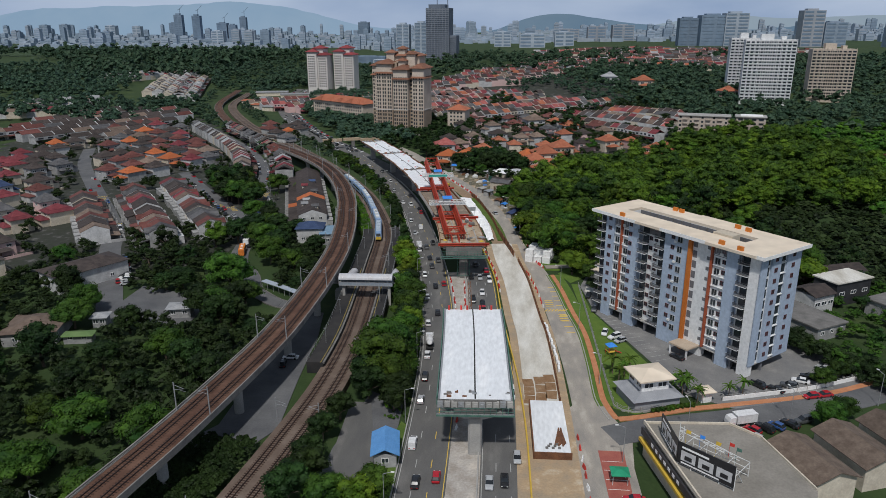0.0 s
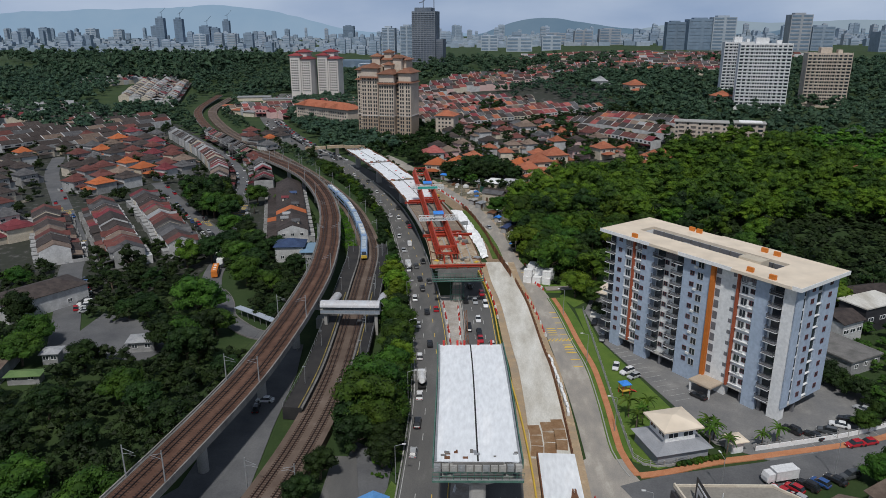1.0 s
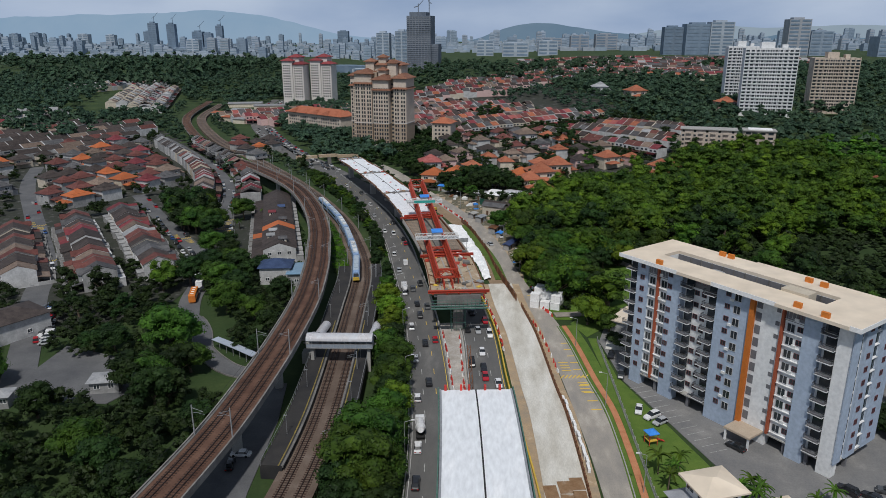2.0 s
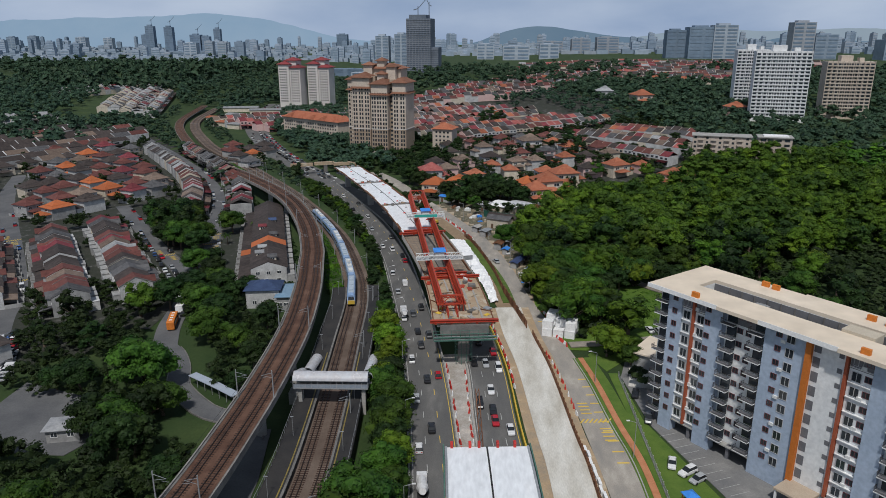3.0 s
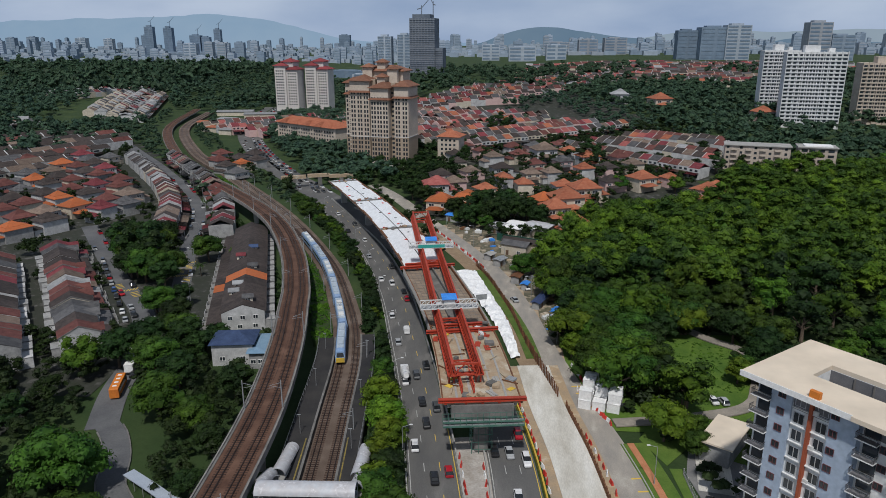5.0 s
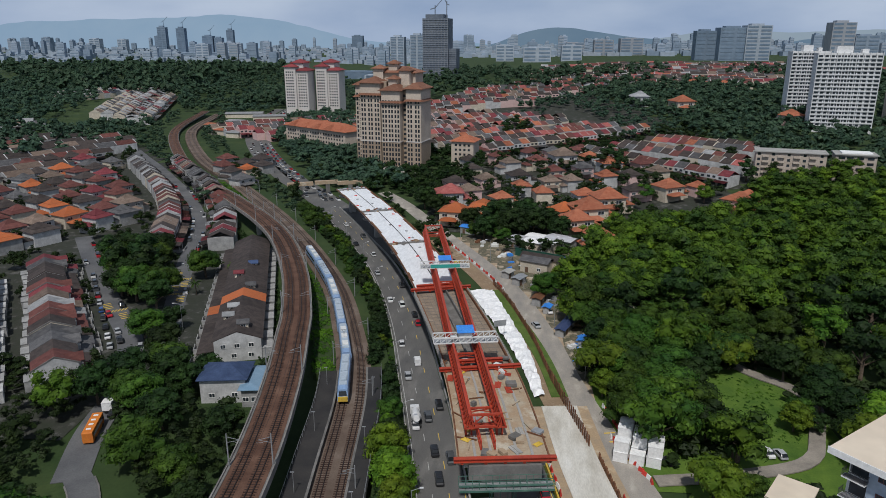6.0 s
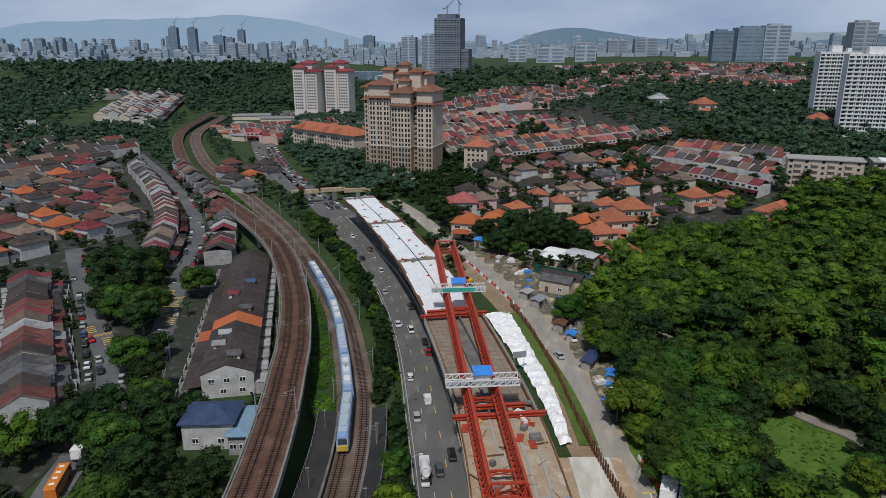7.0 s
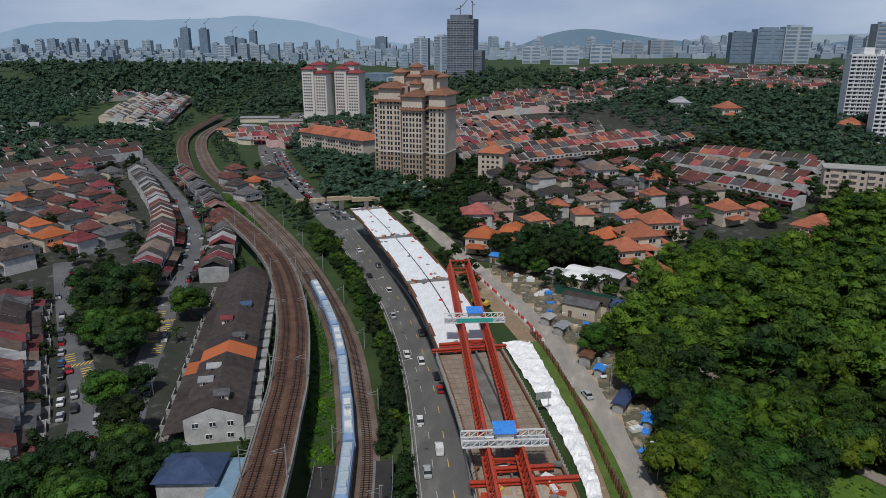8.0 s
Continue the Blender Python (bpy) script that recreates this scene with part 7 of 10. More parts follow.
tagged(part("brick_path", orange_path.strip(-0.75, 0.75, -0.3, 0.12), mat("orange_paving", (0.42, 0.17, 0.08), (0.50, 0.23, 0.12), scale=0.6, fine=4.0, bump=0.2, rough=0.9)), "orange paved footpath along the local road", "footpath", kind="structure")
tagged(part("kerb", wall_along(orange_path, -1.9, 0.25, -0.2, 0.2, 0, orange_path.length), CONCRETE), "concrete kerb along the local road", "kerb", kind="structure")
for a, b in ((-2.3, -0.8), (0.8, 3.4)):
    tagged(part("grass_verge", orange_path.strip(a, b, -0.3, 0.10, 6), MATS["lawn"]), "mown grass verge along the orange footpath", "verge", kind="structure")
path_2 = Curve((31, 147.5), (37, 149.0), (47, 153), (60, 156.5), (84, 163.5), (100, 171))
tagged(part("brick_path", path_2.strip(-0.9, 0.9, -0.3, 0.13), MATS["orange_paving"]), "orange paved footpath along the side road", "footpath", kind="structure")


def wall_fence(pts, h, label, solid=0.45, face=CONCRETE):
    """Rendered low wall with piers and rails between."""
    c = Curve(*pts)
    e = thing("boundary_fence", label, "fence", kind="structure")
    part("plinth", wall_along(c, 0, 0.2, -0.4, solid, 0, c.length), face, e)
    s = 0.0
    while s < c.length:
        part("post", Shape().box(-0.09, -0.09, -0.2, 0.09, 0.09, h).box(-0.12, -0.12, h, 0.12, 0.12, h + 0.06), CONCRETE, e, m=c.spot(s, 0, 0))
        s += 3.0
    for z in (0.85, h - 0.25):
        part("rail", wall_along(c, 0, 0.06, z, z + 0.07, 0, c.length), GREY_STEEL, e)
    return e


wall_fence([(29.9, 236), (30.2, 200), (30.6, 158), (31.6, 152.3), (36, 150.6), (46.5, 155.3)], 1.5, "low white boundary wall with posts and rails round the lawn")
wall_fence([(58, 158.2), (74, 163), (84, 166.5), (100, 174)], 1.8, "white boundary wall with posts beside the side road", 1.15, WHITE_PAINT)
guard = thing("guardhouse", "two-storey white guardhouse with a cream hipped roof", "guardhouse", pose(39.6, 157.8, 0.45, 0, 0, 18))
part("wall", Shape().box(-3.6, -3.2, -0.3, 3.6, 3.2, 6.6), WHITE_PAINT, guard)
part("roof", Shape().hip(-3.6, -3.2, 3.6, 3.2, 7.0, 1.2, over=1.2, thick=0.35), APT_ROOF, guard)
part("annex", Shape().box(-6.2, -5.2, -0.3, 5.8, -3.2, 3.0).box(-6.2, -3.2, -0.3, -3.6, 4.6, 3.0), mat("slate_grey_render", (0.25, 0.26, 0.28), (0.32, 0.33, 0.35), rough=0.9), guard)
part("annex_roof", Shape().add([(-7.0, -6.0, 2.9), (6.6, -6.0, 2.9), (6.6, 5.4, 2.9), (-7.0, 5.4, 2.9), (-3.6, -3.2, 4.1), (3.6, -3.2, 4.1), (3.6, 3.2, 4.1), (-3.6, 3.2, 4.1)], [(0, 1, 5, 4), (1, 2, 6, 5), (2, 3, 7, 6), (3, 0, 4, 7), (3, 2, 1, 0)]), MATS["slate_grey_render"], guard)
for x in (-1.8, 1.8):
    part("window", WIN_WIDE, None, guard, m=pose(x, -3.2, 4.9))
    part("window", WIN_WIDE, None, guard, m=pose(3.6, x, 4.9, 0, 0, 90))
    part("window", WIN_WIDE, None, guard, m=pose(-3.6, x, 4.9, 0, 0, -90))
post = thing("entrance_post", "small entrance kiosk with a cream pyramid roof", "kiosk", pose(53.5, 158.4, 0.45, 0, 0, 18))
part("wall", Shape().box(-1.4, -1.2, -0.2, 1.4, 1.2, 2.7), WHITE_PAINT, post)
part("roof", Shape().hip(-1.4, -1.2, 1.4, 1.2, 2.7, 0.8, over=0.8, thick=0.2), APT_ROOF, post)
court = tagged(part("game_court", Shape().box(-3.4, -6.5, 0.0, 3.4, 6.5, 0.12), PALE_SLAB, m=pose(36.2, 236.5, 0.4, 0, 0, -12)), "small pale concrete games court", "games court", kind="structure")
hall = thing("electrical_substation", "low grey flat-roofed substation building", "substation", pose(40.5, 245, 0.4, 0, 0, -35))
part("wall", Shape().box(-3, -6, -0.3, 3, 6, 4.6), WALLS["grey"], hall)
part("roof_slab", Shape().box(-3.6, -6.6, 4.6, 3.6, 6.6, 5.0), APT_ROOF, hall)
for y in (-3.5, 0, 3.5):
    part("louvre", Shape().box(-3.06, y - 0.8, 1.2, -3.0, y + 0.8, 3.4), RECESS_SHADE, hall)
play = thing("playground", "small red, yellow and blue playground climbing set", "playground set", pose(33.8, 182, 0.45, 0, 0, 20))
for x in (-1, 1):
    for y in (-1, 1):
        part("post", Shape().tube((x, y, 0), (x, y, 2.8), 0.09, n=6), RED_PLASTIC, play)
part("deck", Shape().box(-1.1, -1.1, 1.1, 1.1, 1.1, 1.25), YELLOW, play)
part("roof", Shape().hip(-1.1, -1.1, 1.1, 1.1, 2.8, 0.8, over=0.2), BLUE_SHEET, play)
part("slide", Shape().beam((1.1, 0, 1.2), (3.4, 0, 0.1), 0.7, 0.12), RED_PLASTIC, play)

# ---- corner shop with the billboard, and shop roofs ----
shop = thing("corner_shop", "flat-roofed beige corner shop with a steel billboard frame on its roof", "shop", pose(34.5, 131.5, 0.3))
part("wall", Shape().prism([(-0.4, 1.9), (17.2, 2.9), (22.2, -1.8), (26.6, -18.7), (23, -27.5), (6, -27.5)][::-1], -0.4, 7.4), WALLS["cream"], shop)
part("roof_slab", Shape().prism([(-0.7, 2.2), (17.4, 3.2), (22.6, -1.6), (27.0, -18.6), (23.2, -28), (5.5, -28)][::-1], 7.4, 7.8), mat("shop_roof", (0.20, 0.185, 0.16), (0.275, 0.255, 0.225), scale=0.15, fine=2.0, bump=0.1, rough=0.9), shop)
part("parapet", Shape().beam((-0.6, 2.1, 8.0), (17.4, 3.1, 8.0), 0.3, 0.5).beam((17.4, 3.1, 8.0), (22.5, -1.6, 8.0), 0.3, 0.5).beam((22.5, -1.6, 8.0), (26.9, -18.6, 8.0), 0.3, 0.5).beam((-0.6, 2.1, 8.2), (5.6, -28, 8.2), 0.35, 0.8), WALLS["cream"], shop)
part("fascia", Shape().beam((-0.9, 2.0, 6.2), (5.3, -28, 6.2), 0.5, 1.6), mat("dark_sign_panel", (0.03, 0.03, 0.034), (0.05, 0.05, 0.055), rough=0.5), shop, "dark sign fascia")
part("awning_band", Shape().beam((-1.1, 2.0, 4.2), (5.1, -28, 4.2), 0.9, 0.7), YELLOW, shop, "yellow band")
for k in range(7):
    part("letter_bar", Shape().box(-0.12, -0.5, -0.35, 0.0, 0.5, 0.35), WHITE_PAINT, shop, m=pose(-1.1 + 0.2065 * (6 + 2.0 * k), 2 - (6 + 2.0 * k), 6.2, 0, 0, 11.7))
bill = thing("billboard", "black and white roof billboard on a steel lattice frame with flags", "billboard", pose(37.6, 119.2, 8.1))
fr = Shape()
for k in range(5):
    fr.beam((k * 2.1, -k * 1.92, 0), (k * 2.1, -k * 1.92, 4.9), 0.16).beam((k * 2.1 + 2.4, -k * 1.92 + 2.6, 0), (k * 2.1, -k * 1.92, 4.4), 0.12).beam((-k * 0.25, k * 2.55, 0), (-k * 0.25, k * 2.55, 4.6), 0.14).beam((3 - k * 0.25, k * 2.55, 0), (-k * 0.25, k * 2.55, 4.0), 0.12).beam((k * 2.1, -k * 1.92, 3.2), (k * 2.1 + 4, -k * 1.92 + 4.5, 3.2), 0.1).beam((k * 2.1 + 4, -k * 1.92 + 4.5, 0), (k * 2.1 + 4, -k * 1.92 + 4.5, 3.2), 0.1)
for z in (0.6, 3.0, 5.5):
    fr.beam((0, 0, z * 0.85), (8.4, -7.7, z * 0.85), 0.14).beam((0, 0, z * 0.85), (-1.0, 10.2, z * 0.85), 0.12).beam((4, 4.5, 0.6 * z), (12.4, -3.2, 0.6 * z), 0.1)
part("lattice_frame", fr, WHITE_STEEL, bill)
d = Vector((8.4, -7.7, 0)).normalized()
back = Vector((-d.y, d.x, 0)) * -0.12
BOARD = mat("black_board", (0.018, 0.018, 0.02), (0.03, 0.03, 0.033), rough=0.4)
PRINT = mat("grey_print", (0.42, 0.42, 0.43), (0.60, 0.60, 0.60), scale=0.5, rough=0.5)
ang = math.degrees(math.atan2(d.y, d.x))
for px, py, a, w in ((0, 0, ang, 11.4), (-1.0, 10.2, -84.4, 10.2)):
    bm_ = pose(px, py, 0.6, 0, 0, a)
    part("board", Shape().box(0, -0.2, 0, w, -0.05, 4.6), BOARD, bill, "black printed board", m=bm_)
    for k in range(3):
        x = 0.7 + k * (w - 0.6) / 3
        part("print_panel", Shape().box(x, -0.26, 0.9, x + (w - 2.4) / 3, -0.21, 3.0), PRINT, bill, "grey picture panel", m=bm_)
        part("print_shape", Shape().hip(x + 0.8, -0.34, x + (w - 2.4) / 3 - 0.7, -0.27, 1.3, 0.7, over=0.0), BOARD, bill, m=bm_)
    part("text_bar", Shape().box(0.8, -0.26, 3.5, w * 0.55, -0.21, 3.9).box(0.8, -0.26, 0.25, w * 0.75, -0.21, 0.55), WHITE_PAINT, bill, "white text bar", m=bm_)
mast = Shape()
for k in range(7):
    mast.beam((0, 0.6, k), (0.8, 0.6, k + 1), 0.07).beam((0.8, 0.6, k), (0, 0.6, k + 1), 0.07)
mast.beam((0, 0.6, 0), (0, 0.6, 9), 0.12).beam((0.8, 0.6, 0), (0.8, 0.6, 8), 0.12)
part("lattice_mast", mast, WHITE_STEEL, bill)
arm = Shape()
for k in range(10):
    arm.beam((k * 1.1, 0.8 - k * 0.25, 7.0 - k * 0.45), (k * 1.1 + 1.1, 0.55 - k * 0.25, 7.25 - k * 0.45), 0.08)
arm.beam((0, 0.8, 7.0), (11, -1.7, 2.5), 0.12).beam((0, 0.8, 7.8), (11, -1.7, 3.2), 0.12)
part("lattice_arm", arm, WHITE_STEEL, bill)
for x, y, c in ((1.2, 0.4, YELLOW), (3.4, -1.2, BLUE_SHEET), (5.8, -3.2, YELLOW), (8.2, -3.4, RED_PLASTIC), (9.0, -5.0, GREEN_NET)):
    part("flag", Shape().beam((x, y, 4.0), (x, y, 7.6), 0.05).add([(x, y, 7.5), (x + 0.9, y - 0.2, 7.2), (x + 0.8, y - 0.25, 6.6), (x, y, 6.7)], [(0, 1, 2, 3)]), c, bill)
for x, y, ang in ((65.3, 128.2, 19), (77, 134, 19), (88.5, 139, 19)):
    e = thing("shop_house", "brown-roofed shop house with weathered cream walls", "shop house", pose(x, y, 0.3, 0, 0, ang), group="shop houses")
    part("wall", Shape().box(-4.6, -9, -0.4, 4.6, 5, 5.6).add([(-4.6, -9, 5.6), (4.6, -9, 5.6), (0, -9, 7.4), (-4.6, 5, 5.6), (4.6, 5, 5.6), (0, 5, 7.4)], [(0, 1, 2), (4, 3, 5)]), WALLS["cream"], e)
    part("roof", Shape().gable(-4.6, -9, 4.6, 5, 5.5, 2.0, over=0.7, axis="y"), tile("roof_shop", (0.085, 0.062, 0.048), (0.15, 0.115, 0.09)), e)
    for yy in (-6, -2, 2):
        part("window", WIN_HOUSE, None, e, m=pose(4.6, yy, 3.2, 0, 0, 90))
# black house and neighbours behind the apartment block
for x, y, ang, w, d, h, roof_m, wall_m, label in ((117, 231, 28, 16, 9, 8, PALE_SLAB, MATS["dark_sign_panel"], "modern black flat-roofed house"), (96, 206, 30, 12, 18, 4, DARK_CONCRETE, WALLS["grey"], "low weathered flat-roofed house"), (104, 222, 30, 9, 9, 6, ROOFS["dark brown"], WALLS["white"], "white house with a dark roof"), (131, 214, 30, 15, 20, 5, DARK_CONCRETE, WALLS["grey"], "grey flat-roofed house"), (124, 248, 20, 14, 8, 5, ROOFS["dark brown"], WALLS["grey"], "long low shed with a dark roof"), (105, 262, -18, 26, 7, 4.5, ROOFS["dark brown"], WALLS["cream"], "long weathered shed with a dark roof")):
    e = thing("house", label + " among trees", "house", pose(x, y, gz(x, y), 0, 0, ang))
    part("wall", Shape().box(-w / 2, -d / 2, -0.6, w / 2, d / 2, h), wall_m, e)
    part("roof", Shape().box(-w / 2 - 0.5, -d / 2 - 0.5, h, w / 2 + 0.5, d / 2 + 0.5, h + 0.4) if "flat" in label or "black" in label else Shape().gable(-w / 2, -d / 2, w / 2, d / 2, h, 1.8, over=0.6), roof_m, e)
    for x2 in (-w / 3, 0, w / 3):
        part("window", WIN_WIDE if h > 5.5 else WIN_HOUSE, None, e, m=pose(x2, -d / 2, h * 0.45))

# ---- sheds and yards between the local road and the wood ----
for x, y, ang, w, d, h, roof_m, label in ((4, 414, -32, 13, 8, 4.2, WHITE_PAINT, "white metal-roofed workshop"), (-4, 420, -32, 9, 7, 3.6, CANOPY, "patched grey metal shed"), (13, 420, -32, 12, 8, 4.0, CANOPY, "grey metal-roofed shed"), (3, 425, -32, 8, 6, 3.4, WHITE_PAINT, "white metal shed"), (1, 387, -26, 11, 6, 4.4, ROOFS["grey"], "long grey tiled house with cream walls"), (3, 391.5, -26, 15, 5, 4.2, ROOFS["dark brown"], "long dark tiled house"), (15, 389, -26, 8, 7, 3.4, ROOFS["blue"], "low shed with a blue metal roof"), (20, 352, -20, 11, 7, 4.0, ROOFS["terracotta"], "small house with a rusty red roof"), (0, 352.5, 70, 5, 3, 2.6, RUST, "rusty container hut"), (2.6, 345, 70, 3, 2, 2.2, BLUE_SHEET, "hut under a blue tarpaulin"), (11.6, 320, 66, 4, 2.2, 2.2, BLUE_SHEET, "lean-to under a blue tarpaulin"), (7.5, 331, 66, 12, 2.6, 2.3, mat("navy_sheet", (0.03, 0.05, 0.12), (0.05, 0.07, 0.15), rough=0.6), "long stall under a navy roof sheet"), (-27, 440, -25, 7, 5, 3, BLUE_SHEET, "shed with a blue roof among trees"), (-6, 372, 60, 5, 3, 2.6, GREY_STEEL, "grey site cabin"), (-10, 379, 60, 4, 3, 2.4, CONCRETE, "pale site cabin")):
    e = thing("shed", label + " by the road", "shed", pose(x, y, gz(x, y), 0, 0, ang), group="roadside sheds")
    part("wall", Shape().box(-w / 2, -d / 2, -0.4, w / 2, d / 2, h), WALLS["cream" if h > 4 else "grey"], e)
    part("roof", Shape().gable(-w / 2, -d / 2, w / 2, d / 2, h, 0.5 if roof_m not in ROOFS.values() else 1.4, over=0.5, thick=0.12), roof_m, e)
    part("door", DOOR_MESH, None, e, m=pose(-w / 4, -d / 2, 0))
    part("window", WIN_HOUSE if h > 3.4 else WIN_SMALL, None, e, m=pose(w / 5, -d / 2, 1.1))
tagged(part("hoarding", Shape().box(-11, -0.08, 0, 11, 0.08, 3.2).box(-11, -0.16, 3.1, 11, 0.16, 3.3), mat("dark_green_hoarding", (0.015, 0.07, 0.05), (0.025, 0.09, 0.065), rough=0.7), m=pose(3, 402, gz(3, 402), 0, 0, -28)), "dark green metal hoarding", "hoarding")
tent_mesh = Shape().box(-1.5, -1.1, 0, 1.5, 1.1, 2.3).box(-1.55, -1.15, 2.3, 1.55, 1.15, 2.45)
for i in range(3):
    for j in range(4):
        tagged(part("water_tank", tent_mesh, WHITE_PAINT, m=pose(13.2 + 3.3 * i + j * 0.8, 262.5 + 2.7 * j - 0.8 * i, 0.4, 0, 0, -18)), "white box-shaped site storage unit beside the road", "storage unit", group="white storage units")
        if (i + j) % 3 != 1:
            tagged(part("water_tank", tent_mesh, WHITE_PAINT, m=pose(13.3 + 3.3 * i + j * 0.8, 262.6 + 2.7 * j - 0.8 * i, 2.86, 0, 0, -18 + 3 * i)), "white box-shaped storage unit stacked on another", "storage unit", group="white storage units")
retaining = tagged(part("retaining_wall", Shape().box(-10, -0.4, 0, 10, 0.4, 5.5), PALE_SLAB, m=pose(26, 409, 0.2, 0, 0, -60)), "pale concrete retaining wall below the houses", "retaining wall", kind="structure")
# big sheds on the left, near the station road
for x, y, ang, w, d, h, roof_m, label in ((-137, 181, 15, 15, 14, 4.0, ROOFS["weathered tan"], "old shed with a weathered tan hipped roof"), (-122, 178, 10, 8, 3, 2.4, mat("green_sheet", (0.10, 0.17, 0.06), (0.14, 0.21, 0.08), rough=0.7), "low shelter with a green roof"), (-150, 228, 58, 26, 14, 6.0, ROOFS["dark brown"], "long dark-roofed hall with a patched pale roof"), (-100.5, 199.5, 12, 7, 5, 3.2, ROOFS["pale grey"], "open shelter with a pale metal roof"), (-122, 190, 12, 4, 4, 3.2, ROOFS["pale grey"], "small pale metal shed"), (-80.5, 284, 8, 11, 9, 6.2, ROOFS["blue"], "house with a dark blue metal roof"), (-73.5, 284, 8, 4, 12, 4.6, mat("blue_canopy", (0.16, 0.27, 0.38), (0.22, 0.33, 0.44), rough=0.5), "long lean-to with a pale blue roof")):
    e = thing("hall", label, "hall", pose(x, y, gz(x, y), 0, 0, ang))
    part("wall", Shape().box(-w / 2, -d / 2, -0.4, w / 2, d / 2, h), WALLS["grey" if "dark" not in label else "white"], e)
    part("roof", Shape().hip(-w / 2, -d / 2, w / 2, d / 2, h, 2.2 if w > 9 else 0.6, over=0.7), roof_m, e)
    for x2 in (-w / 4, w / 4):
        part("window", WIN_HOUSE, None, e, m=pose(x2, -d / 2, 1.4))
kiosk = thing("blue_roofed_house", "small station office with a bright blue gabled roof", "office", pose(-21.6, 127.6, 0.6, 0, 0, 8))
part("wall", Shape().box(-2.4, -4, -0.3, 2.4, 4, 3.2), WALLS["grey"], kiosk)
part("roof", Shape().gable(-2.4, -4, 2.4, 4, 3.2, 1.5, over=0.7, axis="y"), mat("bright_blue_roof", (0.09, 0.25, 0.52), (0.12, 0.30, 0.58), scale=0.5, fine=3.0, rough=0.5), kiosk)
part("window", WIN_HOUSE, None, kiosk, m=pose(0, -4, 1.2))
tagged(part("station_forecourt", Shape().prism([(-36, 90), (-22, 90), (-20.5, 130), (-21, 150), (-30, 156), (-34, 130)], -0.3, 0.46), VILLAGE_ASPHALT), "grey asphalt forecourt by the highway", "forecourt", kind="structure")
tagged(part("paving_lot", Shape().prism([(-126, 193), (-97, 192), (-92, 203), (-95, 214), (-108, 218), (-126, 224)], 0.2, 0.45), VILLAGE_ASPHALT), "worn grey asphalt lot among trees", "car park", kind="structure")
tagged(part("grass_plot", Shape().prism([(-24.6, 112), (-18.6, 112), (-18.4, 128), (-18.6, 140), (-20.2, 142), (-24.2, 122)], 0.3, 0.66), mat("plot_grass", (0.055, 0.10, 0.016), (0.10, 0.15, 0.03), scale=0.3, fine=3.0, bump=0.5, rough=0.95)), "small grass plot round the blue roofed office", "grass", kind="structure")
tagged(part("walkway_roof", Curve((-82, 226), (-74, 220.8), (-66.8, 215.7)).strip(-1.2, 1.2, 2.6, 2.8), mat("blue_grey_roof", (0.33, 0.38, 0.45), (0.40, 0.44, 0.50), rough=0.5)), "long blue-grey covered walkway roof", "walkway roof", kind="structure")
side = Curve((-82, 226), (-74, 220.8), (-66.8, 215.7))
for k in range(7):
    tagged(part("walkway_post", Shape().tube((0, 0, 0), (0, 0, 2.6), 0.08, n=6), GREY_STEEL, m=side.spot(side.length * k / 6, 0.8)), "thin steel post of the covered walkway", "post", group="walkway posts")

# worn soil of the yards between the local road and the wood
sheet("paving_yards", (-30, 30, 296, 436), lambda x, y: np.interp(y, [296, 330, 364, 400, 436], [8, 4, -4, -18, -32]) < x < np.interp(y, [296, 330, 364, 400, 436], [15, 17, 15, 24, 14]), mat("yard_soil", (0.24, 0.19, 0.135), (0.40, 0.33, 0.245), scale=0.2, fine=2.0, bump=0.4, rough=0.95, c=(0.09, 0.09, 0.06)), "worn soil yards beside the local road", 4.0, 0.02)
rg = random.Random(77)
for k in range(46):
    y = rg.uniform(300, 430)
    x = float(np.interp(y, [296, 330, 364, 400, 436], [11, 8, 1, -13, -27])) + rg.uniform(-1.5, 7)
    w, d, h = rg.uniform(0.4, 1.6), rg.uniform(0.4, 1.2), rg.uniform(0.3, 1.1)
    tagged(part("yard_clutter", Shape().box(-w, -d, 0, w, d, h).box(-w * 0.5, -d * 1.2, 0, w * 0.6, d * 0.4, h * 1.4), rg.choice([GREY_STEEL, RUST, DARK_CONCRETE, WHITE_STEEL, SAND, BLUE_SHEET]), m=pose(x, y, gz(x, y), 0, 0, rg.uniform(0, 180))), "stacked building material in a roadside yard", "building material", group="yard clutter")
# pier heads of the next flyover stretch, and market sheds along the highway
for x, y in ((-126, 512), (-112, 519), (-99, 519)):
    e = thing("unfinished_pier", "unfinished flyover pier with a tan pier head", "pier", pose(x, y, 0.4, 0, 0, 20), group="unfinished piers")
    part("column", Shape().box(-1.2, -1.2, 0, 1.2, 1.2, 5.5), DARK_CONCRETE, e)
    part("pier_head", Shape().box(-7.2, -1.3, 5.5, 7.2, 1.3, 7.4), SAND, e)
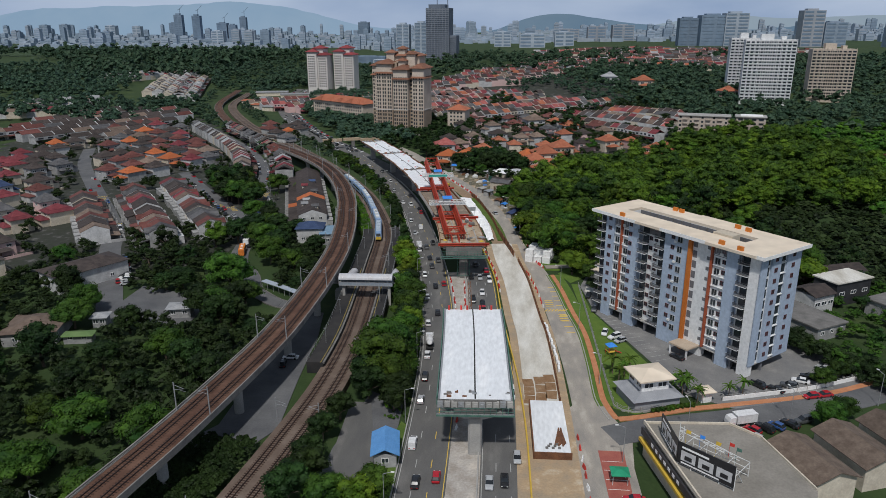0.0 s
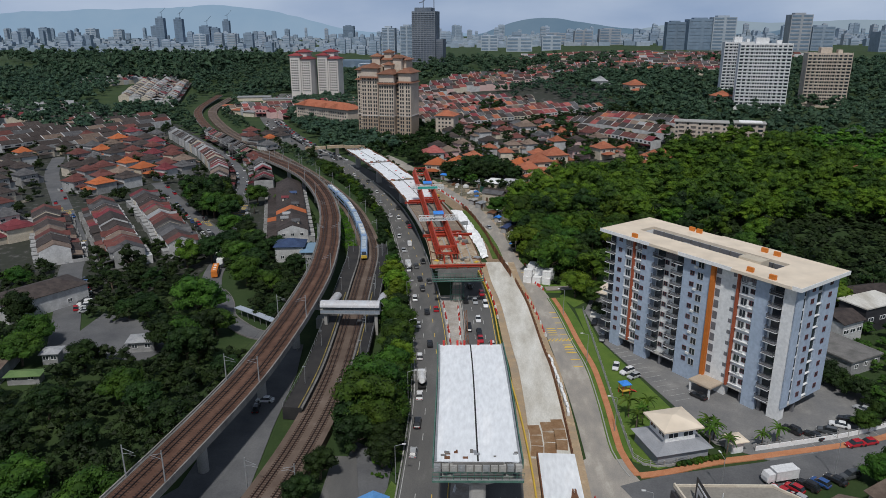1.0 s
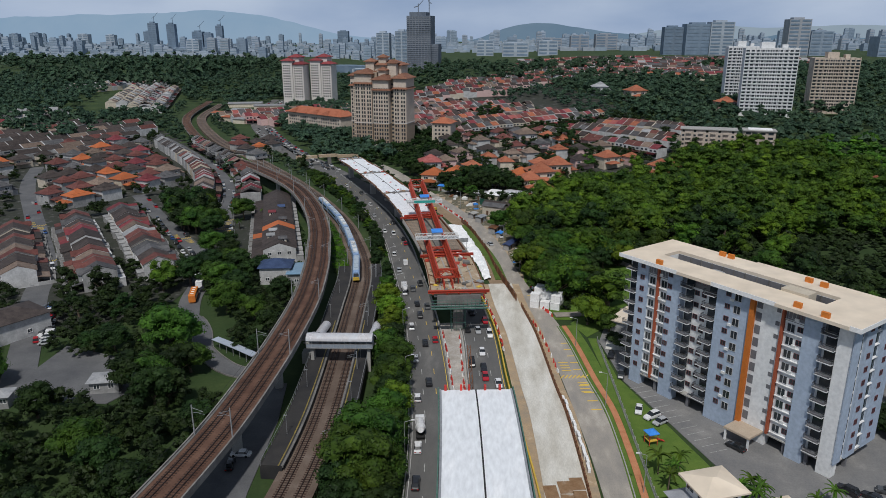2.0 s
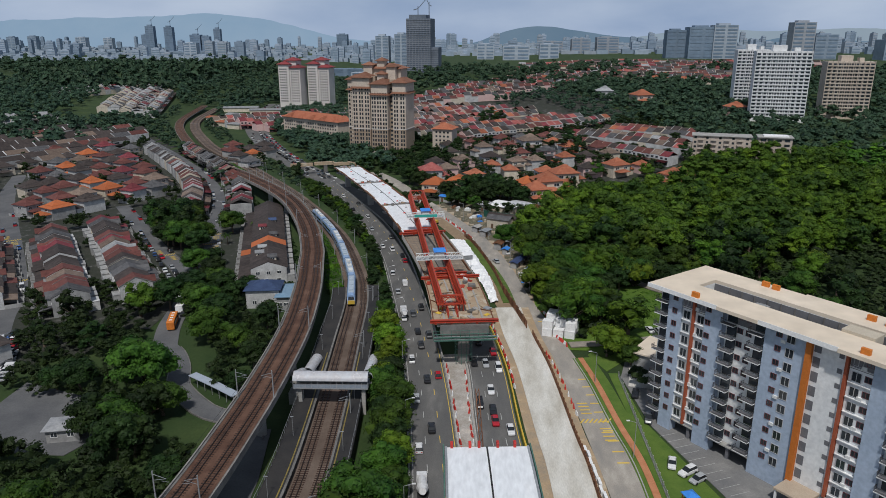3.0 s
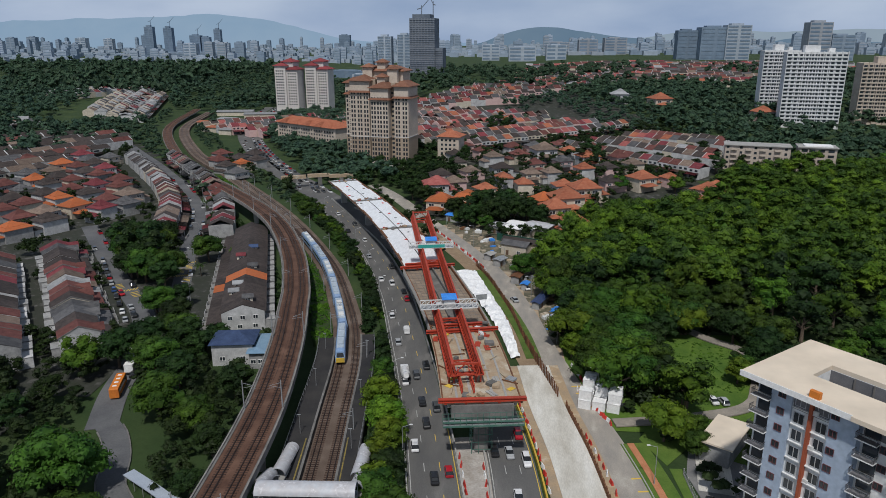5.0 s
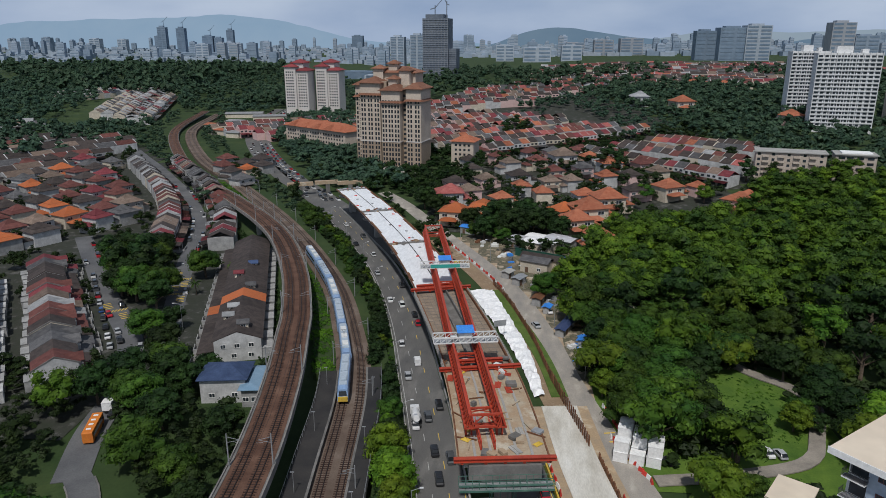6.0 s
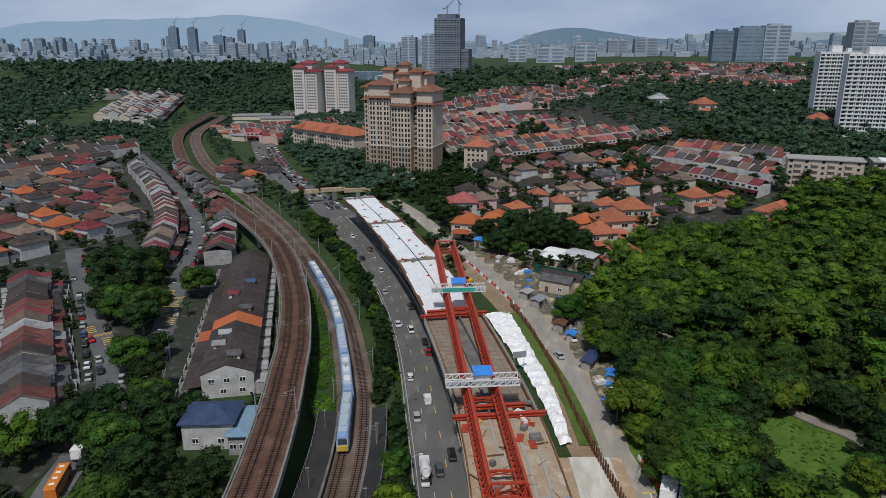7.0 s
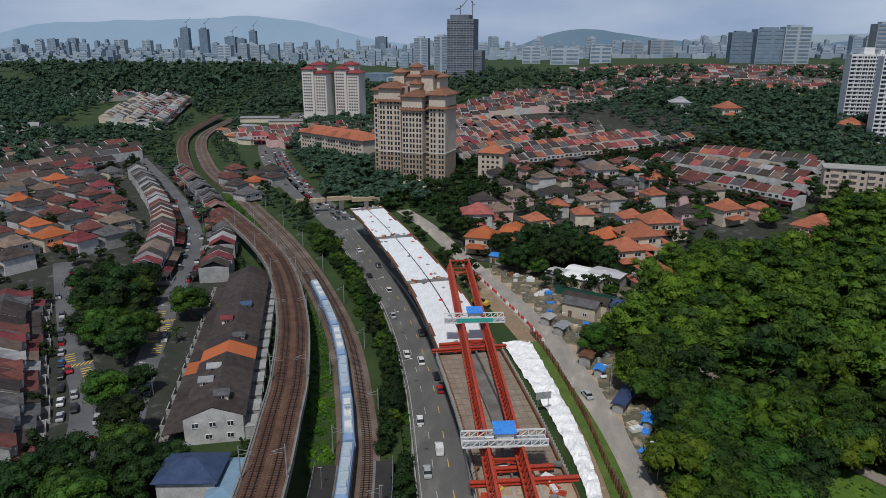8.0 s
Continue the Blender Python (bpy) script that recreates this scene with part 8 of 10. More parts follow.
for x, y, ang, w, d, c in ((-300, 905, 10, 40, 16, "pale"), (-262, 880, 10, 36, 14, "pale"), (-292, 800, -20, 16, 12, "terracotta"), (-272, 782, -20, 16, 12, "weathered tan"), (-268, 760, -20, 14, 10, "terracotta"), (-250, 745, -20, 14, 12, "pale"), (-238, 770, -20, 18, 12, "grey"), (-280, 830, -20, 20, 14, "pale"), (-255, 815, -20, 22, 14, "weathered tan")):
    e = thing("market_hall", "low roadside market hall with a shallow roof", "market hall", pose(x, y, gz(x, y), 0, 0, ang), group="market halls")
    part("wall", Shape().box(-w / 2, -d / 2, -3, w / 2, d / 2, 4.5), WALLS["cream"], e)
    part("roof", Shape().gable(-w / 2, -d / 2, w / 2, d / 2, 4.5, 1.4, over=0.8), ROOFS["pale grey" if c == "pale" else c], e)

# paved lane under the rail viaduct, red parking bay by the shop, sunny clearing
tagged(part("paving_viaduct_lane", Shape().prism([(-63, 137), (-53, 128), (-48.5, 137), (-50.5, 160), (-52, 186), (-55, 205), (-61, 205), (-62, 185), (-63, 160)], 0.30, 0.47), VILLAGE_ASPHALT), "grey asphalt lane looping under the rail viaduct", "road", kind="structure")
tagged(part("paving_red_bay", Shape().prism([(24.6, 134), (24.9, 112), (29.4, 112), (30.2, 134)], 0.30, 0.50), mat("red_paving", (0.30, 0.085, 0.07), (0.36, 0.12, 0.09), scale=0.4, fine=4.0, rough=0.9)), "red painted parking bays beside the shop", "paving", kind="structure")
for k in range(6):
    tagged(part("bay_line", Shape().box(25.0, 114 + 3.2 * k, 0.50, 29.3, 114.12 + 3.2 * k, 0.506), WHITE_PAINT), "white painted parking bay line", "road marking", kind="structure")
can = thing("canopy", "green fabric canopy over a stall beside the shop", "canopy", pose(27.6, 123.2, 0.5))
part("cover", Shape().hip(-1.7, -1.5, 1.7, 1.5, 2.3, 0.5, over=0.2), mat("green_canopy", (0.02, 0.25, 0.13), (0.03, 0.32, 0.17), rough=0.6), can)
for x in (-1.5, 1.5):
    for y in (-1.3, 1.3):
        part("leg", Shape().tube((x, y, 0), (x, y, 2.35), 0.05, n=6), WHITE_PAINT, can)
sheet("grass_clearing", (11, 66, 252, 308), lambda x, y: x < 64, mat("clearing_grass", (0.045, 0.10, 0.013), (0.105, 0.175, 0.024), scale=0.14, fine=2.0, bump=0.6, rough=0.95), "bright rough grass of the clearing", 4.0, 0.03)
CLEARING_LANE = Curve((20, 356), (29, 351), (36, 341), (46, 318), (54, 305), (61, 298), (63.5, 289), (58, 274), (52, 264), (35, 258), (19, 255))
tagged(part("lane_clearing", CLEARING_LANE.strip(-1.7, 1.7, 0.2, 0.50), mat("dusty_lane", (0.20, 0.18, 0.155), (0.32, 0.285, 0.24), scale=0.2, fine=3.0, bump=0.3, rough=0.95)), "dusty grey lane round the clearing", "lane", kind="structure")
tagged(part("paving_station_lot", Shape().prism([(-34, 150), (-29, 150), (-24.5, 130), (-19.5, 112), (-27, 106), (-33.5, 128)][::-1], 0.38, 0.62), ASPHALT), "worn grey asphalt lot beside the blue roofed office", "car park", kind="structure")

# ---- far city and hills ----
# Haze is painted into these base colours: pale, bluish, low in contrast
def haze_mat(name, a, b):
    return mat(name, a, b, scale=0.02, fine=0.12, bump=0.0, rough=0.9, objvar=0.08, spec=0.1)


HAZE_WALL = [haze_mat("far_pale", (0.23, 0.29, 0.36), (0.28, 0.34, 0.41)), haze_mat("far_blue", (0.15, 0.205, 0.27), (0.19, 0.245, 0.31)), haze_mat("far_tan", (0.27, 0.295, 0.33), (0.32, 0.335, 0.36)), haze_mat("far_white", (0.33, 0.38, 0.435), (0.38, 0.43, 0.485))]
HAZE_GLASS = haze_mat("far_glass", (0.15, 0.21, 0.28), (0.18, 0.24, 0.31))


def far_tower(x, y, w, d, h, wall, label, ang=0.0, crane=False, floors=None):
    """A distant tower with recessed window bands."""
    z = gz(x, y)
    e = thing("far_tower", label, "tower block", pose(x, y, z, 0, 0, ang), group="skyline towers")
    sh = Shape().box(-w / 2, -d / 2, -10, w / 2, d / 2, h)
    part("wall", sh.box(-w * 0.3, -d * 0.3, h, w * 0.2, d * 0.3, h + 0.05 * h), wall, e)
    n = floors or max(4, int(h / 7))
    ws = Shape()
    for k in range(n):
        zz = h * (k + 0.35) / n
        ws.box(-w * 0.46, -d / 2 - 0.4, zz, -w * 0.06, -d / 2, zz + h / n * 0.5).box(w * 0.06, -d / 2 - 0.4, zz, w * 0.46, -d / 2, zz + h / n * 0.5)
    tagged(part("window_band", ws, HAZE_GLASS, e), kind="stuff")
    if crane:
        part("crane", Shape().beam((w * 0.2, 0, h), (w * 0.2, 0, h + 22), 1.3).beam((w * 0.2, 0, h + 18), (w * 0.2 + 16, 0, h + 34), 1.0).beam((w * 0.2, 0, h + 18), (w * 0.2 - 8, 0, h + 16), 1.3), HAZE_WALL[1], e, "tower crane")
    return e


DARK_TOWER = mat("unfinished_tower", (0.105, 0.13, 0.165), (0.165, 0.19, 0.225), scale=0.05, fine=0.3, bump=0.0, rough=0.8)
cx = thing("unfinished_tower", "dark unfinished tower wrapped in netting with cranes on top", "tower", pose(-116, 1300, 22, 0, 0, -8))
part("wall", Shape().box(-23, -18, -10, 18, 18, 92).box(-19, -15, 92, 10, 15, 98).box(18, -12, -10, 30, 15, 46), DARK_TOWER, cx)
NETTING = mat("netting_grey", (0.20, 0.22, 0.25), (0.25, 0.27, 0.30), rough=0.8)
for k in range(9):
    part("netting_strip", Shape().box(-23.2 + k * 5, -18.4, 2, -22.6 + k * 5, -18, 92), NETTING, cx)
floors = Shape()
for k in range(26):
    floors.box(-23.4, -18.7, 4 + 3.4 * k, 18.4, -18, 4.7 + 3.4 * k)
for k in range(12):
    floors.box(18, -12.6, 4 + 3.4 * k, 30.3, -12, 4.7 + 3.4 * k)
tagged(part("floor_slab", floors, NETTING, cx), kind="stuff")
for x, tall, reach in ((-7, 112, 15), (12, 118, -8)):
    part("crane", Shape().beam((x, 0, 84), (x, 0, tall), 1.2).beam((x, 0, tall - 4), (x + reach, 0, tall + 12), 0.9).beam((x, 0, tall - 4), (x - reach * 0.5, 0, tall - 6), 1.4), DARK_TOWER, cx, "tower crane")
far_tower(-226, 1600, 28, 22, 74, HAZE_WALL[3], "pair of slender towers with window bands, paled by haze in their colour", -5, floors=24)
far_tower(-186, 1600, 28, 22, 70, HAZE_WALL[3], "slab tower with window bands, paled by haze in its colour", -5, floors=24)
far_tower(-285, 1500, 75, 30, 14, HAZE_WALL[1], "flat-roofed office block, blue-grey from haze in its colour", -5, floors=8)
far_tower(-225, 1450, 80, 34, 10, HAZE_WALL[3], "low office block, paled by haze in its colour", -5, floors=8)
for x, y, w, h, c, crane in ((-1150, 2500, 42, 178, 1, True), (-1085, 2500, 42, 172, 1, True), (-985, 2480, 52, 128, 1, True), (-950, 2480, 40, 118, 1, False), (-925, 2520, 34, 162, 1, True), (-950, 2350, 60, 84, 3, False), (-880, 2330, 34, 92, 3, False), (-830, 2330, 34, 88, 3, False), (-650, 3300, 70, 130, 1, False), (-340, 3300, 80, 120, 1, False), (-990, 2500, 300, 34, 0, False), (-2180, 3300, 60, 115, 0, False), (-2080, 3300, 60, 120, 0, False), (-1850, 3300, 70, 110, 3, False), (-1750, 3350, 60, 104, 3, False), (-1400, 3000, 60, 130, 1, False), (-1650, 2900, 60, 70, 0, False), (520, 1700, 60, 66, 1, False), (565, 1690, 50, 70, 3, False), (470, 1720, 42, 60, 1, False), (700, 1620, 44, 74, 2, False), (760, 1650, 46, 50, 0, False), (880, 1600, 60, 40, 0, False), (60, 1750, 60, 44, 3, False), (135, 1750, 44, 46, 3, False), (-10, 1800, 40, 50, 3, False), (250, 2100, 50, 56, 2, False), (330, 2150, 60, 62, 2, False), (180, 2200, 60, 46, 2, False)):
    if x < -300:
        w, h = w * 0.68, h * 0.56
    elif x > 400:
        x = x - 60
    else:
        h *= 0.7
    far_tower(x, y, w, w * 0.7, h, HAZE_WALL[c], ("tall hazy tower under construction with a crane" if crane else "hazy distant tower block on the skyline"), 0, crane)
rg = random.Random(99)
city = Shape()
for k in range(2300):
    y = 2050 + 2000 * rg.random() ** 1.2
    x = rg.uniform(-0.74, 0.64) * y - 40
    tall = rg.random() < 0.13
    h = (rg.choice([18, 24, 30, 38, 50]) if tall else rg.uniform(5, 13)) * (0.75 + y / 8000)
    w, d, z = (rg.uniform(12, 28) if tall else rg.uniform(12, 38)), rg.uniform(10, 24), gz(x, y)
    city.slot = rg.choice([0, 0, 1, 2, 3, 3])
    city.box(x - w / 2, y - d / 2, z - 5, x + w / 2, y + d / 2, z + h)
    if tall:
        city.box(x - w * 0.3, y - d * 0.3, z + h, x + w * 0.2, y + d * 0.3, z + h * 1.06)
        city.slot = 4
        for q in range(int(h / 7)):
            city.box(x - w * 0.45, y - d / 2 - 0.5, z + 3 + 7 * q, x + w * 0.45, y - d / 2, z + 5.5 + 7 * q)
# city palette is haze-tinted too, walls and glass nearly alike
tagged(part("far_city", city, [haze_mat("city_pale", (0.26, 0.325, 0.40), (0.30, 0.365, 0.44)), haze_mat("city_blue", (0.20, 0.26, 0.33), (0.24, 0.30, 0.37)), haze_mat("city_tan", (0.29, 0.33, 0.38), (0.33, 0.37, 0.42)), haze_mat("city_white", (0.31, 0.37, 0.44), (0.35, 0.41, 0.48)), haze_mat("city_glass", (0.20, 0.265, 0.34), (0.23, 0.295, 0.37))]), "hazy pale buildings of the distant city", "city", kind="stuff")


def hill_range(name, y, x0, x1, peaks, low, high, label):
    """A far ridge: bent glowing sheet, sloped, with heights fitted to the camera's view."""
    n, sh, vs, fs = 160, Shape(), [], []
    for i in range(n + 1):
        x = x0 + (x1 - x0) * i / n
        h = sum(a * math.exp(-((x - c) / w) ** 2) for c, w, a in peaks) + 9 * noise.noise((x * 0.004, y, 0)) + 4 * noise.noise((x * 0.015, y, 3))
        h = max(6.0, h)
        vs += [(x, y, -30), (x, y + 60, h * 0.75), (x, y + 150, h + 10)]
    for i in range(n):
        a = 3 * i
        fs += [(a, a + 3, a + 4, a + 1), (a + 1, a + 4, a + 5, a + 2)]
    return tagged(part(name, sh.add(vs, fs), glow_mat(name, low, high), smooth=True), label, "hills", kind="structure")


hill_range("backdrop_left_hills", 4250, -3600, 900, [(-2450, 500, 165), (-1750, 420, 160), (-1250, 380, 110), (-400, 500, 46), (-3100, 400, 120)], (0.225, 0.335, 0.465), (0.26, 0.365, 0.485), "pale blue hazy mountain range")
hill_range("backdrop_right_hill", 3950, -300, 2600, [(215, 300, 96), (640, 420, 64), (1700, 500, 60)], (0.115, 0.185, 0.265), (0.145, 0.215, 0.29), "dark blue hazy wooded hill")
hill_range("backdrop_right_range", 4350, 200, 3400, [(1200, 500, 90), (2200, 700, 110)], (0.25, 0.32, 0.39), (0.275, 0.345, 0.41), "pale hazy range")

# ---- trees ----
def sphere_dirs(rg, n, low=-0.5):
    d = rg.normal(size=(n * 3, 3))
    d /= np.linalg.norm(d, axis=1)[:, None]
    return d[d[:, 2] > low][:n]


ICO = bmesh.new()
bmesh.ops.create_icosphere(ICO, subdivisions=1, radius=1.0)
ICO_V = np.array([v.co[:] for v in ICO.verts])
ICO_F = [tuple(v.index for v in f.verts) for f in ICO.faces]
ICO.free()


OCT_V = np.array([(1, 0, 0), (-1, 0, 0), (0, 1, 0), (0, -1, 0), (0, 0, 1), (0, 0, -1)], float)
OCT_F = [(0, 2, 4), (2, 1, 4), (1, 3, 4), (3, 0, 4), (2, 0, 5), (1, 2, 5), (3, 1, 5), (0, 3, 5)]


def crown_arrays(seed, R, H, clumps, leaves, size, base=0.35, flat=1.0, coarse=False):
    """Vertices and faces of a crown: leaf clumps round a dome, each a ragged core with leaves standing off it."""
    rg = np.random.default_rng(seed)
    dirs = sphere_dirs(rg, clumps, -0.45)
    rad = rg.uniform(0.45, 0.95, len(dirs))
    cen = dirs * rad[:, None] * np.array([R * 0.8, R * 0.8, H * 0.46 * flat]) + np.array([0, 0, H * (base + 0.42)])
    vs, fs, k = [], [], 0
    for c in cen:
        rc = R * rg.uniform(0.26, 0.42)
        sq = np.array([1, 1, 0.62])
        cv, cf = (OCT_V, OCT_F) if coarse else (ICO_V, ICO_F)
        vs.append(cv * rc * ((0.82 if leaves > 10 else 1.0) if coarse else 0.78) * sq * rg.uniform(0.85, 1.15, (len(cv), 1)) + c)
        fs += [tuple(k + i for i in f) for f in cf]
        k += len(cv)
        d = sphere_dirs(rg, leaves * 2, -0.35)
        m = len(d)
        p = c + d * sq * rc * rg.uniform(0.72, 1.12, (m, 1))
        nrm = d + rg.normal(scale=0.28, size=(m, 3)) + np.array([0, 0, 0.25])
        nrm /= np.linalg.norm(nrm, axis=1)[:, None]
        t = np.cross(nrm, rg.normal(size=(m, 3)))
        t /= np.linalg.norm(t, axis=1)[:, None]
        b = np.cross(nrm, t)
        s = (size * rg.uniform(0.5, 1.15, m))[:, None]
        q = np.stack([p - t * s + nrm * s * 0.1, p - b * s * 0.62 + t * s * 0.45 - nrm * s * 0.12, p + b * s * 0.62 + t * s * 0.45], 1).reshape(-1, 3)
        vs.append(q)
        fs += [(k + 3 * i, k + 3 * i + 1, k + 3 * i + 2) for i in range(m)]
        k += 3 * m
    return np.concatenate(vs), fs


def raw_mesh(name, v, f, material):
    me = bpy.data.meshes.new(name)
    me.from_pydata(v.tolist() if hasattr(v, "tolist") else v, [], f)
    me.materials.append(material)
    me.update()
    return me


def trunk_shape(seed, R, H, base):
    """Tapered trunk with limbs reaching into the crown."""
    rg = random.Random(seed)
    sh = Shape()
    top = H * (base + 0.35)
    r = 0.035 * H
    mid = (rg.uniform(-0.3, 0.3), rg.uniform(-0.3, 0.3), top * 0.5)
    sh.tube((0, 0, -0.5), mid, r * 1.25, r * 0.9, 7, False).tube(mid, (0, 0, top), r * 0.9, r * 0.5, 7, False)
    for k in range(6):
        a = k * 1.05 + rg.uniform(-0.3, 0.3)
        z = top * rg.uniform(0.45, 0.8)
        p = (mid[0] * 0.6, mid[1] * 0.6, z)
        q = (math.cos(a) * R * 0.55, math.sin(a) * R * 0.55, z + H * rg.uniform(0.15, 0.3))
        sh.tube(p, q, r * 0.5, r * 0.15, 5, False)
    return sh


def tree(seed, R, H, clumps, leaves, size, leaf, label, base=0.16, flat=1.0):
    e = thing("tree", label, "tree", group="trees")
    part("trunk", trunk_shape(seed, R, H, base), BARK, e)
    v, f = crown_arrays(seed, R, H, clumps, leaves, size, base, flat)
    part("crown", raw_mesh("crown", v, f, leaf), None, e)
    return e


# near kinds have fine leaves, far kinds coarser ones
NEAR = [tree(1, 6.2, 10.0, 36, 42, 0.40, LEAF_MID, "broad green shade tree with a dense domed crown"), tree(2, 5.6, 9.5, 32, 42, 0.42, LEAF_DARK_SHADED, "dark green shade tree with an uneven crown"),
        tree(3, 5.0, 8.6, 28, 42, 0.40, LEAF_LIGHT, "light green tree with a loose crown"), tree(4, 6.8, 9.0, 38, 40, 0.41, LEAF_MID, "wide flat-topped green tree", 0.2, 0.8)]
MID = [tree(11, 5.8, 10.5, 22, 24, 0.50, LEAF, "mid-green woodland tree with a rounded crown"), tree(12, 5.2, 11.5, 20, 24, 0.48, LEAF_DARK_SHADED, "dark green woodland tree with a tall crown"),
       tree(13, 6.4, 9.0, 24, 28, 0.47, LEAF_LIGHT, "light green spreading woodland tree", 0.18, 0.8), tree(14, 4.8, 8.5, 18, 30, 0.43, LEAF_DARK_SHADED, "dark green garden tree with a dense crown")]
USED = set()


def plant(proto, x, y, s=1.0, turn=0.0, sz=1.0, z=None):
    m = pose(x, y, gz(x, y) - 0.1 if z is None else z, 0, 0, turn) @ Matrix.Diagonal((s, s, s * sz, 1))
    if proto.name not in USED:
        USED.add(proto.name)
        proto.matrix_basis = m
        return proto
    k = proto.scale.copy()
    return copy_thing(proto, m @ Matrix.Diagonal((1 / k.x, 1 / k.y, 1 / k.z, 1)))


# keep-out: everything built so far that stands on the ground
BLOCK = []
for ob in list(scene.objects):
    if ob.parent is None and ob.type == "EMPTY" and ob.get("category") in ("house", "shed", "hall", "apartment block", "apartment tower", "shop", "shop house", "guardhouse", "kiosk", "substation", "office"):
        q = ob.matrix_basis.translation
        BLOCK.append((q.x, q.y, 7.5 if ob.get("category") in ("house", "shed", "hall") else 10.0))
BLOCK = np.array(BLOCK)
LINES = [(c, d, np.array([(q.x, q.y) for q in c.p])) for c, d in ((HWY_L, 7.5), (HWY_R, 8), (LOCAL, 6.5), (RAILWAY, 8.5), (VIADUCT, 8.5), (ROAD_1, 6), (ROAD_2, 6), (ROAD_3, 7), (DECK, 12), (SIDE_ROAD, 7))]


LOOP = np.array([(q.x, q.y) for q in STATION_ROAD.p if q.y > 150])


def open_ground(x, y):
    """Paved lot, station loop and street end, where no tree stands."""
    return (-126 < x < -93 and 192 < y < 215) or (-80 < x < -64 and 194 < y < 216) or (-109 < x < -97 and 244 < y < 264) or np.min((LOOP[:, 0] - x) ** 2 + (LOOP[:, 1] - y) ** 2) < 49


def free(x, y, r=0.0):
    if open_ground(x, y):
        return False
    if len(BLOCK) and np.any((BLOCK[:, 0] - x) ** 2 + (BLOCK[:, 1] - y) ** 2 < (BLOCK[:, 2] + r) ** 2):
        return False
    return all(np.min((p[:, 0] - x) ** 2 + (p[:, 1] - y) ** 2) > (d + r) ** 2 for _, d, p in LINES)


def wood(area, gap, kinds, seed, s0=0.8, s1=1.2, keep=None, r=0.0):
    """Single trees over a rectangle, no two closer than gap."""
    rg = random.Random(seed)
    x0, x1, y0, y1 = area
    done = []
    for _ in range(int((x1 - x0) * (y1 - y0) / gap ** 2 * 2.2)):
        x, y = rg.uniform(x0, x1), rg.uniform(y0, y1)
        if any((x - a) ** 2 + (y - b) ** 2 < gap * gap for a, b in done) or not free(x, y, r) or (keep and not keep(x, y)):
            continue
        done.append((x, y))
        plant(rg.choice(kinds), x, y, rg.uniform(s0, s1), rg.uniform(0, 360), rg.uniform(0.85, 1.15))
    return len(done)


# belt between the railway and the highway
rg = random.Random(5)
for y in np.arange(108, 470, 5.6):
    q, _ = HWY_L.at(HWY_L.near_y(y), -8.8 - rg.uniform(0, 2.5))
    rq, _ = RAILWAY.at(RAILWAY.near_y(y))
    wide = q.x - rq.x
    if wide < 9 or 114 < y < 147:
        continue
    small = y > 268
    plant(rg.choice([NEAR[0], NEAR[0], NEAR[2], NEAR[1]] if y < 330 else MID[:2]), q.x, q.y, rg.uniform(0.46, 0.66) if small else rg.uniform(0.72, 1.02), rg.uniform(0, 360), 1.0)
    if small and wide > 13:
        plant(rg.choice([NEAR[1], NEAR[1], NEAR[0]]), q.x - rg.uniform(2.4, 4.0), q.y + 2.2, rg.uniform(0.4, 0.58), rg.uniform(0, 360))
    if wide > 19 and not (110 < y < 150):
        plant(rg.choice(NEAR), q.x - rg.uniform(4.5, 7), q.y + 2, rg.uniform(0.6, 0.85), rg.uniform(0, 360))
for x, y, s in ((-36, 116, 0.9), (-38, 110, 0.95), (-37.5, 123, 0.75), (-28, 162, 1.4), (-28, 172, 1.3), (-30, 152, 0.9), (-35, 142, 0.7), (-37, 133, 0.7), (-31, 158, 1.0)):
    plant(NEAR[0 if s > 1 else 1], x, y, s, 40 * s)
# left of the elevated railway: mostly dark kinds, in place of cloud shade
left_keep = lambda x, y: x < np.interp(y, [97, 115, 140, 165, 205], [-74.5, -71, -67.5, -64.5, -64]) and not (-141 < x < -119 and 166 < y < 183)
wood((-150, -66, 96, 205), 12.0, [NEAR[1], NEAR[1], NEAR[0], NEAR[3], NEAR[1]], 51, 0.75, 1.15, left_keep)
wood((-112, -64, 205, 292), 10.8, [NEAR[1], NEAR[1], NEAR[0], NEAR[1]], 52, 0.7, 1.1, lambda x, y: x < -66 and not (-90 < x < -70 and y > 272))
wood((-175, -112, 195, 272), 15, NEAR[:2] + MID[:2], 53, 0.7, 1.1)
for x, y, s in ((-137, 357, 1.35), (-131, 366, 1.3), (-144, 367, 1.4), (-128, 350, 1.1), (-160, 372, 1.25), (-139, 384, 1.0), (-150, 361, 1.3), (-134, 374, 1.25), (-127, 358, 1.2), (-122, 370, 1.1), (-146, 376, 1.25), (-153, 368, 1.2), (-141, 349, 1.0), (-124, 343, 0.9), (-118, 315, 0.9), (-103, 297, 0.95), (-98, 289, 1.0), (-90, 281, 0.9), (-100, 276, 1.0), (-152, 380, 1.0), (-146, 352, 0.8)):
    if free(x, y, -3.0):
        plant(MID[1] if s > 1.2 else NEAR[1 if s < 1 else 0], x, y, s, 77 * s)
wood((-165, -120, 336, 394), 6.2, [NEAR[1], NEAR[1], NEAR[1], NEAR[0]], 61, 0.95, 1.3, lambda x, y: np.interp(y, [336, 367, 394], [-136, -160, -172]) < x < np.interp(y, [336, 362, 394], [-124, -133, -145]), -1.5)
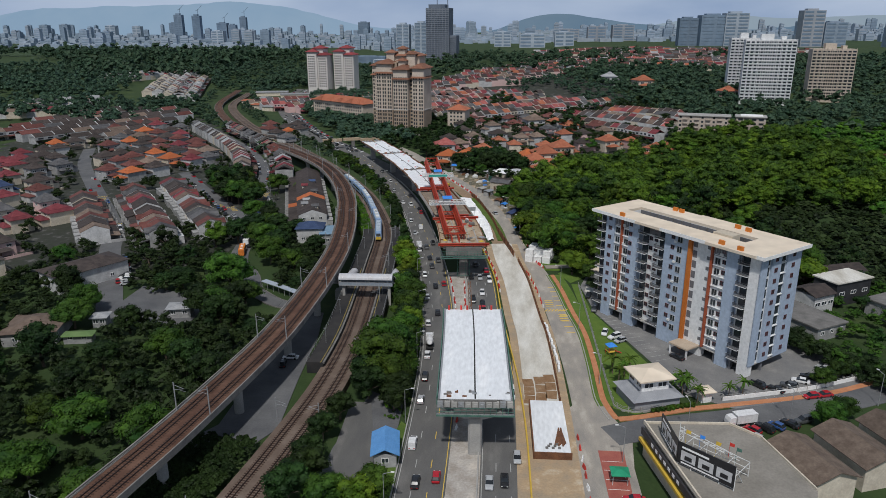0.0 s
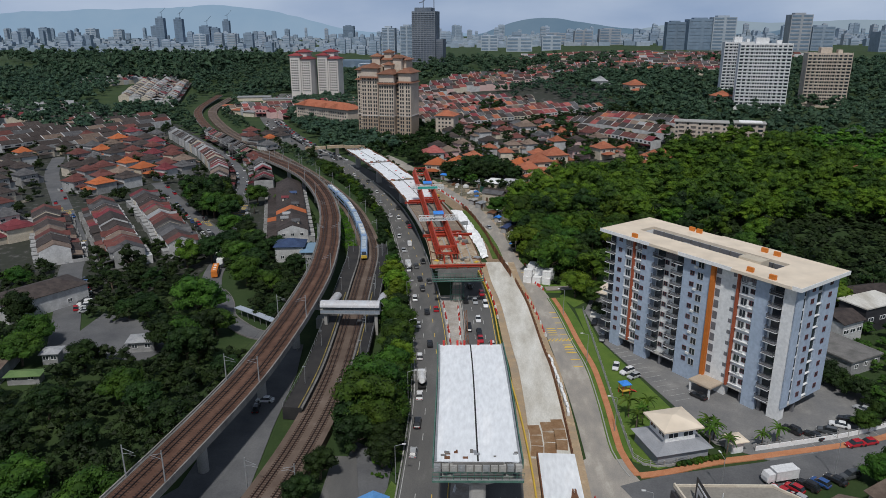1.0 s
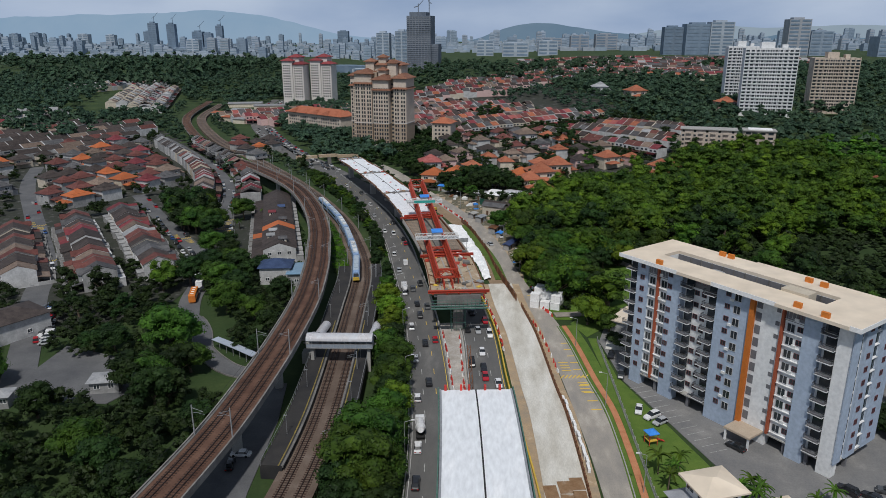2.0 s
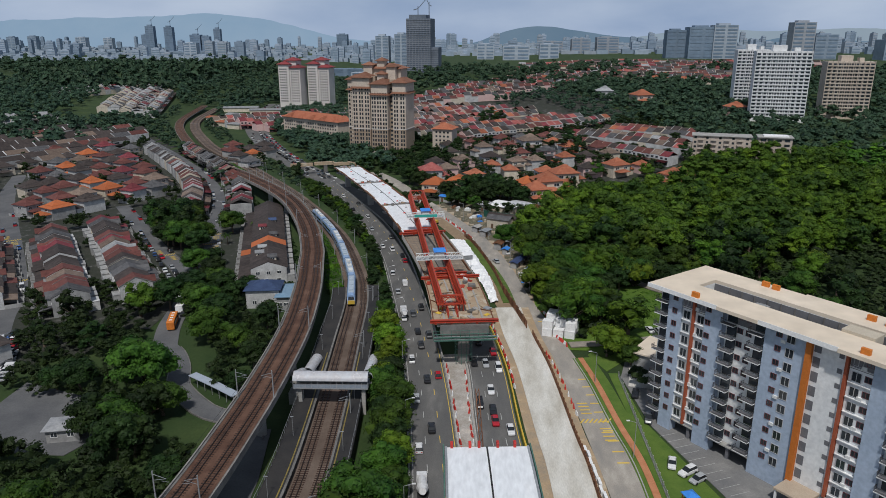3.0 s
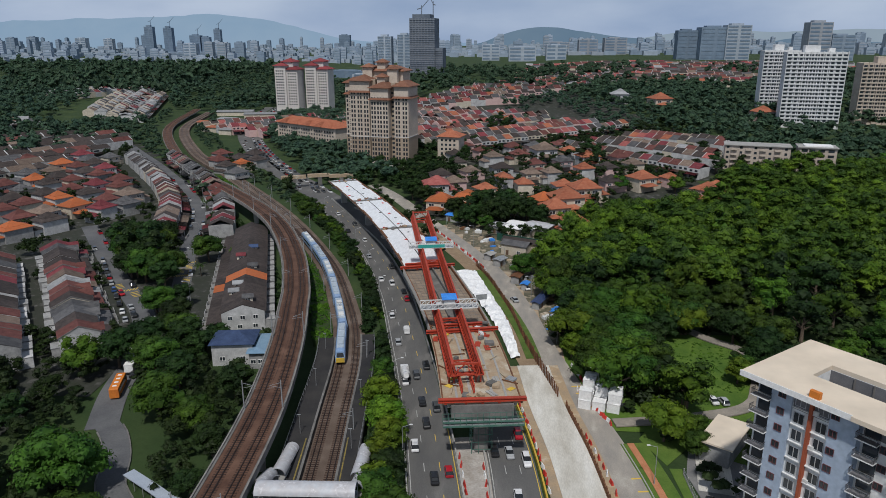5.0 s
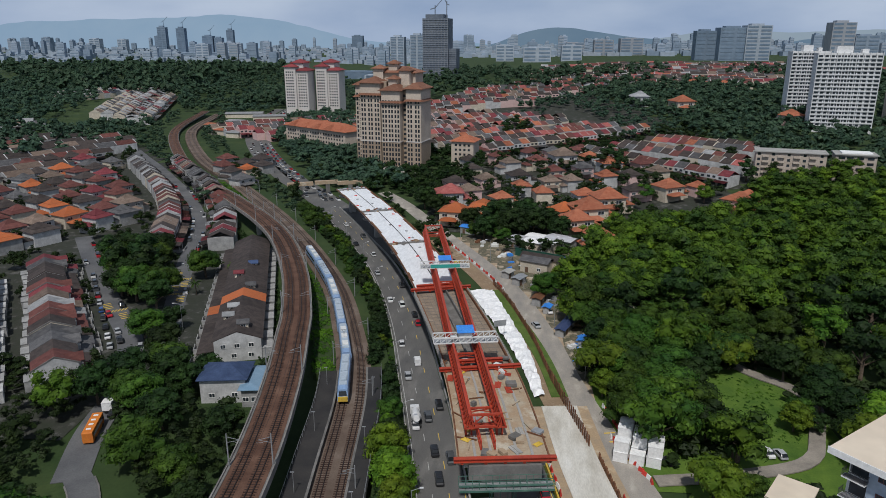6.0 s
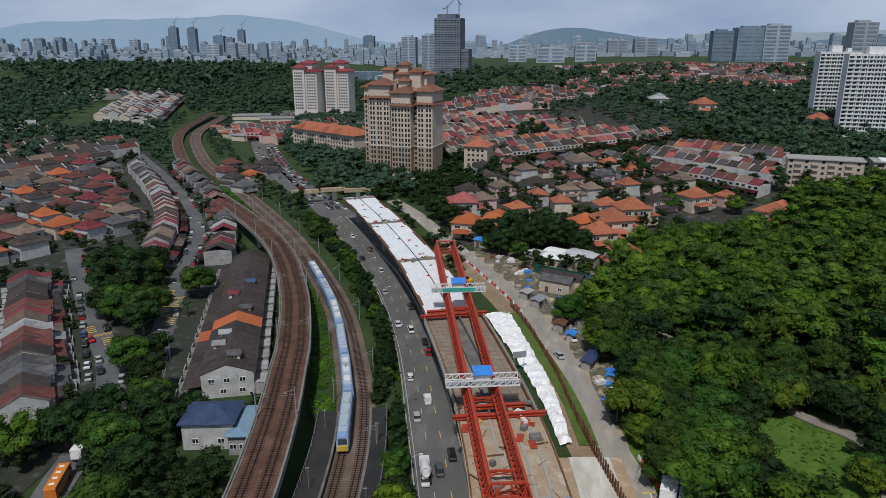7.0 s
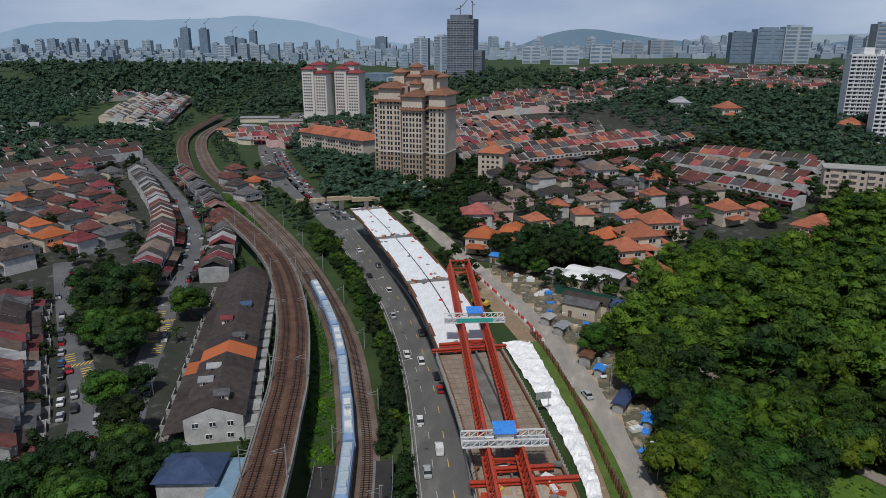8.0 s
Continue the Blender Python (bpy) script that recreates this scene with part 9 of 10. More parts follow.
for x, y, s in ((-116, 314, 1.0), (-112, 321, 0.8), (-104, 300, 1.1), (-99, 292, 1.0), (-95, 285, 1.1), (-105, 283, 1.15), (-88, 289, 0.8), (-110, 276, 1.1), (-97, 274, 1.0)):
    plant(NEAR[0 if s == 1.0 else 1], x, y, s, 91 * s)
for x, y, s in ((-92, 221, 1.45), (-84, 206, 1.0), (-88, 199, 1.05), (-81, 192, 1.0)):
    plant(NEAR[0 if s > 1.02 else 1], x, y, s, 40 * s)
# strip between the elevated railway and the terrace
# wood east of the local road
clearing = lambda x, y: (36 < x < 60 and 276 < y < 304 and x + 0.4 * (y - 289) < 63) or (38 < x < 64 and 252 < y < 276) or (24 < x < 40 and 250 < y < 262)
path_line = np.array([(q.x, q.y) for q in CLEARING_LANE.p])
east_keep = lambda x, y: x > np.interp(y, [236, 262, 300, 330, 364, 400, 450], [30, 22, 10, 12, 12, 20, 34]) and not clearing(x, y) and np.min((path_line[:, 0] - x) ** 2 + (path_line[:, 1] - y) ** 2) > 10 and not (25 < y - x * 0 < 30) and not (55 < x < 112 and y < 232 + 0.0 * x)
wood((8, 118, 236, 345), 11.5, [MID[0], MID[0], MID[2], MID[1], NEAR[0]], 56, 0.9, 1.45, east_keep, -1.0)
EAST = lambda x, y: east_keep(x, y) and not (y > 455 and x < 118) and not (y > 430 and x < 52)
wood((84, 200, 168, 262), 14, MID[:2] + MID[3:], 58, 0.6, 1.0, lambda x, y: x > 100 + 0.0 * y and (x - 67) * 0.62 + (y - 171) * -0.785 + 0 > -40 and (x > 118 or y > 236 or x > 84 + (y - 150) * 0.5 + 12), 0.0)
for x, y, s in ((10, 336, 1.25), (14.5, 331, 1.05), (2.5, 358, 0.95), (16, 366, 1.0), (22, 360, 1.0), (22.5, 351, 1.1), (16, 316, 1.0), (22, 308, 1.05), (28, 318, 1.15), (34, 311, 1.0), (41, 319, 1.1), (20, 326, 1.0), (30, 328, 1.0), (37, 326, 0.95), (46, 328, 1.0), (13, 290, 0.8), (18, 284, 1.0), (16, 276, 0.9), (22, 278, 1.1), (26, 270, 0.8), (21, 268, 0.7), (28, 290, 1.1), (24, 297, 1.1), (17, 298, 0.9), (30, 300, 1.0), (54, 277, 0.8), (57, 282, 0.6), (68, 280, 0.8), (66, 270, 0.7), (14, 344, 1.0), (17, 352, 0.8), (9, 362, 0.9), (24, 331, 0.9), (20, 321, 0.85), (14, 308, 0.5), (12.5, 296, 0.45), (23, 290, 0.9), (27, 283, 0.8), (31, 276, 0.85), (24, 272, 0.7), (34.5, 243, 0.62), (32, 250, 0.55), (37, 252, 0.5), (8, 372, 0.8), (-24, 432, 0.7), (-15, 438, 0.75), (-6, 446, 0.7), (-12, 425, 0.7), (12, 405, 0.5), (86, 168, 0.55), (92, 173, 0.5), (79, 148, 0.7), (84, 152, 0.6)):
    plant(NEAR[2] if s in (0.8, 1.25) else NEAR[0 if s < 1.05 else 3], x, y, s, 131 * s)
for x, y, s in ((54, 564, 2.0), (49, 560, 1.6), (60, 569, 1.5), (-1, 705, 1.9), (-9, 700, 1.6), (7, 708, 1.5), (-18, 446, 1.5), (-10, 452, 1.5), (-4, 438, 1.4), (-20, 436, 1.3), (6, 447, 1.2), (62, 500, 1.2), (92, 496, 1.2), (125, 535, 1.5), (-56, 520, 1.3)):
    plant(MID[1] if s > 1.25 else MID[0], x, y, s * 0.85, 53 * s, 0.85)


for x, y, s in ((24, 277, 1.2), (28, 284, 1.2), (31.5, 277, 1.1), (33, 270.5, 1.0), (27, 270, 1.1), (35, 292, 1.0), (31, 297, 1.1), (37, 265, 0.8), (63, 285, 0.9), (66, 291, 1.0), (61, 302, 1.0), (67, 281, 0.9), (59, 276.5, 0.5), (64, 272, 0.8), (56, 308, 1.0), (70, 298, 1.1), (49, 308, 1.1), (42, 304, 0.9), (36, 285, 0.7)):
    plant(NEAR[0 if s > 1 else 1], x, y, s, 67 * s)


for x, y, s in ((-8, 432, 1.4), (2, 438, 1.3), (-2, 449, 1.4), (8, 441, 1.2), (-14, 456, 1.2), (13, 431, 1.1), (-20, 428, 1.1), (-28, 447, 1.0), (-45, 470, 1.1), (-52, 482, 1.2)):
    plant(NEAR[1], x, y, s, 59 * s)


def woods_mesh(name, spots, label, seed, kinds=6, clumps=9, leaves=8, size=1.05, R=5.6, H=10.0, material=LEAF_HAZE):
    """Uncountable far woods: crowns joined into one mesh."""
    rg = np.random.default_rng(seed)
    temps = [crown_arrays(seed * 10 + i, R, H, clumps, leaves, size, 0.2, 1.0, True) for i in range(kinds)]
    vs, fs, k = [], [], 0
    for x, y, s in spots:
        v, f = temps[int(rg.integers(kinds))]
        a = rg.uniform(0, 6.28)
        c, q = math.cos(a), math.sin(a)
        w = np.empty_like(v)
        w[:, 0], w[:, 1] = (v[:, 0] * c - v[:, 1] * q) * s + x, (v[:, 0] * q + v[:, 1] * c) * s + y
        w[:, 2] = v[:, 2] * s * rg.uniform(0.85, 1.2) + gz(x, y) - 1.2
        vs.append(w)
        fs += [tuple(k + i for i in g) for g in f]
        k += len(v)
    me = raw_mesh(name, np.concatenate(vs), fs, material)
    ob = new(name, me)
    return tagged(ob, label, "woods", kind="stuff")


def spots(area, gap, seed, keep=None, s0=0.8, s1=1.4):
    rg = np.random.default_rng(seed)
    x0, x1, y0, y1 = area
    out = []
    for x in np.arange(x0, x1, gap):
        for y in np.arange(y0, y1, gap):
            a, b = x + rg.uniform(-0.45, 0.45) * gap, y + rg.uniform(-0.45, 0.45) * gap
            if free(a, b, -1.0) and (keep is None or keep(a, b)):
                out.append((a, b, rg.uniform(s0, s1)))
    return out


woods_mesh("woods_condo_hill", spots((-260, -60, 520, 900), 8.5, 71, lambda x, y: x > np.interp(y, [520, 600, 700, 860], [-112, -150, -200, -235]) and x < np.interp(y, [520, 575, 600, 860], [-62, -95, -100, -120]), 0.8, 1.3), "dark woods on the slope below the towers", 71)
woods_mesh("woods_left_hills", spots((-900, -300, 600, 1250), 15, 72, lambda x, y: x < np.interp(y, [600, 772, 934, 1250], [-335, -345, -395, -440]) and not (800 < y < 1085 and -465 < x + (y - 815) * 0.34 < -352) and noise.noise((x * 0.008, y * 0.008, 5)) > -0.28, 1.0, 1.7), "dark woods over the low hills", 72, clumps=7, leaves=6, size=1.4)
woods_mesh("woods_right_valley", spots((30, 560, 540, 980), 13, 73, lambda x, y: x > np.interp(y, [540, 560, 640, 760, 980], [200, 150, 140, 132, 60]) and not (215 < x < 300 and 672 < y < 700), 0.9, 1.5), "green woods of the far valley", 73, clumps=7, leaves=6, size=1.3)
for i, (mt, dens) in enumerate(((LEAF, 10.2), (LEAF_LIGHT, 15.0), (LEAF_MID, 15.0))):
    woods_mesh("woods_east", spots((8, 215, 345, 522), dens, 90 + i, EAST, 0.7, 1.45), "dense green wood with sunlit crowns east of the road", 90 + i, kinds=5, clumps=20, leaves=22, size=0.46, R=5.8, H=10.5, material=mt)
woods_mesh("woods_right_slope", spots((175, 420, 240, 345), 11, 74, None, 0.8, 1.3) + spots((215, 420, 345, 545), 11, 79, None, 0.8, 1.3), "green woods on the near slope", 74, material=LEAF)
woods_mesh("woods_village", spots((-340, -118, 250, 640), 15, 91, None, 0.45, 0.85), "dark garden trees between the village houses", 91, clumps=11, leaves=12, size=0.78, material=LEAF_DARK_SHADED)
woods_mesh("woods_town", spots((-62, 150, 405, 720), 8.6, 92, lambda x, y: (x < 60 or y > 500) and noise.noise((x * 0.03, y * 0.03, 4)) > -0.25, 0.45, 0.95), "garden trees between the town houses", 92, clumps=10, leaves=11, size=0.8, material=LEAF_DARK_SHADED)
# undergrowth leaves kept dark, standing in for the cloud shade on this side
woods_mesh("woods_left_front", spots((-175, -66, 92, 292), 6.0, 93, lambda x, y: left_keep(x, y) and not (-90 < x < -70 and y > 272) and not (-128 < x < -118 and 186 < y < 194) and x < np.interp(y, [92, 130, 170, 292], [-72, -68, -64, -70]), 0.45, 0.8), "dense undergrowth beside the rail viaduct, cloud shade in its dark leaf colour", 93, clumps=11, leaves=14, size=0.5, material=LEAF_DARK_SHADED)
woods_mesh("woods_terrace_strip", spots((-160, -70, 292, 480), 4.6, 94, lambda x, y: abs(x - np.interp(y, [290, 330, 370, 420, 470], [-73, -84, -98, -124, -158])) < 5.5, 0.25, 0.42), "bushes between the terrace and the elevated railway", 94, clumps=9, leaves=10, size=0.8, material=LEAF_DARK_SHADED)
woods_mesh("woods_highway_belt", [(q.x, q.y, s_) for y_, o_, s_ in [(108 + 1.6 * i_, -7.4 - (i_ * 7919 % 40) / 10, 0.38 + (i_ * 104729 % 20) / 90) for i_ in range(225)] for q in [HWY_L.at(HWY_L.near_y(y_), o_)[0]] if not (112 < y_ < 150)], "continuous shrubs along the highway", 95, clumps=10, leaves=14, size=0.6, material=LEAF_DARK_SHADED)
woods_mesh("woods_corridor_left", spots((-480, -150, 470, 1000), 10, 96, lambda x, y: x < np.interp(y, [470, 538, 632, 772, 934, 1000], [-160, -196, -262, -332, -386, -400]) and x > np.interp(y, [470, 538, 632, 772, 934, 1000], [-168, -206, -290, -400, -440, -460]) and not (805 < y < 1085 and -465 < x + (y - 815) * 0.34 < -352), 0.5, 1.0), "woods west of the railway curve", 96)
woods_mesh("woods_condo_foot", spots((-125, -20, 500, 640), 8, 97, lambda x, y: x > np.interp(y, [500, 560, 640], [-78, -112, -140]) and x < np.interp(y, [500, 560, 640], [-45, -30, -20]), 0.55, 1.0), "trees round the foot of the beige tower", 97, clumps=12, leaves=12, size=0.9, material=LEAF_DARK_SHADED)
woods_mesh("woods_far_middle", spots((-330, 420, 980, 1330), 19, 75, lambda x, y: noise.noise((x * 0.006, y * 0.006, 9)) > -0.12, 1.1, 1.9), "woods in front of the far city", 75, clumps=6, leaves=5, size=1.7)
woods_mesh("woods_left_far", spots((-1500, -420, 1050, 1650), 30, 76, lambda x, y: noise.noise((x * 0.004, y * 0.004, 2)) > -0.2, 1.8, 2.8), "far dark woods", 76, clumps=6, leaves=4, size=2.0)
# understorey coloured dark so the gaps between crowns read as shade
woods_mesh("woods_east_floor", spots((12, 215, 232, 345), 5.2, 101, lambda x, y: x < 175 and east_keep(x, y), 0.5, 0.72) + spots((14, 215, 345, 520), 6.2, 102, EAST, 0.55, 0.75), "understorey of the wood east of the road, coloured dark for shade", 101, clumps=7, leaves=9, size=0.54, R=5.8, H=7.5, material=LEAF_DARK_SHADED)
woods_mesh("woods_town_rows", spots((-40, 240, 690, 985), 11, 103, lambda x, y: noise.noise((x * 0.025, y * 0.025, 1)) > 0.02 or x > np.interp(y, [690, 800, 980], [95, 70, 30]), 0.55, 0.95), "trees between the rows of terraces", 103, clumps=8, leaves=8, size=1.1)
woods_mesh("woods_rail_east", spots((-420, -150, 760, 1260), 12, 104, lambda x, y: x > np.interp(y, [760, 772, 934, 1260], [-285, -286, -338, -400]) and x < np.interp(y, [760, 900, 1260], [-262, -205, -150]) and not (-320 < x < -195 and 770 < y < 940 and x > -318 + 0.1 * (940 - y)), 0.7, 1.2), "woods east of the railway curve", 104, clumps=7, leaves=6, size=1.3)
hedge_line = Curve((83, 197), (90, 183), (97, 172), (103, 163))
woods_mesh("woods_hedge", [(q.x + o_, q.y + o_ * 0.6, 0.48 + 0.05 * (i_ % 4)) for i_ in range(16) for o_ in (0, 3.2) for q in [hedge_line.at(hedge_line.length * i_ / 15.5)[0]]], "dense dark hedge of trees behind the apartment car park", 105, clumps=16, leaves=24, size=0.42, material=LEAF_DARK_SHADED)
woods_mesh("woods_gardens_east", spots((96, 150, 166, 240), 6.5, 107, None, 0.35, 0.65), "garden trees and shrubs behind the apartment block", 107, clumps=12, leaves=14, size=0.5, material=LEAF_MID)
# placed to fill the camera's view where the tracks are cut short
woods_mesh("woods_far_wedge", spots((-660, -280, 915, 1560), 17, 106, lambda x, y: np.interp(y, [915, 1560], [-375, -660]) < x < np.interp(y, [915, 1100, 1560], [-330, -330, -380]), 0.9, 1.5), "far woods where the modelled railway stops short", 106, clumps=6, leaves=5, size=1.5)
woods_mesh("woods_rail_side", spots((-330, -120, 470, 900), 9, 77, lambda x, y: 9 < abs(x - np.interp(y, [445, 538, 632, 772, 934], [-114, -174, -235, -305, -357])) < 26 and x > np.interp(y, [445, 538, 632, 772, 934], [-114, -174, -235, -305, -357]), 0.35, 0.7), "scrub along the railway", 77)
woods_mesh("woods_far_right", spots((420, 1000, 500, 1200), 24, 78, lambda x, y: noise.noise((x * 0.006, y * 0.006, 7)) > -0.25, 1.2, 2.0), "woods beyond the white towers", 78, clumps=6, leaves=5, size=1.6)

# low scrub and grass tufts on the banks
def scrub(name, n, place, label, size, material, seed):
    rg = np.random.default_rng(seed)
    vs, fs, k = [], [], 0
    for _ in range(n):
        x, y, z = place(rg)
        v, f = TUFTS[int(rg.integers(4))]
        s = size * rg.uniform(0.5, 1.4)
        vs.append(v * s + np.array([x, y, z]))
        fs += [tuple(k + i for i in g) for g in f]
        k += len(v)
    ob = new(name, raw_mesh(name, np.concatenate(vs), fs, material))
    return tagged(ob, label, "scrub", kind="stuff")


TUFTS = [crown_arrays(300 + i, 1.0, 1.1, 3, 8, 0.32, 0.0, 1.0, True) for i in range(4)]


def beside(curve, y0, y1, o0, o1):
    def at(rg):
        q, _ = curve.at(curve.near_y(rg.uniform(y0, y1)), rg.uniform(o0, o1))
        return q.x, q.y, gz(q.x, q.y) + (1.3 if curve is RAILWAY else -0.1)
    return at


scrub("scrub_between_tracks", 1000, beside(RAILWAY, 296, 540, -10.5, -5.3), "green scrub between the two railways", 1.0, LEAF, 81)
scrub("scrub_below_viaduct", 700, beside(RAILWAY, 100, 128, -22, -6.5), "scrub under the rail viaduct", 1.1, LEAF_DARK_SHADED, 82)
scrub("scrub_highway_bank", 600, beside(HWY_L, 140, 470, -11.5, -6.3), "scrub along the highway bank", 0.9, LEAF, 83)
scrub("scrub_clearing", 500, lambda r: ((lambda x, y: (x, y, gz(x, y) - 0.3))(r.uniform(32, 58), r.uniform(272, 303))), "rough grass tufts of the clearing", 0.5, LEAF, 84)
scrub("scrub_rail_west", 500, beside(VIADUCT, 285, 470, -12, -5.4), "scrub along the elevated railway", 0.9, LEAF_DARK_SHADED, 85)

# ---- vehicles ----
def paint(name, c):
    return mat("paint_" + name, c, tuple(v * 0.9 for v in c), scale=0.8, fine=2.0, bump=0.0, rough=0.25, spec=0.6)


PAINTS = {"white": paint("white", (0.72, 0.72, 0.72)), "black": paint("black", (0.02, 0.02, 0.022)), "silver": paint("silver", (0.40, 0.41, 0.42)), "red": paint("red", (0.42, 0.02, 0.03)), "dark grey": paint("dark_grey", (0.08, 0.085, 0.09)), "blue": paint("blue", (0.04, 0.10, 0.28))}
LAMP = mat("lamp_glass", (0.60, 0.60, 0.58), (0.70, 0.70, 0.68), rough=0.15)
TAIL = mat("tail_lamp", (0.35, 0.01, 0.01), (0.40, 0.02, 0.02), rough=0.2)
WHEEL = Shape().tube((-0.11, 0, 0.31), (0.11, 0, 0.31), 0.31, n=12).mesh("wheel", TYRE)


def loft(profiles):
    """Closed body through cross sections: each (y, half width, z0, z1, half width at top)."""
    sh, vs = Shape(), []
    for y, w, z0, z1, wt in profiles:
        vs += [(-w * 0.92, y, z0), (w * 0.92, y, z0), (w, y, z0 + (z1 - z0) * 0.35), (wt, y, z1 - 0.05), (wt * 0.85, y, z1), (-wt * 0.85, y, z1), (-wt, y, z1 - 0.05), (-w, y, z0 + (z1 - z0) * 0.35)]
    n = len(profiles)
    fs = [tuple(range(7, -1, -1)), tuple(range(8 * (n - 1), 8 * n))]
    for j in range(n - 1):
        fs += [(8 * j + i, 8 * j + (i + 1) % 8, 8 * j + 8 + (i + 1) % 8, 8 * j + 8 + i) for i in range(8)]
    return sh.add(vs, [f[::-1] for f in fs])


def car(colour, kind_of="saloon"):
    m = PAINTS[colour]
    what = {"saloon": "saloon car", "hatch": "hatchback car", "suv": "sport utility car", "van": "delivery van"}[kind_of]
    e = thing("van" if kind_of == "van" else "car", f"{colour} {what} on the asphalt", "van" if kind_of == "van" else "car", group="vehicles")
    ln = {"saloon": 2.25, "hatch": 1.95, "suv": 2.3, "van": 2.5}[kind_of]
    hood = 0.78 if kind_of != "suv" else 0.95
    part("body", loft([(-ln, 0.78, 0.28, 0.70, 0.70), (-ln + 0.25, 0.86, 0.2, hood + 0.05, 0.80), (-0.6, 0.88, 0.2, hood + 0.1, 0.84), (1.0, 0.88, 0.2, hood + 0.08, 0.84), (ln - 0.3, 0.86, 0.2, hood - 0.02, 0.78), (ln, 0.74, 0.3, 0.6, 0.66)]), m, e)
    top = {"saloon": 1.42, "hatch": 1.48, "suv": 1.75, "van": 2.0}[kind_of]
    b0 = {"saloon": -1.55, "hatch": -1.85, "suv": -2.1, "van": -2.4}[kind_of]
    part("cabin", loft([(b0, 0.80, hood, hood + 0.12, 0.76), (b0 + 0.5, 0.80, hood, top - 0.06, 0.66), (0.25, 0.80, hood, top - 0.06, 0.66), (1.05, 0.80, hood, hood + 0.12, 0.74)]), CAR_GLASS, e)
    part("roof", loft([(b0 + 0.42, 0.64, top - 0.09, top, 0.60), (0.30, 0.64, top - 0.09, top, 0.60)]) if kind_of != "van" else loft([(b0 - 0.02, 0.84, 0.7, top, 0.80), (-0.1, 0.84, 0.7, top + 0.02, 0.80)]), m, e)
    for x in (-0.78, 0.78):
        for y in (-ln * 0.6, ln * 0.62):
            part("wheel", WHEEL, None, e, m=pose(x, y, 0))
    for x in (-0.55, 0.55):
        part("headlight", Shape().box(x - 0.16, ln - 0.06, 0.5, x + 0.16, ln + 0.01, 0.64), LAMP, e)
        part("tail_light", Shape().box(x - 0.18, -ln - 0.01, 0.5, x + 0.18, -ln + 0.05, 0.66), TAIL, e)
    return e


def far_car(colour):
    e = thing("car", f"{colour} car in the far traffic", "car", group="vehicles")
    part("body", loft([(-2.2, 0.85, 0.1, 0.8, 0.8), (2.2, 0.85, 0.1, 0.75, 0.75)]), PAINTS[colour], e)
    part("cabin", loft([(-1.7, 0.8, 0.75, 1.45, 0.62), (0.9, 0.8, 0.75, 1.35, 0.6)]), CAR_GLASS, e)
    return e


FAR_CARS = [far_car(c) for c in ("white", "black", "silver", "red", "white", "dark grey")]
CARS = [car("white"), car("black"), car("silver", "hatch"), car("red", "hatch"), car("dark grey", "suv"), car("white", "hatch"), car("black", "suv"), car("silver"), car("blue", "hatch"), car("white", "suv"), car("white", "van"), car("red")]
CAR_USED = set()


def park(k, m):
    p = CARS[k % len(CARS)] if m.translation.y < (480 if m.translation.x > -90 else 345) else FAR_CARS[k % len(FAR_CARS)]
    if p.name not in CAR_USED:
        CAR_USED.add(p.name)
        p.matrix_basis = m
        return p
    return copy_thing(p, m)


def on(curve, y, off, k, turn=0, z=0.07):
    return park(k, curve.spot(curve.near_y(y), off, z, True, turn))


# traffic: northbound on the left carriageway, southbound on the right
for y, off, k in ((121, 3.1, 3), (119, -1.0, 1), (133, -3.2, 10), (152, -3.3, 2), (164, -3.2, 6), (177, -3.3, 0), (199, -3.2, 5), (207, 0.0, 1), (221, -3.1, 7), (231, 0.2, 1), (233, 3.3, 3), (243, -3.2, 9), (252, 0.1, 6), (262, 0.1, 1), (259, 3.2, 4), (273, -3.2, 0), (276, 0.0, 4), (281, 3.2, 6), (297, -3.0, 7), (305, 0.2, 10), (317, -3.2, 5), (331, 3.1, 3), (338, 3.1, 1), (347, 0.2, 9), (352, -3.1, 0), (365, 3.2, 6), (380, -3.2, 7), (402, 0.0, 5), (418, -3.0, 1), (428, 3.0, 4), (448, 0.1, 0), (466, -3.1, 2)):
    on(HWY_L, y, off, k)
for y, off, k in ((120, -2.9, 7), (121, 0.2, 1), (129, 3.0, 2), (150, 0.2, 6), (156, 3.1, 10), (172, 3.4, 4), (207, 3.0, 0), (211, -0.1, 11), (216, -0.2, 1), (219, -3.2, 6), (226, 0.0, 0), (238, 3.2, 9), (241, 0.0, 7), (242, -3.1, 1), (248, 3.1, 3), (255, -0.1, 1)):
    on(HWY_R, y, off, k, 180)
rg = random.Random(17)
for y0, y1 in ((500, 980),):
    y = y0
    while y < y1:
        for off in (-3.2, 0, 3.2):
            if rg.random() < 0.7:
                on(HWY_R, y + rg.uniform(-2, 2), off, rg.randrange(12), 180)
        if rg.random() < 0.7:
            on(HWY_L, y, rg.choice([-3.2, 0, 3.2]), rg.randrange(12))
        y += 10 if y < 700 else 16
# village streets
for curve, y0, y1, gap in ((ROAD_1, 250, 410, 8.0), (ROAD_2, 305, 560, 9.0), (ROAD_3, 215, 400, 11.0)):
    s = curve.near_y(y0)
    while s < curve.near_y(y1):
        off = rg.choice([-2.6, 2.6])
        if rg.random() < 0.62:
            park(rg.randrange(12), curve.spot(s, off, 0.1, True, rg.choice([0, 180]) + rg.uniform(-3, 3)))
        s += gap * rg.uniform(0.7, 1.3)
for k in range(15):
    park(rg.randrange(12), ROAD_3.spot(ROAD_3.near_y(222 + 2.0 * k), 5.2, 0.06, True, 75))
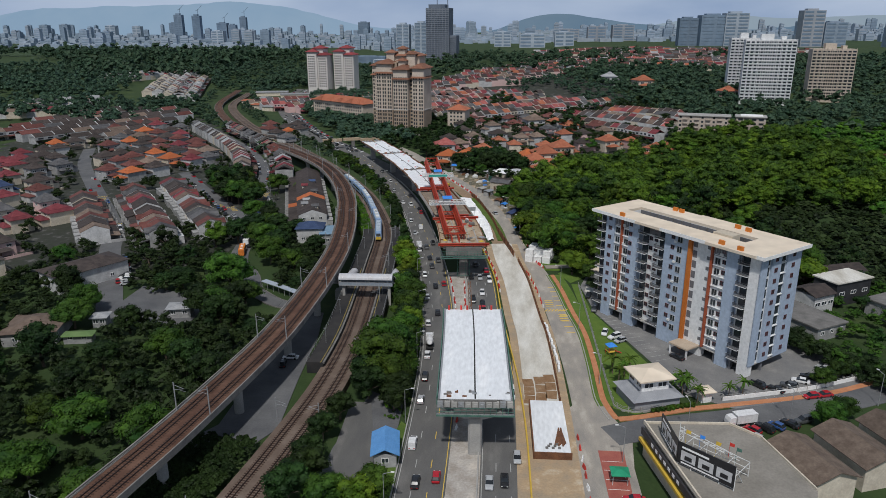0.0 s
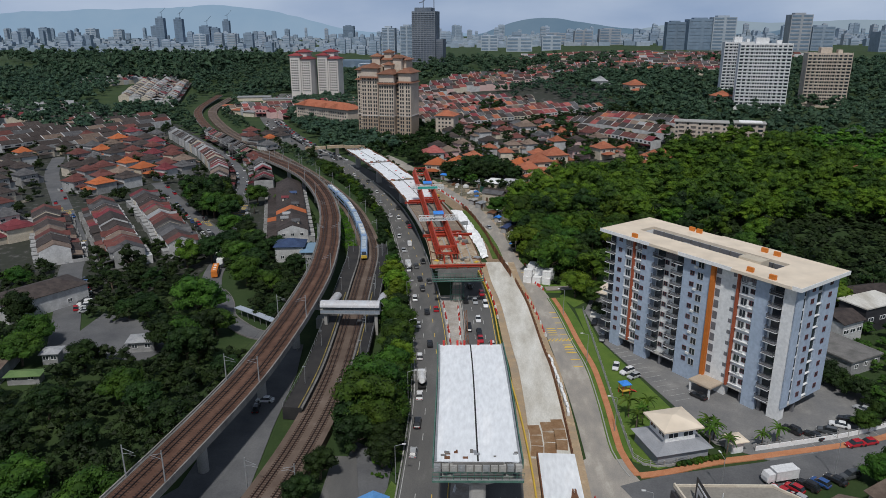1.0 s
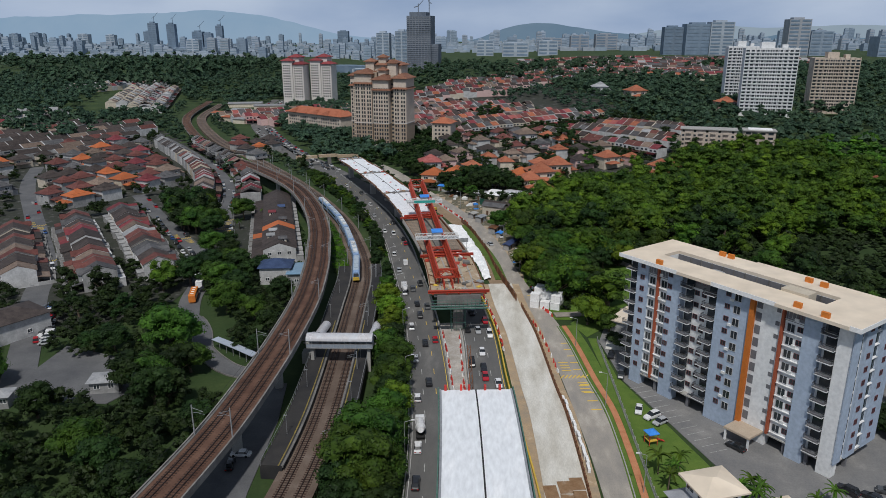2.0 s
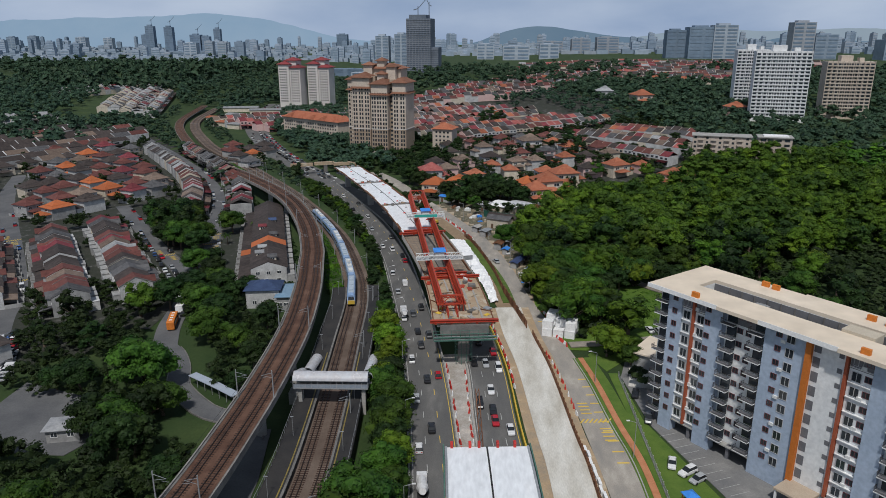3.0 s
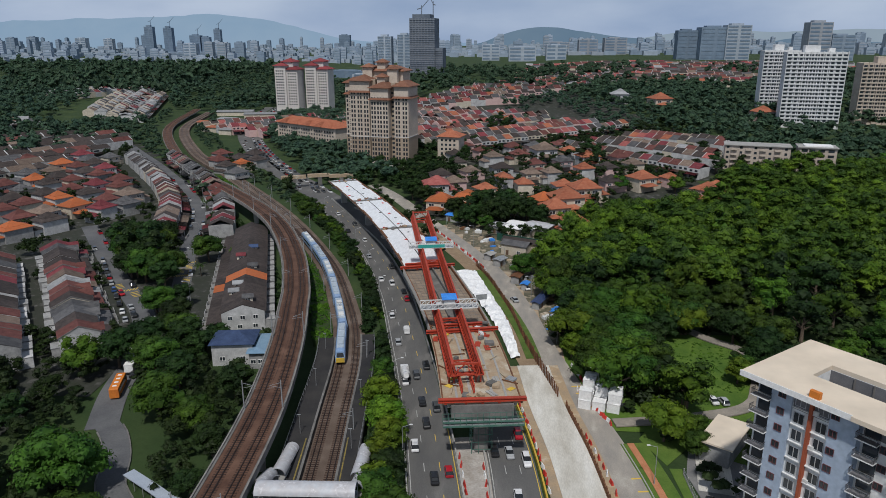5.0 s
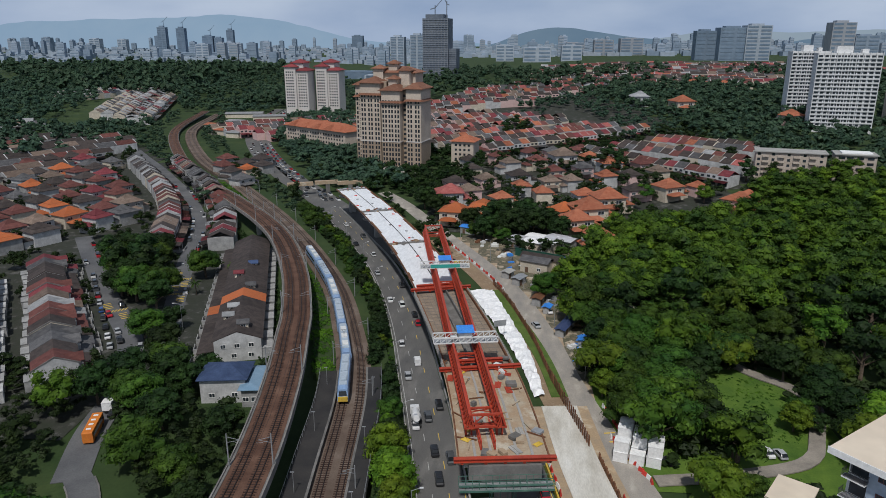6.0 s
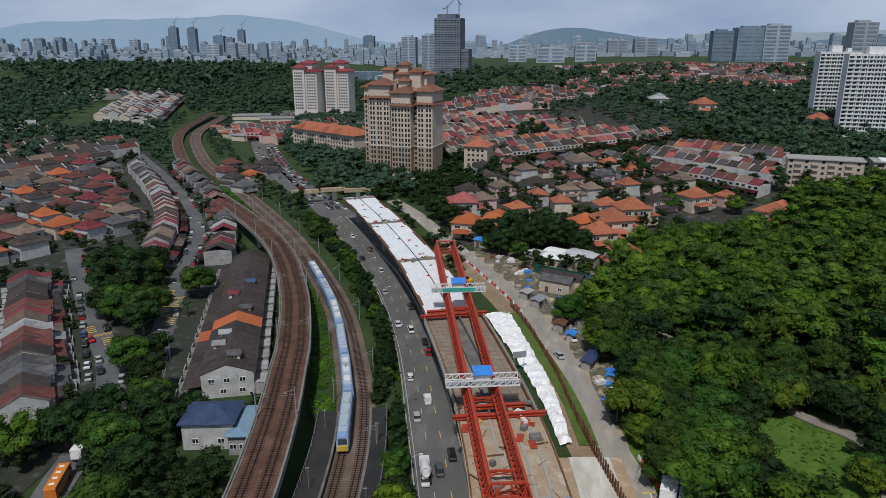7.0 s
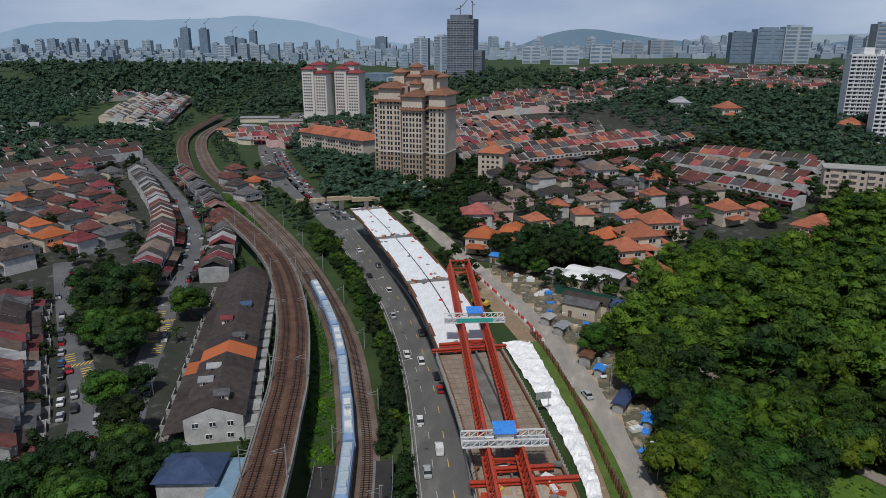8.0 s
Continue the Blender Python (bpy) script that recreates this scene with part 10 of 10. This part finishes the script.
# car park round the apartment block, side road and shop yard
for x, y, a, k in ((34, 196, 165, 0), (36.5, 193, 125, 9), (37.8, 190.5, 125, 2), (33.0, 214, 165, 4), (32.3, 226, 165, 1), (52, 181, 40, 1), (69, 166.5, 40, 6), (73, 164.5, 40, 1), (77, 166.5, 65, 4), (81, 169.5, 65, 0), (84, 172, 60, 1), (84, 162.5, 107, 11), (80.5, 161.5, 107, 3), (90, 177, 40, 7), (95, 173, 120, 1), (58, 143.6, 40, 11), (61, 144.6, 40, 3), (64, 145.6, 40, 6), (67, 146.8, 40, 8), (70.5, 148, 40, 1), (74, 149.5, 110, 4), (54.5, 142.2, 107, 10), (29.6, 117, 90, 11), (60.5, 141.5, 40, 2), (39, 243.5, 20, 6), (22.5, 262, 60, 1), (20, 264, 60, 6), (44.8, 267, 10, 0), (47.3, 266.5, 10, 2), (-2.5, 398, 28, 1), (3, 345, 20, 0), (-1.5, 333, 20, 7), (55, 452, 80, 0), (60, 455, 80, 1), (-57, 168, 10, 1), (-56, 172, 90, 0), (-64, 214, 60, 7)):
    park(k, pose(x, y, gz(x, y) + 0.1, 0, 0, a))
# bays by the houses
for k in range(10):
    park(rg.randrange(12), pose(-131 - 4.4 * k + 6, 322 + 6.6 * k - 14, gz(-140, 330) + 0.1, 0, 0, 30))


def lorry(m, cab, body, label, mixer=False):
    e = thing("lorry", label, "lorry", m)
    part("chassis", Shape().box(-1.0, -3.6, 0.55, 1.0, 3.6, 0.85), TYRE, e)
    part("cab", loft([(1.9, 1.1, 0.6, 2.7, 1.05), (3.3, 1.1, 0.6, 2.6, 1.02), (3.6, 1.0, 0.6, 1.7, 0.98)]), cab, e)
    part("windscreen", Shape().add([(-0.95, 3.42, 1.75), (0.95, 3.42, 1.75), (0.9, 3.3, 2.5), (-0.9, 3.3, 2.5)], [(3, 2, 1, 0)]), CAR_GLASS, e)
    if mixer:
        part("drum", Shape().tube((0, -3.4, 2.6), (0, -1.6, 2.1), 0.7, 1.2, 14).tube((0, -1.6, 2.1), (0, 1.6, 1.9), 1.2, 0.9, 14), body, e)
    else:
        part("load_box", Shape().box(-1.15, -3.6, 0.9, 1.15, 1.6, 3.0).box(-1.2, -3.65, 2.9, 1.2, 1.65, 3.05), body, e)
    for x in (-0.9, 0.9):
        for y in (-2.6, -1.4, 2.6):
            part("wheel", WHEEL, None, e, m=pose(x, y, 0) @ Matrix.Diagonal((1.4, 1.5, 1.5, 1)))
    return e


lorry(HWY_L.spot(HWY_L.near_y(275), -3.0, 0.07), PAINTS["white"], PAINTS["white"], "white concrete mixer lorry on the highway", True)
lorry(HWY_L.spot(HWY_L.near_y(196), -3.0, 0.07) @ pose(0, -12, 0), PAINTS["white"], PAINTS["white"], "white mixer lorry on the highway", True)
lorry(pose(59, 147.4, 0.5, 0, 0, 107), PAINTS["white"], PAINTS["white"], "white box lorry on the side road")
bus = thing("bus", "orange school bus parked on the village street", "bus", ROAD_1.spot(ROAD_1.near_y(263), 1.0, 0.1))
part("body", loft([(-4.6, 1.15, 0.4, 2.7, 1.1), (-4.4, 1.2, 0.35, 2.95, 1.1), (4.3, 1.2, 0.35, 2.95, 1.1), (4.6, 1.12, 0.4, 2.6, 1.02)]), ORANGE, bus)
for x in (-1.21, 1.21):
    part("window_band", Shape().box(x - 0.02, -4.1, 1.6, x + 0.02, 4.0, 2.4), CAR_GLASS, bus)
    for y in (-2.9, 2.9):
        part("wheel", WHEEL, None, bus, m=pose(x * 0.86, y, 0) @ Matrix.Diagonal((1.2, 1.5, 1.5, 1)))
for y in (-3, -1, 1, 3):
    part("roof_hatch", Shape().box(-0.5, y - 0.3, 2.93, 0.5, y + 0.3, 3.05), WHITE_PAINT, bus)
lorry(ROAD_1.spot(ROAD_1.near_y(275), 1.2, 0.1), PAINTS["white"], WHITE_PAINT, "white box lorry behind the orange bus")

# crawler crane boom beside the near span, excavator by the road
crane = thing("mobile_crane", "mobile crane with a dark lattice boom standing on the works strip", "crane", HWY_L.spot(HWY_L.near_y(187), 9.6, 0.05))
part("carrier", loft([(-3.2, 1.2, 0.5, 1.6, 1.15), (3.2, 1.2, 0.5, 1.6, 1.15)]), PAINTS["dark grey"], crane)
part("cab", loft([(-1.6, 0.9, 1.6, 3.0, 0.85), (0.6, 0.9, 1.6, 3.0, 0.8)]), ORANGE, crane)
bm2 = Shape()
for k in range(12):
    a, b = Vector((0, -1 + 1.35 * k, 2.2 + 0.9 * k)), Vector((0, 0.35 + 1.35 * k, 3.1 + 0.9 * k))
    for x in (-0.35, 0.35):
        bm2.beam(a + Vector((x, 0, 0)), b + Vector((x, 0, 0)), 0.14).beam(a + Vector((x, 0.3, -0.5)), b + Vector((x, 0.3, -0.5)), 0.12)
    bm2.beam(a + Vector((-0.35, 0, 0)), b + Vector((0.35, 0, 0)), 0.1)
part("boom", bm2, RUST, crane)
for x in (-1.1, 1.1):
    for y in (-2.2, 0, 2.2):
        part("wheel", WHEEL, None, crane, m=pose(x, y, 0) @ Matrix.Diagonal((1.5, 1.7, 1.7, 1)))
digger = thing("excavator", "small yellow excavator on bare soil beside the local road", "excavator", pose(-30.5, 391, 0.5, 0, 0, 60))
part("tracks", Shape().box(-1.2, -1.7, 0, -0.7, 1.7, 0.8).box(0.7, -1.7, 0, 1.2, 1.7, 0.8).box(-0.7, -0.8, 0.3, 0.7, 0.8, 0.8), TYRE, digger)
part("house", loft([(-1.6, 1.2, 0.85, 2.0, 1.1), (1.2, 1.2, 0.85, 2.1, 1.1)]), YELLOW, digger)
part("cab", loft([(-0.4, 0.45, 2.0, 2.9, 0.42), (0.9, 0.45, 2.0, 2.9, 0.42)]), CAR_GLASS, digger, m=pose(-0.55, 0, 0))
part("arm", Shape().beam((0.4, 1.0, 1.8), (0.4, 3.4, 3.6), 0.35).beam((0.4, 3.4, 3.6), (0.4, 5.0, 1.4), 0.28).box(0.0, 4.7, 0.4, 0.8, 5.4, 1.3), YELLOW, digger)

# street lamps
def street_lamp():
    e = thing("street_lamp", "slim galvanised street lamp with a curved arm", "street lamp", group="street lamps")
    part("pole", Shape().tube((0, 0, 0), (0, 0, 8.6), 0.1, 0.06, 8), GREY_STEEL, e)
    part("arm", Shape().tube((0, 0, 8.6), (-1.6, 0, 9.1), 0.05, 0.05, 6), GREY_STEEL, e)
    part("lantern", Shape().box(-2.2, -0.16, 9.05, -1.5, 0.16, 9.2), WHITE_STEEL, e)
    return e


lamp = street_lamp()
first = True
for curve, off, y0, y1, gap, turn in ((HWY_L, -6.0, 110, 470, 32, 180), (LOCAL, 4.6, 130, 430, 34, 0), (SIDE_ROAD, 4.6, 146, 170, 26, 0), (ROAD_2, 4.0, 320, 560, 40, 0)):
    s = curve.near_y(y0)
    while s < curve.near_y(y1):
        m = curve.spot(s, off, 0, True, turn)
        if first:
            lamp.matrix_basis, first = m, False
        else:
            copy_thing(lamp, m)
        s += gap
sign = thing("road_sign", "grey roadside sign board on two posts, seen from behind", "road sign", pose(-12.6, 323, 0.5, 0, 0, 20))
part("board", Shape().box(-1.9, -0.06, 4.0, 1.9, 0.06, 5.8), GREY_STEEL, sign)
for x in (-1.3, 1.3):
    part("post", Shape().tube((x, 0.1, 0), (x, 0.1, 5.6), 0.09, n=6), GREY_STEEL, sign)
osign = thing("orange_sign", "orange works sign on a post at the highway edge", "works sign", pose(-24.2, 206, 0.4, 0, 0, 8))
part("board", Shape().box(-0.9, -0.05, 2.0, 0.9, 0.05, 4.2), ORANGE, osign)
part("post", Shape().tube((0, 0.1, 0), (0, 0.1, 4.0), 0.08, n=6), GREY_STEEL, osign)


def palm(seed):
    e = thing("palm_tree", "small feathery palm beside the guardhouse", "palm", group="palms")
    part("trunk", Shape().tube((0, 0, -0.2), (0.15, 0.1, 4.2), 0.17, 0.11, 7), BARK, e)
    sh, rg2 = Shape(), random.Random(seed)
    for k in range(15):
        a, up = k * 0.42 * 2.4, rg2.uniform(0.1, 1.1)
        p = Vector((0.15, 0.1, 4.2))
        d = Vector((math.cos(a), math.sin(a), up))
        for j in range(5):
            q = p + d * 0.5
            side = Vector((-math.sin(a), math.cos(a), 0)) * (0.36 - 0.05 * j)
            dn = Vector((0, 0, -0.14))
            sh.add([p - side + dn, p, q, q - side * 0.8 + dn], [(0, 1, 2, 3)]).add([p, p + side + dn, q + side * 0.8 + dn, q], [(0, 1, 2, 3)])
            p, d = q, d + Vector((0, 0, -0.34))
    part("fronds", sh, LEAF, e)
    return e


palm_tree = palm(3)
for i, (x, y, s) in enumerate(((33.5, 165, 1.0), (35.5, 168.5, 0.9), (32.8, 170.5, 1.1), (37.6, 172, 0.95), (48.5, 159.5, 1.1), (50.2, 162.2, 1.0), (49.2, 164.8, 0.9), (46.8, 163.5, 0.85), (51.5, 156.8, 0.9), (-112, 372, 1.1), (-149, 462, 1.2), (-118, 352, 1.0), (60, 160, 0.8), (64, 162, 0.9))):
    m = pose(x, y, gz(x, y), 0, 0, 47 * i) @ Matrix.Scale(s, 4)
    if i == 0:
        palm_tree.matrix_basis = m
    else:
        copy_thing(palm_tree, m)
for i in range(12):
    v, f = crown_arrays(700 + i, 1.1, 1.3, 8, 24, 0.22, 0.0)
    if i == 0:
        bush_mesh = raw_mesh("bush", v, f, LEAF)
    x, y = 40 + i * 0.9, 151.4 + i * 0.32
    tagged(part("bush", bush_mesh, None, m=pose(x, y, 0.4, 0, 0, 50 * i)), "small clipped green bush by the lawn wall", "bush", group="bushes")

# lamps of distant parked cars are too small to tell apart
for ob in list(scene.objects):
    if ob.parent is not None and ob.name.split(".")[0] in ("headlight", "tail_light"):
        root = ob.parent if ob.parent.parent is None else ob.parent.parent
        if root.matrix_basis.translation.y > 200:
            bpy.data.objects.remove(ob)
